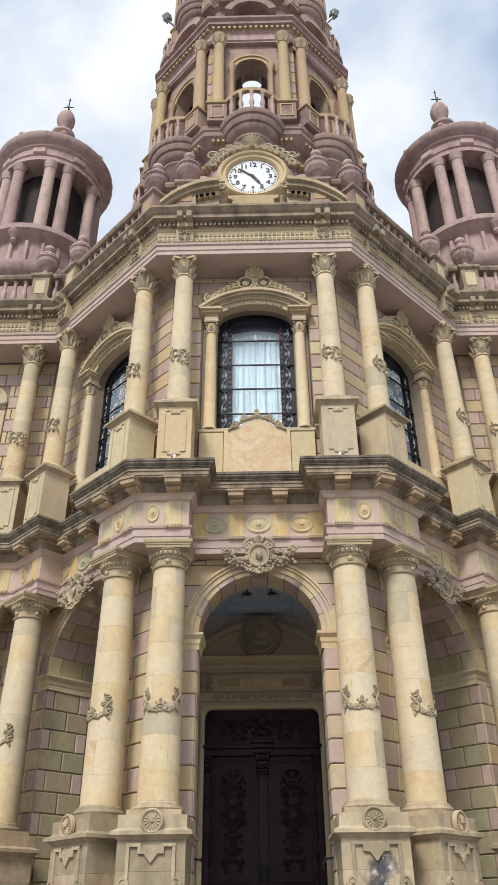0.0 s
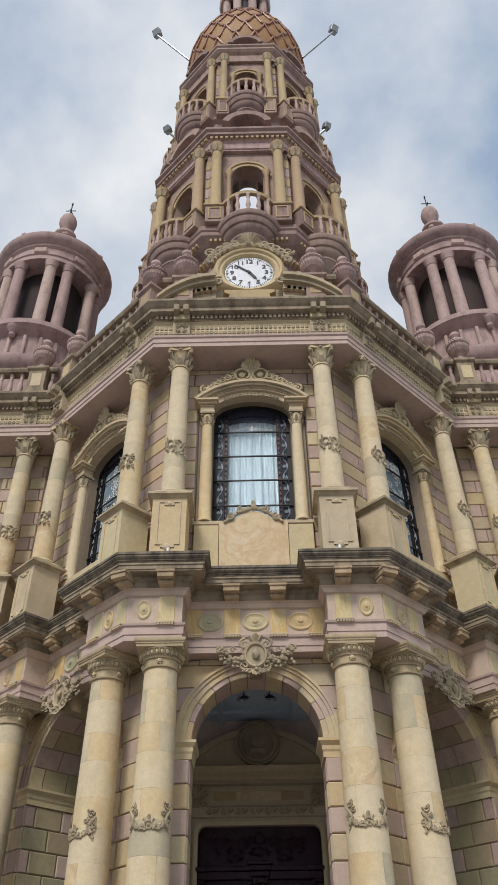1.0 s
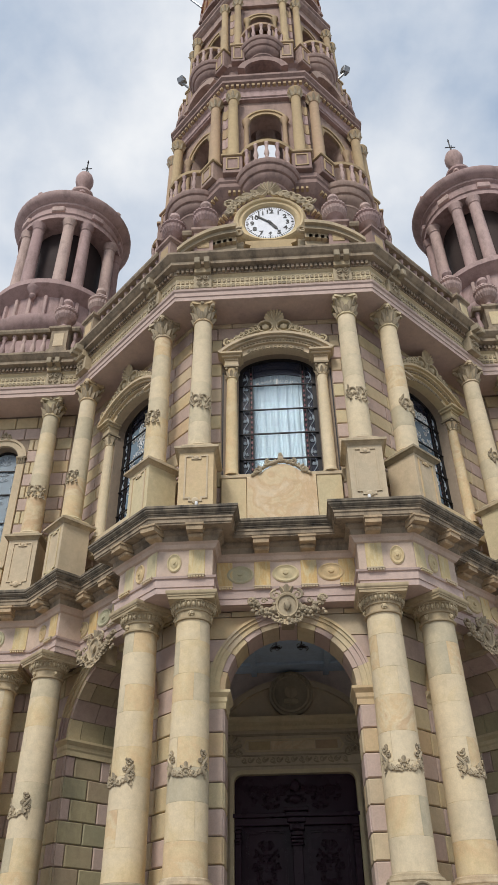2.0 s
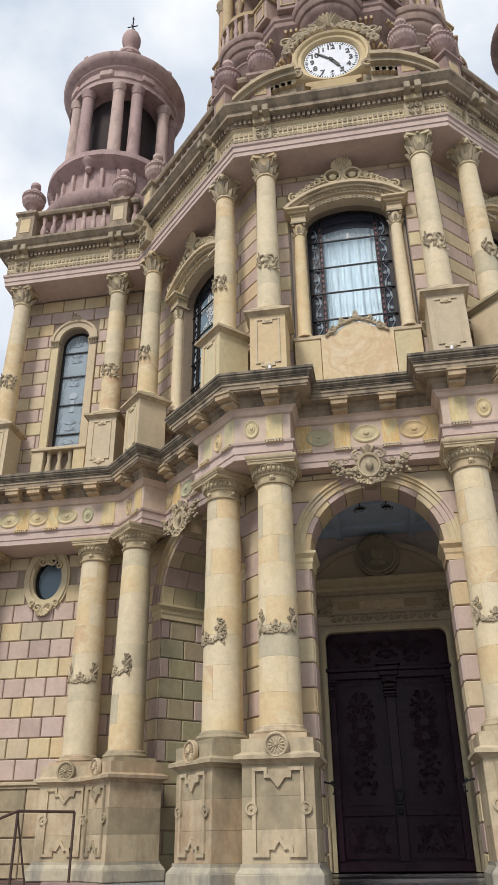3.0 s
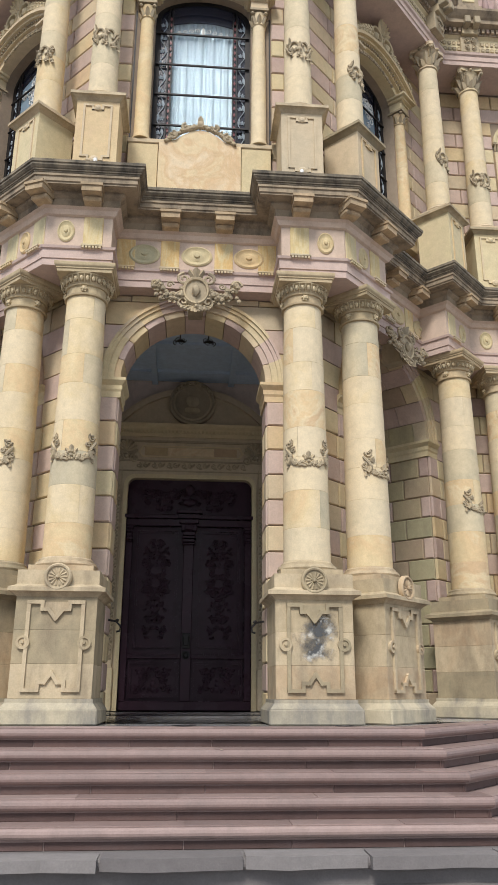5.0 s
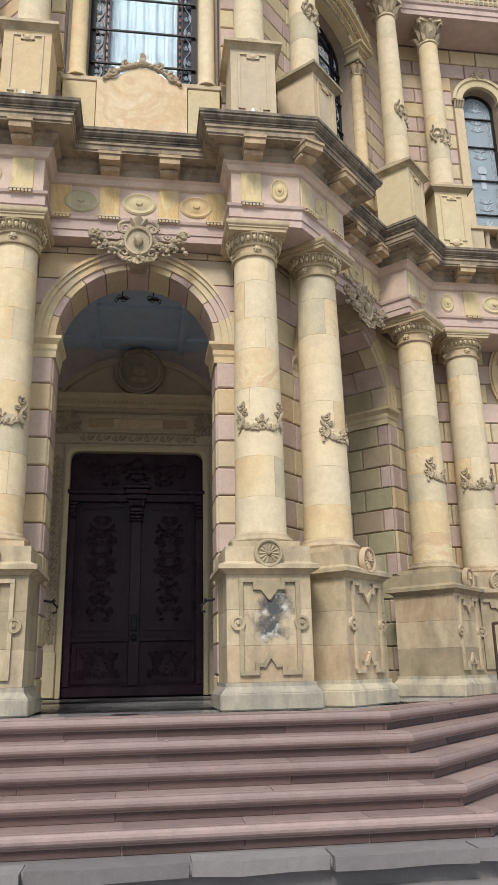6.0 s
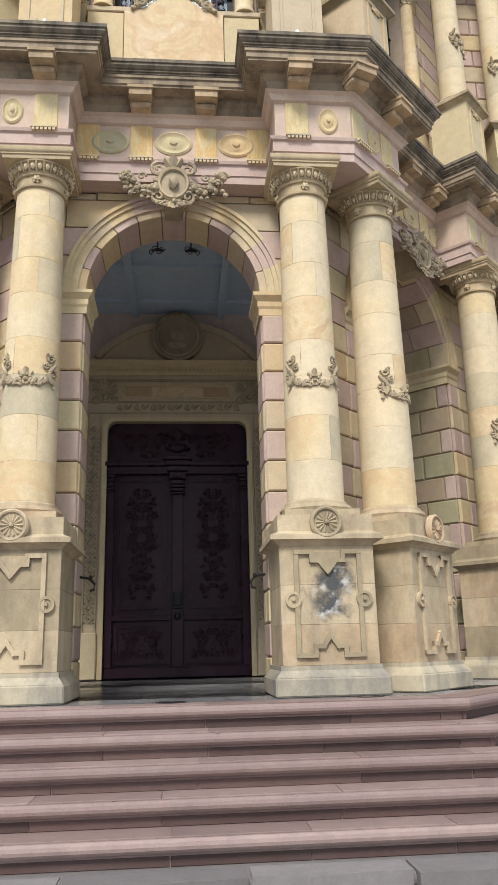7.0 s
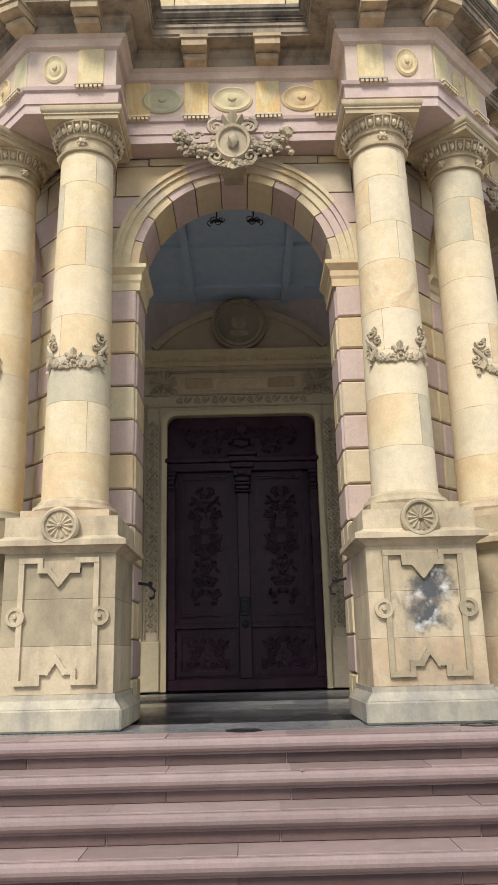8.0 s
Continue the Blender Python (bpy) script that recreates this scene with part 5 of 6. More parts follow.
    for a0 in (0, 180):
        prism(bm, arc_pts(0, 5.22, 0.255, a0, a0 + 180, 16, 0.375) + arc_pts(0, 5.22, 0.315, a0 + 180, a0, 16, 0.45), 0.11, 0.15)
    part("inner_frame", bm, iron, o, "dark iron ring")
    bm = bmesh.new()
    disc_y(bm, 0, 5.22, [(0.32, 0.42), (0.32, 0.40)], 20, 1.4)
    # dark disc painted as the unlit room behind the oval
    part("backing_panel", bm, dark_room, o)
    for z, d in ((5.57, 1), (4.62, -1)):
        bm = bmesh.new()
        for s in (-1, 1):
            scroll(bm, (s * 0.11, z), 0.11, 0.03, s * d, 90 * d, 1.5, -0.09)
            scroll(bm, (s * 0.24, z - d * 0.10), 0.07, 0.024, -s * d, 90 * d, 1.3, -0.09)
        for q in range(7):
            an = radians(90 * d + 20 * (q - 3))
            leaf(bm, (0, -0.08, z), (0.20 * math.cos(an), -0.10, z + 0.20 * math.sin(an)), 0.08, (0, -1, 0), 0.4)
        for q in range(10):
            blob(bm, (rng.uniform(-0.17, 0.17), -0.07, z + rng.uniform(-0.07, 0.07)), rng.uniform(0.02, 0.04))
        part("shell_carving", bm, stone_crest, o, smooth=True)

# ---- church door ----
DY = 17.42
door = thing("door_1", "closed dark carved double wooden church door", "door", pose(0, DY, 0), kind="structure")
bm = bmesh.new()
box(bm, -1.24, 1.24, 0.02, 0.1, 0.0, 4.42)
part("door_panel", bm, wood_dark, door)


def wood_box(name, x0, x1, z0, z1, y, bev=0.012):
    b = bmesh.new()
    box(b, x0, x1, y, 0.04, z0, z1, bev)
    return part(name, b, wood_dark, door)


def panel_frame(x0, x1, z0, z1, y):
    b = bmesh.new()
    for t, d in ((0.0, 0.0), (0.035, 0.014)):
        strip(b, [(x0 + t, z0 + t), (x1 - t, z0 + t), (x1 - t, z1 - t), (x0 + t, z1 - t), (x0 + t, z0 + t)], y + d, 0.03, 0.03)
    return part("panel_moulding", b, wood_dark, door)


def wood_carving(cx, cz, w, h, n, y):
    """Relief of small tendrils, leaves and buds, alike on both sides of its middle line."""
    b = bmesh.new()
    cr = random.Random(int(cz * 100) + n)
    for k in range(n):
        px, pz = cr.uniform(0.03, w * 0.46), cz + cr.uniform(-h / 2, h / 2)
        r, st, tw, la = cr.uniform(0.03, 0.07), cr.uniform(0, 360), cr.choice((-1, 1)), cr.uniform(0, 6.28)
        for s in (-1, 1):
            scroll(b, (cx + s * px, pz), r, 0.016, s * tw, st if s > 0 else 180 - st, 1.1, y)
            leaf(b, (cx + s * px, y, pz), (cx + s * (px + 0.075 * math.cos(la)), y - 0.008, pz + 0.075 * math.sin(la)), 0.055, (0, -1, 0), 0.35)
        if k % 4 == 0:
            blob(b, (cx, y + 0.004, pz), cr.uniform(0.022, 0.05), (1, 0.45, 1.3))
    return part("carving", b, wood_dark, door, smooth=True)


wood_box("bottom_rail", -1.24, 1.24, 0.004, 0.17, -0.05)
wood_box("lock_rail", -1.24, 1.24, 0.93, 1.02, -0.05)
wood_box("transom", -1.24, 1.24, 3.46, 3.60, -0.10)
wood_box("transom_moulding", -1.27, 1.27, 3.60, 3.68, -0.16)
wood_box("astragal", -0.10, 0.10, 0.17, 3.2, -0.07)
wood_box("stile", -1.24, -1.10, 0.17, 3.46, -0.06)
wood_box("stile", 1.10, 1.24, 0.17, 3.46, -0.06)
for s in (-1, 1):
    panel_frame(s * 0.14 if s > 0 else -1.06, 1.06 if s > 0 else -0.14, 0.24, 0.88, -0.01)
    panel_frame(s * 0.22 if s > 0 else -1.02, 1.02 if s > 0 else -0.22, 1.14, 3.38, -0.01)
    wood_carving(s * 0.60, 0.56, 0.76, 0.44, 22, 0.004)
    wood_carving(s * 0.62, 2.25, 0.52, 1.9, 46, 0.004)
    wood_carving(s * 0.5, 4.02, 0.9, 0.40, 18, 0.004)
    b = bmesh.new()
    for k in range(26):
        box(b, s * 0.14 + s * 0.035 * k - 0.012, s * 0.14 + s * 0.035 * k + 0.012, -0.075, -0.04, 0.985, 1.03)
    part("bead_row", b, wood_dark, door)
    b = bmesh.new()
    for z0, z1, hw in ((3.40, 3.46, 0.085), (3.33, 3.39, 0.07), (3.24, 3.32, 0.055), (3.18, 3.23, 0.07), (3.13, 3.17, 0.055)):
        box(b, s * 1.17 - hw, s * 1.17 + hw, -0.07 - hw * 0.5, 0, z0, z1, 0.012)
    part("finial", b, wood_dark, door, smooth=True)
b = bmesh.new()
for z0, z1, hw in ((3.70, 3.77, 0.25), (3.60, 3.69, 0.22), (3.50, 3.59, 0.19), (3.36, 3.49, 0.15), (3.27, 3.35, 0.12), (3.21, 3.26, 0.14), (3.14, 3.20, 0.12), (3.09, 3.13, 0.135)):
    box(b, -hw, hw, -0.09 - hw * 0.5, 0, z0, z1, 0.014)
blob(b, (0, -0.16, 3.42), 0.10, (1.1, 0.7, 0.8))
blob(b, (0, -0.06, 4.2), 0.11, (1, 0.7, 1.2))
blob(b, (0, -0.06, 3.95), 0.09, (1.6, 0.7, 1))
part("centre_carving", b, wood_dark, door, smooth=True)
b = bmesh.new()
box(b, -0.075, 0.075, -0.11, -0.06, 1.12, 1.40, 0.01)
box(b, -0.05, 0.05, -0.13, -0.1, 1.17, 1.35, 0.01)
disc_y(b, 0, 1.0, [(0.08, -0.06), (0.08, -0.09), (0.05, -0.1), (0.03, -0.12)], 16)
part("lock_plate", b, iron, door, "dark iron lock plate")

# door surround
sur = thing("door_surround", "carved sandstone door surround with a segmental pediment", "door surround", pose(0, DY, 0), kind="structure")
stone_dim = stone_cream
bm = bmesh.new()
op = [(-1.24, 0.0), (-1.24, 4.26)] + arc_pts(-1.08, 4.26, 0.16, 180, 90, 5)[1:] + arc_pts(1.08, 4.26, 0.16, 90, 0, 5) + [(1.24, 0)]
prism(bm, [(-1.66, 0)] + op + [(1.66, 0), (1.66, 5.35), (-1.66, 5.35)], -0.10, 0.1)
part("surround_wall", bm, stone_dim, sur)
bm = bmesh.new()
op2 = [(-1.32, 0.0), (-1.32, 4.28)] + arc_pts(-1.10, 4.28, 0.22, 180, 90, 5)[1:] + arc_pts(1.10, 4.28, 0.22, 90, 0, 5) + [(1.32, 0)]
prism(bm, op + [p for p in op2[::-1]], -0.15, -0.09)
part("architrave", bm, stone_dim, sur)
for s in (-1, 1):
    bm = bmesh.new()
    for k in range(22):
        z = 0.92 + 0.155 * k
        strip(bm, [(s * 1.48, z), (s * 1.48 + 0.07, z + 0.077), (s * 1.48, z + 0.155), (s * 1.48 - 0.07, z + 0.077), (s * 1.48, z)], -0.10, 0.022, 0.035)
        blob(bm, (s * 1.48, -0.12, z + 0.077), 0.034)
        for q in (-1, 1):
            blob(bm, (s * 1.48 + q * 0.075, -0.11, z), 0.024)
    for x in (1.375, 1.585, 1.63):
        strip(bm, [(s * x, 0.80), (s * x, 4.62)], -0.10, 0.022, 0.04)
    part("jamb_carving", bm, stone_carved, sur, smooth=True)
    bm = bmesh.new()
    box(bm, s * 1.48 - 0.14, s * 1.48 + 0.14, -0.16, -0.08, 0, 0.75, 0.015)
    part("jamb_base", bm, stone_dim, sur)
    bm = bmesh.new()
    for q in range(9):
        an = radians(10 + 20 * q)
        leaf(bm, (s * 1.30, -0.10, 4.98), (s * 1.30 + 0.27 * math.cos(an), -0.17, 4.92 + 0.30 * math.sin(an)), 0.11, (0, -1, 0), 0.5)
    for q in (-1, 1):
        scroll(bm, (s * 1.30 + q * 0.16, 4.84), 0.10, 0.028, q, 90, 1.4, -0.13)
    blob(bm, (s * 1.30, -0.14, 4.88), 0.06)
    part("shell_carving", bm, stone_carved, sur, smooth=True)
bm = bmesh.new()
strip(bm, [(-0.98, 4.88), (0.98, 4.88), (1.05, 4.97), (0.98, 5.10), (-0.98, 5.10), (-1.05, 4.97), (-0.98, 4.88)], -0.10, 0.03, 0.02)
part("panel_moulding", bm, stone_dim, sur)
bm = bmesh.new()
for k in range(15):
    x = -1.05 + 0.15 * k
    scroll(bm, (x, 4.69), 0.055, 0.016, 1 if k % 2 else -1, 90, 1.3, -0.115)
    leaf(bm, (x, -0.105, 4.66), (x + 0.09, -0.12, 4.74 if k % 2 else 4.63), 0.05, (0, -1, 0), 0.4)
strip(bm, [(-1.6, 4.79), (1.6, 4.79)], -0.10, 0.03, 0.03)
strip(bm, [(-1.6, 4.58), (1.6, 4.58)], -0.10, 0.022, 0.025)
strip(bm, [(-1.6, 5.20), (1.6, 5.20)], -0.10, 0.04, 0.045)
part("lintel_carving", bm, stone_carved, sur, smooth=True)
for k in range(4):
    bm = bmesh.new()
    box(bm, -0.94 + 0.47 * k, -0.48 + 0.47 * k, -0.108, -0.09, 4.905, 5.075)
    part("panel_stone", bm, stone_apron if k in (1, 2) else stone_tower_col, sur)
bm = bmesh.new()
sweep(bm, [(-1.62, -0.09), (1.62, -0.09)], [(-0.05, 5.3), (0.05, 5.3), (0.06, 5.38), (0.10, 5.42), (0.10, 5.46), (0.16, 5.5), (0.18, 5.55), (-0.05, 5.58)])
for k in range(40):
    box(bm, -1.5 + 0.076 * k, -1.465 + 0.076 * k, -0.20, -0.15, 5.37, 5.42)
part("cornice", bm, stone_dim, sur)
bm = bmesh.new()
prism(bm, [(-1.6, 5.56), (1.6, 5.56)] + arc_pts(0, 4.40, 1.98, 36, 144, 20), -0.07, 0.1)
prism(bm, arc_pts(0, 4.40, 1.86, 40, 140, 20) + arc_pts(0, 4.40, 1.98, 140, 40, 20), -0.16, 0.1)
part("pediment", bm, stone_dim, sur)
bm = bmesh.new()
disc_y(bm, 0, 6.05, [(0.48, 0.0), (0.48, -0.20), (0.44, -0.22), (0.40, -0.18), (0.36, -0.19), (0.34, -0.175)], 32)
for k in range(13):
    an = radians(25 + 130 * k / 12)
    blob(bm, (0.42 * math.cos(an), -0.20, 6.05 + 0.42 * math.sin(an)), 0.032)
blob(bm, (0, -0.15, 6.08), 0.17, (1, 0.5, 1))
blob(bm, (0, -0.15, 5.88), 0.16, (1.3, 0.5, 0.6))
part("medallion", bm, stone_carved, sur, "dark round relief medallion", smooth=True)

# iron leaf brackets under the crown of the porch arch
for s in (-1, 1):
    bm = bmesh.new()
    for k in range(4):
        scroll(bm, (s * (0.16 + 0.04 * k), 5.34 - 0.04 * (k % 2)), 0.042, 0.007, s, 90 * k, 1.2, 12.78)
        leaf(bm, (s * 0.21, 12.78, 5.35), (s * (0.12 + 0.06 * k), 12.78, 5.29), 0.035, (0, -1, 0), 0.3)
    tube(bm, [(s * 0.21, 12.78, 5.36), (s * 0.21, 12.76, 5.41), (s * 0.21, 12.66, 5.44)], 0.01, 5)
    tagged(part("iron_bracket", bm, iron, None, "small black wrought-iron leaf bracket under the arch"), category="bracket", group="arch brackets")

# small iron hooks on the pier sides
for s in (-1, 1):
    bm = bmesh.new()
    tube(bm, [(s * 1.02, 12.45, 1.22), (s * 0.90, 12.45, 1.20), (s * 0.84, 12.45, 1.14), (s * 0.85, 12.45, 1.08), (s * 0.89, 12.45, 1.07)], 0.014, 6)
    blob(bm, (s * 0.885, 12.45, 1.21), 0.026)
    tagged(part("iron_hook", bm, iron, None, "short black iron hook fixed in the pier"), category="hook", group="pier hooks")

# ---- roof balustrades, urns, clock ----
def baluster_mesh(mat, h=0.72, r=0.075):
    b = bmesh.new()
    lathe(b, [(r * 0.95, 0), (r * 0.95, 0.07 * h), (r * 0.5, 0.12 * h), (r * 0.62, 0.2 * h), (r, 0.36 * h), (r * 0.8, 0.52 * h), (r * 0.45, 0.7 * h), (r * 0.7, 0.82 * h), (r * 0.5, 0.87 * h), (r * 0.9, 0.92 * h), (r * 0.9, h)], 12)
    me = bpy.data.meshes.new("baluster")
    bmesh.ops.recalc_face_normals(b, faces=b.faces)
    b.to_mesh(me)
    b.free()
    for p in me.polygons:
        p.use_smooth = True
    me.materials.append(mat)
    return me


BAL = baluster_mesh(stone_turret)


def balustrade(name, pts, z, label, mat=None):
    """Rails and balusters along a plan path."""
    o = thing(name, label, "balustrade", kind="structure")
    b = bmesh.new()
    sweep(b, pts, [(-0.13, z), (0.13, z), (0.13, z + 0.10), (0.10, z + 0.14), (-0.13, z + 0.14)])
    part("bottom_rail", b, mat or stone_cornice, o)
    b = bmesh.new()
    sweep(b, pts, [(-0.13, z + 0.86), (0.12, z + 0.86), (0.15, z + 0.92), (0.15, z + 0.98), (-0.13, z + 1.0)])
    part("top_rail", b, mat or stone_cornice, o)
    for a, c in zip(pts, pts[1:]):
        a, c = Vector(a), Vector(c)
        n = max(1, int((c - a).length / 0.24))
        for k in range(n):
            q = a + (c - a) * (k + 0.5) / n
            share("baluster", BAL, pose(q.x, q.y, z + 0.14), o)
    return o


def urn_profile(z, s=1.0):
    return [(r * s, z + h * s) for r, h in ((0.19, 0), (0.19, 0.08), (0.10, 0.14), (0.07, 0.24), (0.10, 0.30), (0.20, 0.36), (0.27, 0.46), (0.29, 0.54), (0.25, 0.58), (0.30, 0.62), (0.30, 0.67), (0.24, 0.76), (0.13, 0.86), (0.08, 0.94), (0.13, 1.02), (0.12, 1.11), (0.02, 1.18))]


urn = thing("stone_urn", "rose-grey fluted stone urn with a lid on a roof pedestal", "urn", pose(0, 0, 0), "roof urns")
b = bmesh.new()
lathe(b, urn_profile(0)[:6], 28)
part("foot", b, stone_turret, urn, smooth=True)
b = bmesh.new()
lathe(b, urn_profile(0)[5:11], 48, flute=0.045)
part("bowl", b, stone_turret, urn)
b = bmesh.new()
lathe(b, urn_profile(0)[10:], 28)
part("lid", b, stone_turret, urn, smooth=True)

ZR = 13.44
for s in (1, -1):
    order = 1 if s > 0 else -1
    for seg in (((1.05, 11.45), (1.95, 11.45)), ((2.15, 11.6), (4.65, 14.1)), ((4.9, 14.2), (8.0, 14.2)), ((8.05, 14.3), (8.05, 19.0))):
        p = [(s * x, y) for x, y in seg][::order]
        balustrade("roof_balustrade", p, ZR, "weathered stone balustrade along the roof edge")
    for x, y, r in ((1.46, 11.45, 0), (2.22, 11.72, 45), (4.42, 13.88, 45), (5.36, 14.2, 0), (7.74, 14.2, 0), (8.05, 15.6, 90)):
        pd = thing("roof_pedestal", "small stone pedestal of the roof balustrade", "pedestal", pose(s * x, y, 0, 0, 0, s * r), "roof pedestals")
        b = bmesh.new()
        lathe_sq(b, [(0.25, ZR), (0.25, ZR + 0.14), (0.21, ZR + 0.16), (0.21, ZR + 0.80), (0.27, ZR + 0.85), (0.27, ZR + 0.92), (0.22, ZR + 0.94)])
        part("die", b, stone_tower if x < 3 else stone_cornice, pd)
        b = bmesh.new()
        box(b, -0.13, 0.13, -0.225, -0.2, ZR + 0.26, ZR + 0.70, 0.01)
        part("panel", b, stone_tower_col if x < 3 else stone_cream, pd)
        copy_thing(urn, pose(s * x, y, ZR + 0.94, 0, 0, 20))
scene.collection.objects.unlink(urn)
for o in list(urn.children):
    bpy.data.objects.remove(o)
bpy.data.objects.remove(urn)

# broken pediment and clock
ped2 = thing("clock_pediment", "broken curved pediment of weathered stone under the clock", "pediment", pose(0, 11.42, 0), kind="structure")
for s in (-1, 1):
    b = bmesh.new()
    n = 10
    base = [(s * (2.0 - 1.25 * k / n), 13.45 + 0.72 * (k / n) ** 0.8 + 0.14 * math.sin(math.pi * k / n)) for k in range(n + 1)]
    for t0, t1, y in ((-0.50, -0.22, -0.04), (-0.22, -0.08, -0.14), (-0.08, 0.03, -0.26), (0.03, 0.13, -0.34)):
        prism(b, [(x, z + t0) for x, z in base] + [(x, z + t1) for x, z in base[::-1]], y, 0.4)
    part("raking_cornice", b, stone_carved, ped2)
    b = bmesh.new()
    for k in range(9):
        x, z = base[k + 1]
        box(b, x - 0.04, x + 0.04, -0.14, 0, z - 0.22, z - 0.12)
    part("dentil_row", b, stone_cornice, ped2)
    b = bmesh.new()
    prism(b, [(s * 1.9, 13.46), (s * 0.6, 13.46), (s * 0.6, 14.2), (s * 0.9, 14.1), (s * 1.4, 13.75)], 0.1, 0.5)
    part("tympanum", b, stone_carved, ped2)
    b = bmesh.new()
    scroll(b, (s * 0.70, 14.28), 0.14, 0.05, -s, 60, 1.5, -0.1)
    part("end_scroll", b, stone_carved, ped2, smooth=True)
b = bmesh.new()
prism(b, [(-0.62, 13.45), (0.62, 13.45), (0.62, 13.58), (0.50, 13.66), (0.44, 13.92), (0.56, 13.98), (0.56, 14.06), (-0.56, 14.06), (-0.56, 13.98), (-0.44, 13.92), (-0.50, 13.66), (-0.62, 13.58)], -0.02, 0.5)
part("clock_plinth", b, stone_tower_col, ped2)

CZ, CY = 15.07, 11.74
clock = thing("clock", "white tower clock dial with black numerals in a round stone ring", "clock", pose(0, CY, CZ) @ Matrix.Scale(1.07, 4), "")
b = bmesh.new()
disc_y(b, 0, 0, [(0.80, 0.6), (0.80, 0.0), (0.78, -0.10), (0.72, -0.16), (0.68, -0.14), (0.66, -0.09), (0.60, -0.09), (0.56, -0.05), (0.54, 0.02)], 48)
part("stone_ring", b, stone_cream, clock, "moulded cream stone ring", smooth=True)
b = bmesh.new()
disc_y(b, 0, 0, [(0.535, 0.01), (0.535, -0.02)], 48)
dial = part("dial", b, white_enamel, clock)
b = bmesh.new()
for k in range(60):
    a = radians(6 * k)
    r0 = 0.475 if k % 5 else 0.455
    t = 0.006 if k % 5 else 0.014
    d = Vector((math.sin(a), math.cos(a)))
    q = Vector((d.y, -d.x)) * t
    p0, p1 = d * r0, d * 0.515
    prism(b, [tuple(p0 - q), tuple(p0 + q), tuple(p1 + q), tuple(p1 - q)], -0.027, -0.019)
part("minute_mark", b, dial_black, dial)
for k in range(1, 13):
    cu = bpy.data.curves.new("numeral", "FONT")
    cu.body = str(k)
    cu.size, cu.align_x, cu.align_y, cu.extrude, cu.offset = 0.175, "CENTER", "CENTER", 0.003, 0.006
    cu.materials.append(dial_black)
    o = new("numeral", cu)
    a = radians(30 * k)
    o.matrix_basis = pose(0.38 * math.sin(a), -0.025, 0.38 * math.cos(a), 90, 0, 0)
    o.parent = dial
for nm, ang, ln, wd in (("hour_hand", 146, 0.30, 0.032), ("minute_hand", 311, 0.42, 0.02)):
    b = bmesh.new()
    d = Vector((math.sin(radians(ang)), math.cos(radians(ang))))
    q = Vector((d.y, -d.x))
    prism(b, [tuple(-d * 0.08 - q * wd * 0.7), tuple(-d * 0.08 + q * wd * 0.7), tuple(d * ln * 0.7 + q * wd), tuple(d * ln), tuple(d * ln * 0.7 - q * wd)], -0.045, -0.034)
    part(nm, b, dial_black, clock)
b = bmesh.new()
disc_y(b, 0, 0, [(0.035, -0.03), (0.035, -0.055)], 16)
part("hub", b, dial_black, clock)
b = bmesh.new()
for s in (-1, 1):
    for k in range(7):
        a = radians(90 - s * (12 + 10 * k))
        scroll(b, (0.90 * math.cos(a), 0.92 * math.sin(a) + 0.05), 0.14 - 0.008 * k, 0.05, s, 90 + 30 * k, 1.4, -0.10)
        blob(b, (0.86 * math.cos(a), -0.1, 0.88 * math.sin(a)), 0.06)
    scroll(b, (s * 0.88, 0.62), 0.13, 0.04, -s, 0, 1.4, -0.1)
for k in range(9):
    a = radians(10 + 20 * k)
    leaf(b, (0, -0.1, 0.95), (0.30 * math.cos(a), -0.14, 0.95 + 0.34 * math.sin(a)), 0.14, (0, -1, 0), 0.35)
for k in range(24):
    a = radians(90 + random.uniform(-45, 45))
    blob(b, (0.9 * math.cos(a), -0.09, 0.9 * math.sin(a) + 0.05), random.uniform(0.03, 0.06))
part("crest", b, stone_carved, clock, "carved leafy crest above the dial", smooth=True)

# ---- bell tower ----
TY = 16.35
tower = thing("bell_tower", "tiered stone bell tower with balconies and an ochre tiled dome", "tower", pose(0, TY, 0))


def ring_moulding(name, prof, mat, n=48, parent=tower, label=""):
    b = bmesh.new()
    lathe(b, prof, n)
    return part(name, b, mat, parent, label, smooth=True)


def oct_moulding(name, prof, mat, label=""):
    """An eight-sided moulding from (apothem, height) pairs."""
    b = bmesh.new()
    k = 1 / math.cos(radians(22.5))
    lathe(b, [(r * k, z) for r, z in prof], 8, 0, 0, 22.5, 382.5, caps=name.startswith("drum"))
    return part(name, b, mat, tower, label)


oct_moulding("drum", [(2.85, 13.2), (2.85, 13.9), (2.55, 14.1), (2.45, 14.3), (2.45, 17.3), (2.6, 17.5)], stone_tower)
oct_moulding("drum_cornice", [(2.5, 17.4), (2.65, 17.6), (2.65, 17.85), (2.8, 18.0), (2.8, 18.2), (3.0, 18.35), (3.12, 18.5), (3.2, 18.6), (3.2, 18.75), (3.24, 18.8), (3.24, 18.98), (2.3, 19.05)], stone_tower)
for k in range(8):
    for q in (-1, 1):
        a = 45 * k + q * 15
        mm = pose(2.72 * math.sin(radians(a)), -2.72 * math.cos(radians(a)), 0, 0, 0, a)
        b = bmesh.new()
        lathe(b, [(0.32, 14.0), (0.32, 14.4), (0.24, 14.6), (0.21, 15.4), (0.22, 16.3), (0.28, 16.45), (0.24, 16.55), (0.33, 16.9), (0.40, 17.2), (0.40, 17.5)], 20)
        part("buttress", b, stone_turret, tower, smooth=True, loc=mm)


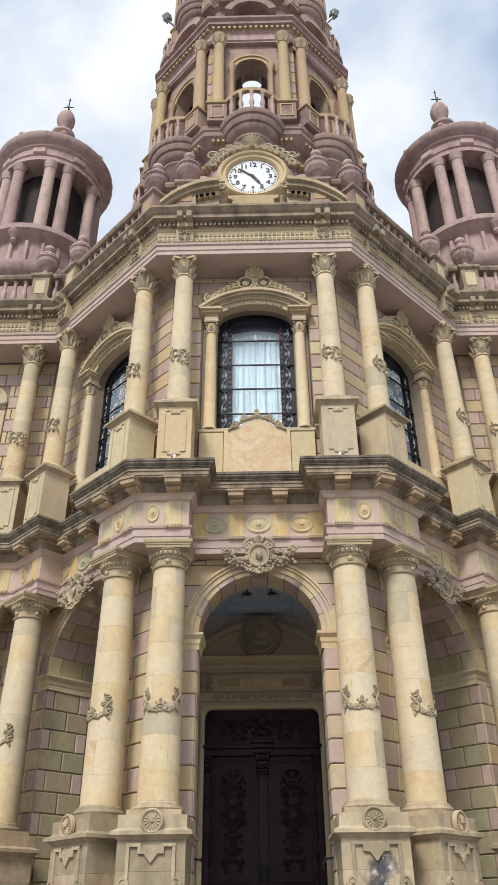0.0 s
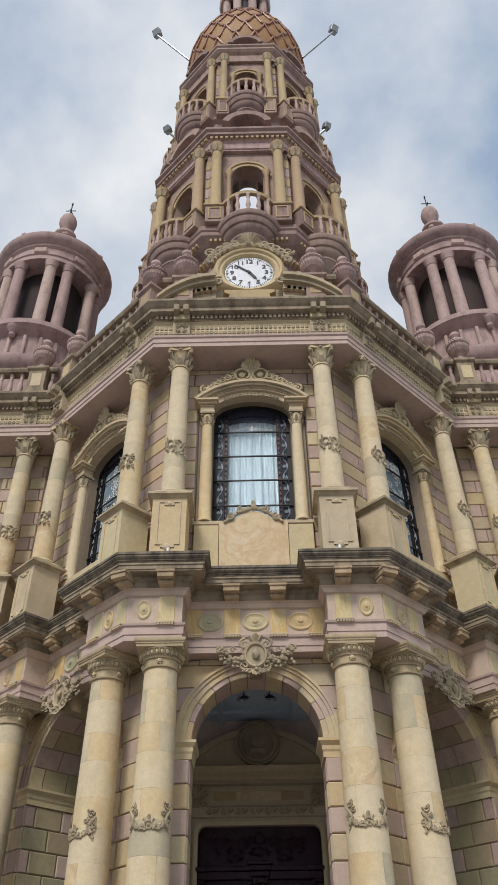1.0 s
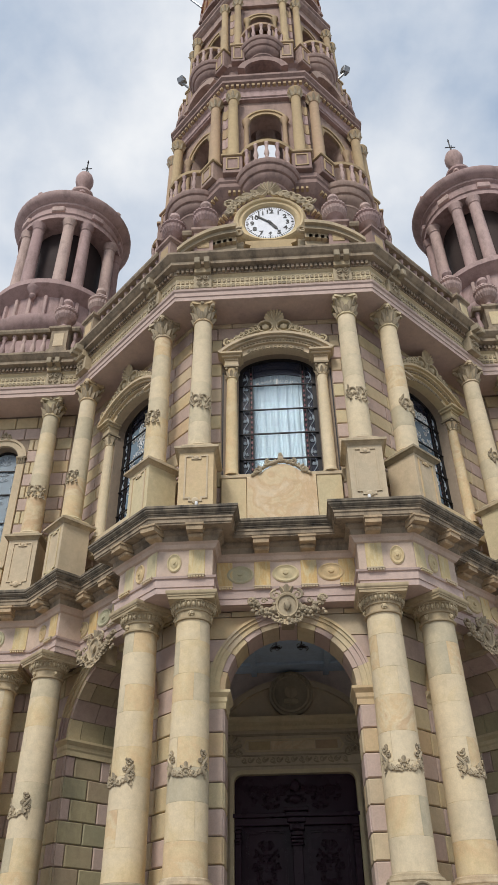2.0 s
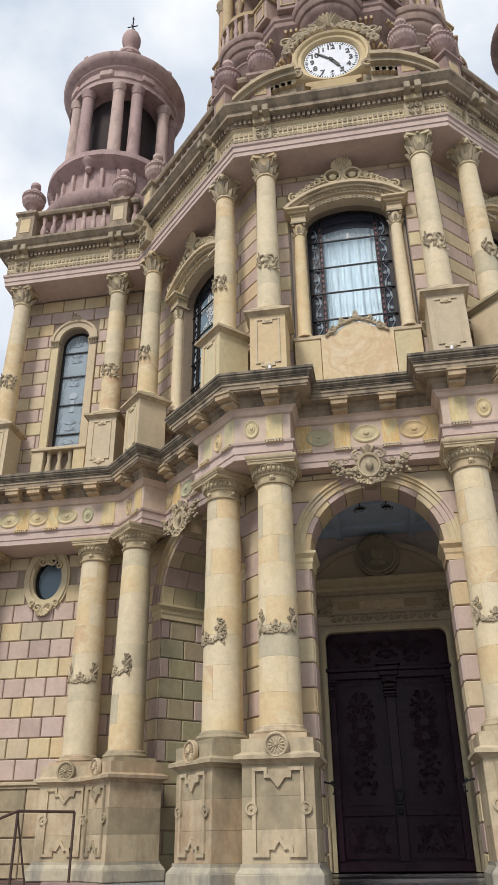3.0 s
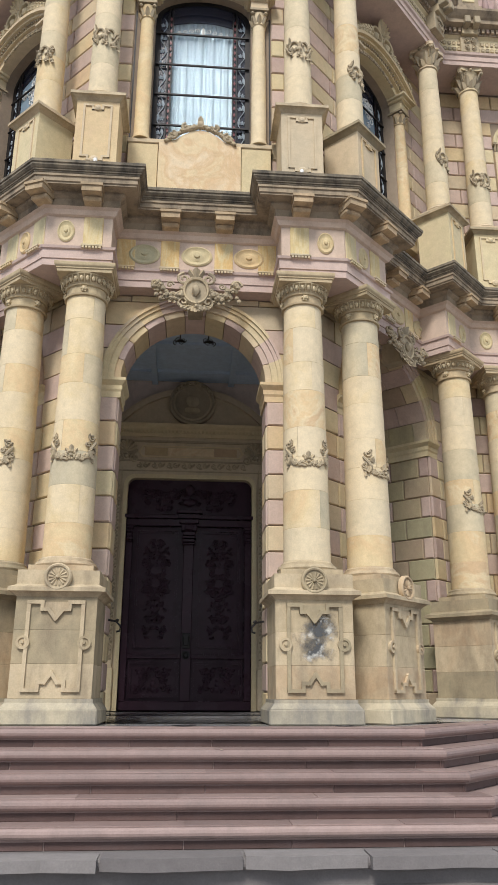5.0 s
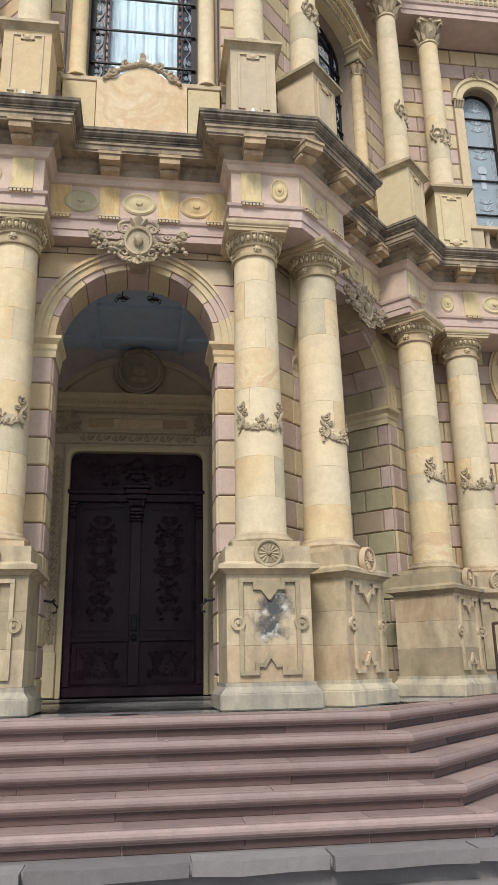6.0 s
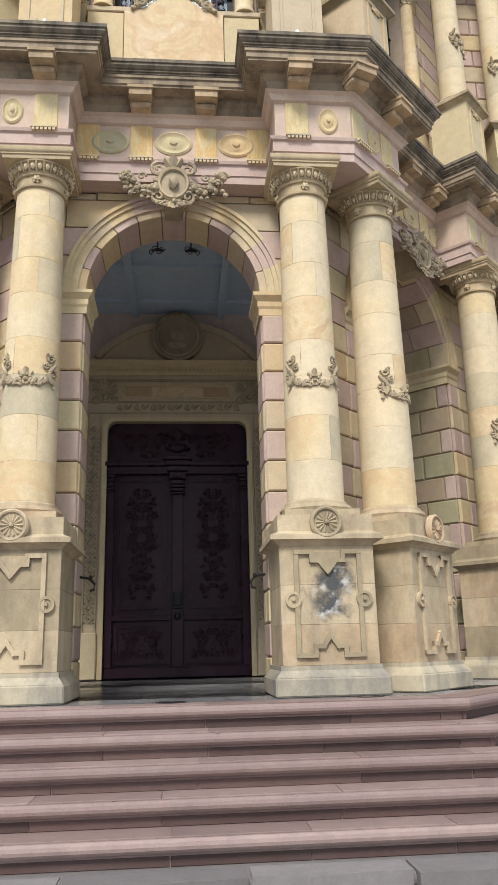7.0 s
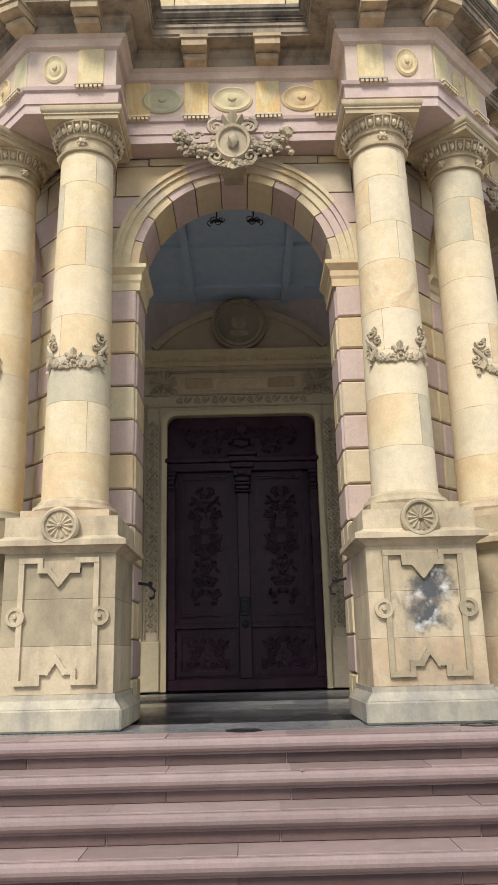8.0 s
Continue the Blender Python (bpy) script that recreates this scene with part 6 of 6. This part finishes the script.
b = bmesh.new()
for k in range(8):
    turn_m = pose(0, 0, 0, 0, 0, 45 * k)
    for q in range(17):
        x = -1.06 + 0.1325 * q
        box(b, x - 0.035, x + 0.035, -2.86, -2.6, 17.88, 17.98, 0, turn_m)
        box(b, x - 0.03, x + 0.03, -3.16, -3.0, 18.40, 18.50, 0, turn_m)
tagged(part("dentil_course", b, stone_tower_col, tower), kind="stuff")
for k in range(8):
    for z0, z1 in ((14.5, 15.7), (15.85, 17.1)):
        b = bmesh.new()
        strip(b, [(-0.42, z0), (0.42, z0), (0.42, z1), (-0.42, z1), (-0.42, z0)], -2.45, 0.07, 0.06)
        part("drum_panel", b, stone_turret, tower, loc=pose(0, 0, 0, 0, 0, 45 * k))


def tower_stage(A, z0, zc0, zc1, zt, half, col_r, pair, rail):
    """Eight arched faces at apothem A from z0 to zt, paired columns, entablature and balconies."""
    W = A * math.tan(radians(22.5))
    for k in range(8):
        fm = pose(A * math.sin(radians(45 * k)), -A * math.cos(radians(45 * k)), 0, 0, 0, 45 * k)
        b = bmesh.new()
        sp = zc1 - 0.75 - half
        prism(b, [(-W - 0.1, z0), (-half, z0)] + arc_pts(0, sp, half, 180, 0, 12) + [(half, z0), (W + 0.1, z0), (W + 0.1, zt), (-W - 0.1, zt)], 0.0, 0.45)
        part("arched_wall", b, stone_tower, tower, loc=fm)
        b = bmesh.new()
        for r0, r1, y in ((half, half + 0.12, -0.05), (half + 0.12, half + 0.19, -0.09)):
            prism(b, arc_pts(0, sp, r0, 0, 180, 12) + arc_pts(0, sp, r1, 180, 0, 12), y, 0.05)
        part("archivolt", b, stone_tower_col, tower, loc=fm)
        for s in (-1, 1):
            b = bmesh.new()
            lathe(b, [(0.11, z0 + 0.3), (0.11, z0 + 0.4), (0.085, z0 + 0.45), (0.075, sp - 0.25), (0.09, sp - 0.22), (0.09, sp - 0.18), (0.14, sp - 0.02), (0.14, sp)], 12, s * (half + 0.10), -0.10)
            part("colonnette", b, stone_tower_col, tower, smooth=True, loc=fm)
        # two columns at the corner to the next face
        for s in (-1, 1):
            x = W - pair
            b = bmesh.new()
            h = zc1 - zc0
            lathe(b, [(col_r * 1.35, zc0), (col_r * 1.35, zc0 + 0.08), (col_r * 1.1, zc0 + 0.14), (col_r, zc0 + 0.2), (col_r * 0.86, zc1 - 0.42), (col_r, zc1 - 0.40), (col_r * 0.88, zc1 - 0.37), (col_r * 1.0, zc1 - 0.2), (col_r * 1.35, zc1 - 0.06), (col_r * 1.4, zc1)], 18, s * x, -0.26)
            tcol = part("tower_column", b, stone_tower_col, tower, smooth=True, loc=fm)
            b = bmesh.new()
            for q in range(8):
                an = 2 * math.pi * q / 8
                c, sn = math.cos(an), math.sin(an)
                leaf(b, (s * x + col_r * 0.9 * c, -0.26 + col_r * 0.9 * sn, zc1 - 0.36), (s * x + col_r * 0.95 * c, -0.26 + col_r * 0.95 * sn, zc1 - 0.08), col_r * 0.7, (c, sn, 0), 0.7)
            part("capital_leaf", b, stone_carved, tcol)
            b = bmesh.new()
            box(b, s * x - col_r * 1.6, s * x + col_r * 1.6, -0.26 - col_r * 1.6, 0.05, z0, zc0, 0.015)
            pl = part("column_plinth", b, stone_tower, tower, loc=fm)
            b = bmesh.new()
            e = col_r * 1.6
            box(b, s * x - e - 0.05, s * x + e + 0.05, -0.31 - e, 0.05, zc0 - 0.10, zc0 - 0.004, 0.02)
            strip(b, [(s * x - e * 0.6, z0 + 0.15), (s * x + e * 0.6, z0 + 0.15), (s * x + e * 0.6, zc0 - 0.2), (s * x - e * 0.6, zc0 - 0.2), (s * x - e * 0.6, z0 + 0.15)], -0.26 - e, 0.04, 0.025)
            part("plinth_moulding", b, stone_tower_col, pl)
            for q in range(6):
                b = bmesh.new()
                hh = (zc1 - zc0 - 0.5) / 6
                box(b, s * (W - 0.02) - 0.14, s * (W - 0.02) + 0.14, -0.06, 0.05, zc0 + hh * q + 0.01, zc0 + hh * (q + 1) - 0.01, 0.02)
                part("quoin", b, stone_tower_col if q % 2 else stone_turret, tower, loc=fm)
        # balcony
        b = bmesh.new()
        rb = half + 0.42
        lathe(b, [(rb * 0.10, rail - 1.45), (rb * 0.30, rail - 1.38), (rb * 0.36, rail - 1.22), (rb * 0.32, rail - 1.15), (rb * 0.55, rail - 0.95), (rb * 0.62, rail - 0.78), (rb * 0.66, rail - 0.75), (rb * 0.66, rail - 0.67), (rb * 0.74, rail - 0.62), (rb * 0.84, rail - 0.50), (rb * 0.84, rail - 0.44), (rb * 0.90, rail - 0.42), (rb * 0.97, rail - 0.30), (rb * 0.97, rail - 0.25), (rb * 1.02, rail - 0.23), (rb * 1.06, rail - 0.16), (rb * 1.06, rail - 0.09), (rb * 1.0, rail - 0.06), (rb * 1.0, rail)], 28, 0, -0.05)
        part("balcony", b, stone_tower, tower, smooth=True, loc=fm)
        b = bmesh.new()
        lathe(b, [(rb * 0.86, rail + 0.78), (rb * 0.98, rail + 0.78), (rb * 1.0, rail + 0.88), (rb * 0.86, rail + 0.88), (rb * 0.86, rail + 0.78)], 24, 0, -0.05, 180, 360)
        part("balcony_rail", b, stone_tower_col, tower, loc=fm)
        for q in range(9):
            an = radians(186 + 21 * q)
            share("baluster", BAL, fm @ pose(rb * 0.92 * math.cos(an), -0.05 + rb * 0.92 * math.sin(an), rail) @ Matrix.Diagonal((1.0, 1.0, 1.09, 1)), tower)


tower_stage(2.85, 19.0, 19.85, 23.42, 24.6, 0.48, 0.17, 0.22, 18.98)
oct_moulding("stage_entablature", [(2.5, 23.42), (2.98, 23.42), (2.98, 23.47), (3.02, 23.5), (2.94, 23.55), (2.94, 23.95), (3.0, 24.02), (2.5, 24.02)], stone_turret)
oct_moulding("stage_cornice", [(2.5, 24.02), (3.0, 24.02), (3.02, 24.14), (3.14, 24.2), (3.14, 24.32), (3.22, 24.4), (3.22, 24.5), (2.8, 24.65), (2.4, 24.8)], stone_tower)
b = bmesh.new()
for k in range(8):
    for q in range(15):
        box(b, -0.045, 0.045, -3.10, -2.95, 24.04, 24.14, 0, pose(0, 0, 0, 0, 0, 45 * k) @ Matrix.Translation((-1.16 + 0.166 * q, 0, 0)))
tagged(part("dentil_course", b, stone_tower_col, tower), kind="stuff")
oct_moulding("attic", [(2.75, 24.6), (2.75, 25.2), (2.6, 25.3), (2.6, 25.9), (2.72, 26.0), (2.72, 26.15), (2.2, 26.2)], stone_tower)
tower_stage(2.42, 26.0, 27.1, 30.75, 31.9, 0.40, 0.14, 0.18, 26.9)
oct_moulding("stage_entablature", [(2.1, 30.75), (2.54, 30.75), (2.54, 30.95), (2.50, 31.0), (2.50, 31.35), (2.60, 31.42), (2.68, 31.52), (2.68, 31.64), (2.74, 31.7), (2.74, 31.8), (2.2, 32.3), (2.12, 32.5)], stone_tower)
for k in range(8):
    fm = pose(2.6 * math.sin(radians(45 * k)), -2.6 * math.cos(radians(45 * k)), 0, 0, 0, 45 * k)
    b = bmesh.new()
    prism(b, arc_pts(0, 31.75, 0.7, 10, 170, 12) + arc_pts(0, 31.75, 0.52, 170, 10, 12), -0.2, 0.1)
    part("hood_moulding", b, stone_tower, tower, loc=fm)
    fm = pose(2.75 * math.sin(radians(45 * k)), -2.75 * math.cos(radians(45 * k)), 0, 0, 0, 45 * k)
    b = bmesh.new()
    prism(b, arc_pts(0, 24.95, 0.85, 15, 165, 12) + arc_pts(0, 24.95, 0.62, 165, 15, 12), -0.35, 0.1)
    part("hood_moulding", b, stone_tower, tower, loc=fm)
# dome of tile scales with red ribs
DOME = [(2.20, 32.2), (2.46, 33.0), (2.58, 33.9), (2.56, 34.9), (2.40, 35.9), (2.10, 36.9), (1.68, 37.8), (1.15, 38.5)]
ring_moulding("dome", DOME, dome_tile, 48, tower, "ochre glazed tile dome")


def dome_at(s):
    f = s * (len(DOME) - 1)
    i = min(int(f), len(DOME) - 2)
    return DOME[i][0] + (DOME[i + 1][0] - DOME[i][0]) * (f - i), DOME[i][1] + (DOME[i + 1][1] - DOME[i][1]) * (f - i)


b = bmesh.new()
for row in range(9):
    r, z = dome_at(row / 9)
    r2, z2 = dome_at((row + 1) / 9)
    for k in range(20):
        a0 = 18 * (k + 0.5 * (row % 2))
        pts = []
        for q in range(7):
            u = q / 6
            a = radians(a0 + 18 * u)
            sag = math.sin(math.pi * u)
            rr, zz = r + (r2 - r) * (1 - sag) * 1.0, z + (z2 - z) * (1 - sag)
            pts.append(((rr + 0.03) * math.cos(a), (rr + 0.03) * math.sin(a), zz))
        tube(b, pts, 0.05, 5)
tagged(part("scale_rib", b, dome_red, tower, "red scale-shaped tile ribs"), kind="stuff")
ring_moulding("lantern_base", [(1.15, 38.2), (1.3, 38.4), (1.3, 38.65), (1.15, 38.7), (1.15, 39.0)], stone_turret)
for k in range(8):
    a = radians(45 * k + 22.5)
    b = bmesh.new()
    lathe(b, [(0.2, 39.0), (0.2, 42.2)], 12, 0.95 * math.cos(a), 0.95 * math.sin(a))
    part("lantern_column", b, stone_turret, tower, smooth=True)
ring_moulding("lantern_roof", [(1.25, 42.1), (1.3, 42.4), (1.05, 43.1), (0.5, 43.7), (0.1, 44.3)], stone_turret)
b = bmesh.new()
lathe(b, [(0.7, 39.0), (0.7, 42.2)], 16)
# dark cylinder stands for the shade within the lantern
part("lantern_core", b, dark_room, tower)

# floodlights on brackets
for s in (1, -1):
    for (x0, z0, x1, z1, y, hz) in ((2.45, 34.3, 3.95, 36.4, 15.3, 0.18), (2.55, 27.6, 3.0, 27.95, 15.3, 0.13)):
        fl = thing("floodlight", "grey floodlight on a thin bracket fixed to the tower", "floodlight", pose(0, 0, 0), "tower floodlights")
        b = bmesh.new()
        tube(b, [(s * x0, y, z0), (s * (x0 + x1) / 2, y - 0.1, (z0 + z1) / 2), (s * x1, y - 0.2, z1)], 0.045, 6)
        part("bracket", b, grey_metal, fl)
        b = bmesh.new()
        box(b, -hz, hz, -0.14, 0.14, -hz, hz, 0.03, pose(s * x1, y - 0.2, z1 + hz, 30, 0, s * 30))
        part("lamp_head", b, grey_metal, fl)

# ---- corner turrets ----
# near-black colour for the shade inside the open belfry
belfry_dark = material("dark_belfry_inside", [(0.0, (0.045, 0.032, 0.032)), (1.0, (0.075, 0.055, 0.05))], dirt=0.3)
for s in (1, -1):
    t = thing("corner_turret", "round rose-stone belfry turret with paired columns and a low dome", "turret", pose(s * 6.5, 16.5, 0), "corner turrets")
    ring_moulding("turret_drum", [(1.75, 13.2), (1.75, 13.6), (1.62, 13.8), (1.62, 15.0), (1.85, 15.15), (1.98, 15.35), (1.98, 15.5), (1.78, 15.62), (1.6, 15.7), (1.6, 16.55), (1.75, 16.65), (1.92, 16.78), (1.92, 16.95), (1.55, 17.05)], stone_turret, 40, t)
    for k in range(6):
        a = 60 * k + (5 if s > 0 else -5)
        b = bmesh.new()
        lathe(b, [(0.02, 16.36), (0.07, 16.39), (0.10, 16.45), (0.08, 16.52), (0.11, 16.56), (0.17, 16.66), (0.20, 16.7), (0.20, 16.96), (0.14, 16.98)], 14, 1.72 * math.sin(radians(a)), -1.72 * math.cos(radians(a)))
        part("pendant", b, stone_turret, t, smooth=True)
        for q in (-1, 1):
            an = radians(a + 30 + q * 10.5) if s > 0 else radians(a - 30 + q * 10.5)
            b = bmesh.new()
            lathe(b, [(0.225, 17.0), (0.225, 17.1), (0.20, 17.16), (0.185, 17.25), (0.165, 19.75), (0.19, 19.78), (0.168, 19.81), (0.185, 19.92), (0.225, 20.0), (0.225, 20.06)], 16, 1.45 * math.sin(an), -1.45 * math.cos(an))
            part("turret_column", b, stone_turret, t, smooth=True)
    for k in range(24):
        b = bmesh.new()
        box(b, -0.05, 0.05, -1.70, -1.55, 15.70, 16.52, 0.02, pose(0, 0, 0, 0, 0, 15 * k + 7.5))
        part("drum_rib", b, stone_turret, t)
    # core added between the columns to stand for the dark interior
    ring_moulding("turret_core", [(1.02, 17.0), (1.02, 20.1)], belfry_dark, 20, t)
    ring_moulding("turret_cornice", [(0.6, 20.04), (1.62, 20.05), (1.62, 20.22), (1.66, 20.25), (1.58, 20.3), (1.58, 20.62), (1.66, 20.68), (1.66, 20.76), (1.80, 20.84), (1.88, 20.96), (1.88, 21.08), (1.74, 21.14), (1.74, 21.24)], stone_turret, 40, t)
    ring_moulding("turret_dome", [(1.74, 21.2), (1.62, 21.42), (1.35, 21.75), (1.0, 22.05), (0.6, 22.3), (0.34, 22.42), (0.30, 22.6), (0.30, 23.2), (0.40, 23.3), (0.40, 23.4), (0.2, 23.5)], stone_turret, 40, t)
    for k in range(8):
        b = bmesh.new()
        a = radians(45 * k + 22)
        blob(b, (1.72 * math.sin(a), -1.72 * math.cos(a), 21.28), 0.11, (1, 1, 0.9))
        part("roof_knob", b, stone_turret, t, smooth=True)
        b = bmesh.new()
        a = radians(45 * k)
        box(b, -0.2, 0.2, -1.66, -1.5, 20.34, 20.58, 0.03, pose(0, 0, 0, 0, 0, 45 * k))
        part("frieze_panel", b, stone_turret, t)
    b = bmesh.new()
    lathe(b, [(0.2, 23.45), (0.13, 23.6), (0.15, 23.75), (0.25, 23.9), (0.31, 24.15), (0.31, 24.3), (0.25, 24.5), (0.14, 24.62), (0.04, 24.68)], 20)
    part("finial", b, stone_turret, t, smooth=True)
    b = bmesh.new()
    tube(b, [(0, 0, 24.6), (0, 0, 25.5)], 0.022, 5)
    tube(b, [(-0.18, 0, 25.0), (0.18, 0, 25.0)], 0.018, 5)
    tube(b, [(0, -0.14, 24.9), (0.05, 0.14, 24.95)], 0.015, 5)
    blob(b, (0, 0, 25.4), 0.04)
    part("weather_vane", b, iron, t, "thin black iron vane")

# ---- small things ----
for s in (-1, 1):
    rl = thing("handrail", "thin rusty iron handrail at the end of the steps", "handrail", pose(0, 0, 0), "step handrails")
    for nm, p in (("top_bar", [(s * 4.95, 13.45, 0.95), (s * 5.55, 12.75, 0.95), (s * 6.6, 11.6, 0.35)]), ("post", [(s * 4.95, 13.45, 0.0), (s * 4.95, 13.45, 0.95)]), ("post", [(s * 5.55, 12.75, -0.3), (s * 5.55, 12.75, 0.95)]), ("brace", [(s * 5.55, 12.75, 0.9), (s * 5.40, 12.93, -0.02)]), ("post", [(s * 6.6, 11.6, -1.1), (s * 6.6, 11.6, 0.35)])):
        b = bmesh.new()
        tube(b, p, 0.021 if nm != "brace" else 0.014, 7)
        part(nm, b, rust_iron, rl)
# small white spotlights on the cornice
for x, y in ((-1.40, 11.08), (1.40, 11.08), (2.66, 11.62), (-2.66, 11.62)):
    sp = thing("cornice_spotlight", "small white spotlight standing on the cornice", "spotlight", pose(x, y, 7.03), "cornice spotlights")
    b = bmesh.new()
    lathe(b, [(0.04, 0), (0.04, 0.02), (0.015, 0.03), (0.015, 0.06)], 10)
    part("foot", b, white_paint, sp)
    b = bmesh.new()
    lathe(b, [(0.022, 0.045), (0.026, 0.06), (0.026, 0.12), (0.02, 0.13)], 12)
    part("lamp_head", b, white_paint, sp, smooth=True)
# dark round lamps let into the landing
for x in (0.0, 1.7):
    lp = thing("floor_lamp", "dark round lamp let into the top landing", "floor lamp", pose(x, 10.875, 0), "landing lamps")
    b = bmesh.new()
    lathe(b, [(0.135, 0.0), (0.135, 0.010), (0.125, 0.014), (0.10, 0.014), (0.098, 0.008)], 24)
    part("rim", b, iron, lp, smooth=True)
    b = bmesh.new()
    lathe(b, [(0.097, 0.0), (0.097, 0.009), (0.05, 0.0115)], 20)
    part("lens", b, glass_plum, lp, "dark glass lens", smooth=True)
# faded grey paint on one pedestal
g = thing("graffiti", "faded grey and white paint smear on the pedestal face", "graffiti", COL_POSES[0])
paint = bpy.data.materials.new("faded_spray_paint")
paint.use_nodes = True
pn, pl = paint.node_tree.nodes, paint.node_tree.links
pb, po = pn["Principled BSDF"], pn["Material Output"]
pb.inputs["Roughness"].default_value = 0.8
pc = pn.new("ShaderNodeTexCoord").outputs["Object"]
pz = pn.new("ShaderNodeTexNoise")
pz.inputs["Scale"].default_value, pz.inputs["Detail"].default_value, pz.inputs["Roughness"].default_value = 5.5, 6, 0.6
pl.new(pc, pz.inputs["Vector"])
pm = pn.new("ShaderNodeMapping")
pm.inputs["Location"].default_value, pm.inputs["Scale"].default_value = (-0.10, 0, -2.29), (2.5, 0.0, 2.4)
pl.new(pc, pm.inputs["Vector"])
pg = pn.new("ShaderNodeTexGradient")
pg.gradient_type = "SPHERICAL"
pl.new(pm.outputs["Vector"], pg.inputs["Vector"])
pa = pn.new("ShaderNodeMath")
pa.operation = "MULTIPLY_ADD"
pl.new(pg.outputs["Fac"], pa.inputs[0])
pa.inputs[1].default_value = 0.62
pl.new(pz.outputs["Fac"], pa.inputs[2])
pr = pn.new("ShaderNodeMapRange")
pr.inputs["From Min"].default_value, pr.inputs["From Max"].default_value, pr.inputs["To Max"].default_value = 0.72, 1.0, 0.92
pl.new(pa.outputs[0], pr.inputs["Value"])
pw = pn.new("ShaderNodeTexNoise")
pw.inputs["Scale"].default_value, pw.inputs["Detail"].default_value = 9, 4
pl.new(pc, pw.inputs["Vector"])
pk = pn.new("ShaderNodeValToRGB")
pk.color_ramp.elements[0].position, pk.color_ramp.elements[0].color = 0.50, (0.075, 0.08, 0.085, 1)
pk.color_ramp.elements[1].position, pk.color_ramp.elements[1].color = 0.66, (0.62, 0.62, 0.58, 1)
pl.new(pw.outputs["Fac"], pk.inputs["Fac"])
pl.new(pk.outputs["Color"], pb.inputs["Base Color"])
pt = pn.new("ShaderNodeBsdfTransparent")
px = pn.new("ShaderNodeMixShader")
pl.new(pr.outputs["Result"], px.inputs["Fac"])
pl.new(pt.outputs["BSDF"], px.inputs[1])
pl.new(pb.outputs["BSDF"], px.inputs[2])
pl.new(px.outputs["Shader"], po.inputs["Surface"])
b = bmesh.new()
b.faces.new([b.verts.new(v) for v in ((-0.27, -0.4535, 0.62), (0.27, -0.4535, 0.62), (0.27, -0.4535, 1.28), (-0.27, -0.4535, 1.28))])
part("smear", b, paint, g)

# ---- tread slabs and paving ----
rs = random.Random(9)
for k in range(5):
    (x0, y0), (x1, y1), _ = step_plan(k)
    top = -0.181 * k
    # front run and the two slanting runs, as separate riser stones between the joints
    runs = [((-x0, y0), (x0, y0)), ((x0, y0), (x1, y1)), ((-x1, y1), (-x0, y0))]
    for turn, (a, c) in enumerate(runs):
        a, c = Vector(a), Vector(c)
        ln = (c - a).length
        ang = math.degrees(math.atan2(c.y - a.y, c.x - a.x))
        mm = pose(a.x, a.y, 0, 0, 0, ang)
        x = 0.0
        while x < ln - 0.05:
            w = min(rs.uniform(0.75, 1.25), ln - x)
            # shaded tone on the riser, lit tone on the tread
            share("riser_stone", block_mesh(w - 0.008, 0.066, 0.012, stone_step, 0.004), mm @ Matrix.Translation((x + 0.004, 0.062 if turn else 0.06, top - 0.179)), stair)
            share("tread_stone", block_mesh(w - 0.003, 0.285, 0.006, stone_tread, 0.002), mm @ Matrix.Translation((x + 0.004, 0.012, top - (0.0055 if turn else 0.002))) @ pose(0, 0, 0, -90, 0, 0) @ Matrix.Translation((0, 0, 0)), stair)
            x += w
x = -5.2
while x < 5.2:
    w = rs.uniform(0.7, 1.5)
    f = [rs.uniform(-0.05, 0.05) for q in range(4)]
    y0 = 10.53 - 0.277 * 5
    bm = bmesh.new()
    slab(bm, [(x + 0.012, y0 + 0.2), (x + 0.012, y0 - 0.07 + f[0]), (x + w * 0.35, y0 - 0.07 + f[1]), (x + w * 0.7, y0 - 0.07 + f[2]), (x + w - 0.012, y0 - 0.07 + f[3]), (x + w - 0.012, y0 + 0.2)], -0.985, -0.893 + rs.uniform(-0.006, 0.006))
    part("bottom_slab", bm, stone_pave, stair, "chipped grey slab at the foot of the steps")
    x += w
bm = bmesh.new()
for k in range(70):
    j = rs.randrange(6)
    x = rs.uniform(-2.6, 2.6)
    y0 = 10.53 - 0.277 * j
    c = (x, y0 + rs.uniform(-0.012, 0.20), -0.181 * j + 0.003)
    blob(bm, c, rs.uniform(0.005, 0.012), (1.6, 1.0, 0.3))
tagged(part("chip", bm, stone_base, stair, "pale chips and spots on the treads"), kind="stuff")
fl = bpy.data.objects["floor"]
for j in range(9):
    for i in range(12):
        x, y = -3.3 + 0.55 * i + (0.27 if j % 2 else 0), 10.97 + 0.72 * j
        if abs(x) + 0.3 > y - 8.1:
            continue
        share("floor_slab", block_mesh(0.545, 0.715, 0.004, stone_floor, 0.003), pose(x, y, -0.004, -90, 0, 0), fl)
gr = bpy.data.objects["ground"]
for j in range(14):
    for i in range(12):
        x, y = -5.4 + 0.9 * i + (0.45 if j % 2 else 0), -1.0 + 0.7 * j
        if y > 8.6:
            continue
        share("paving_slab", block_mesh(0.89, 0.69, 0.02, stone_pave, 0.006), pose(x, y, -1.12, -90, 0, 0), gr)
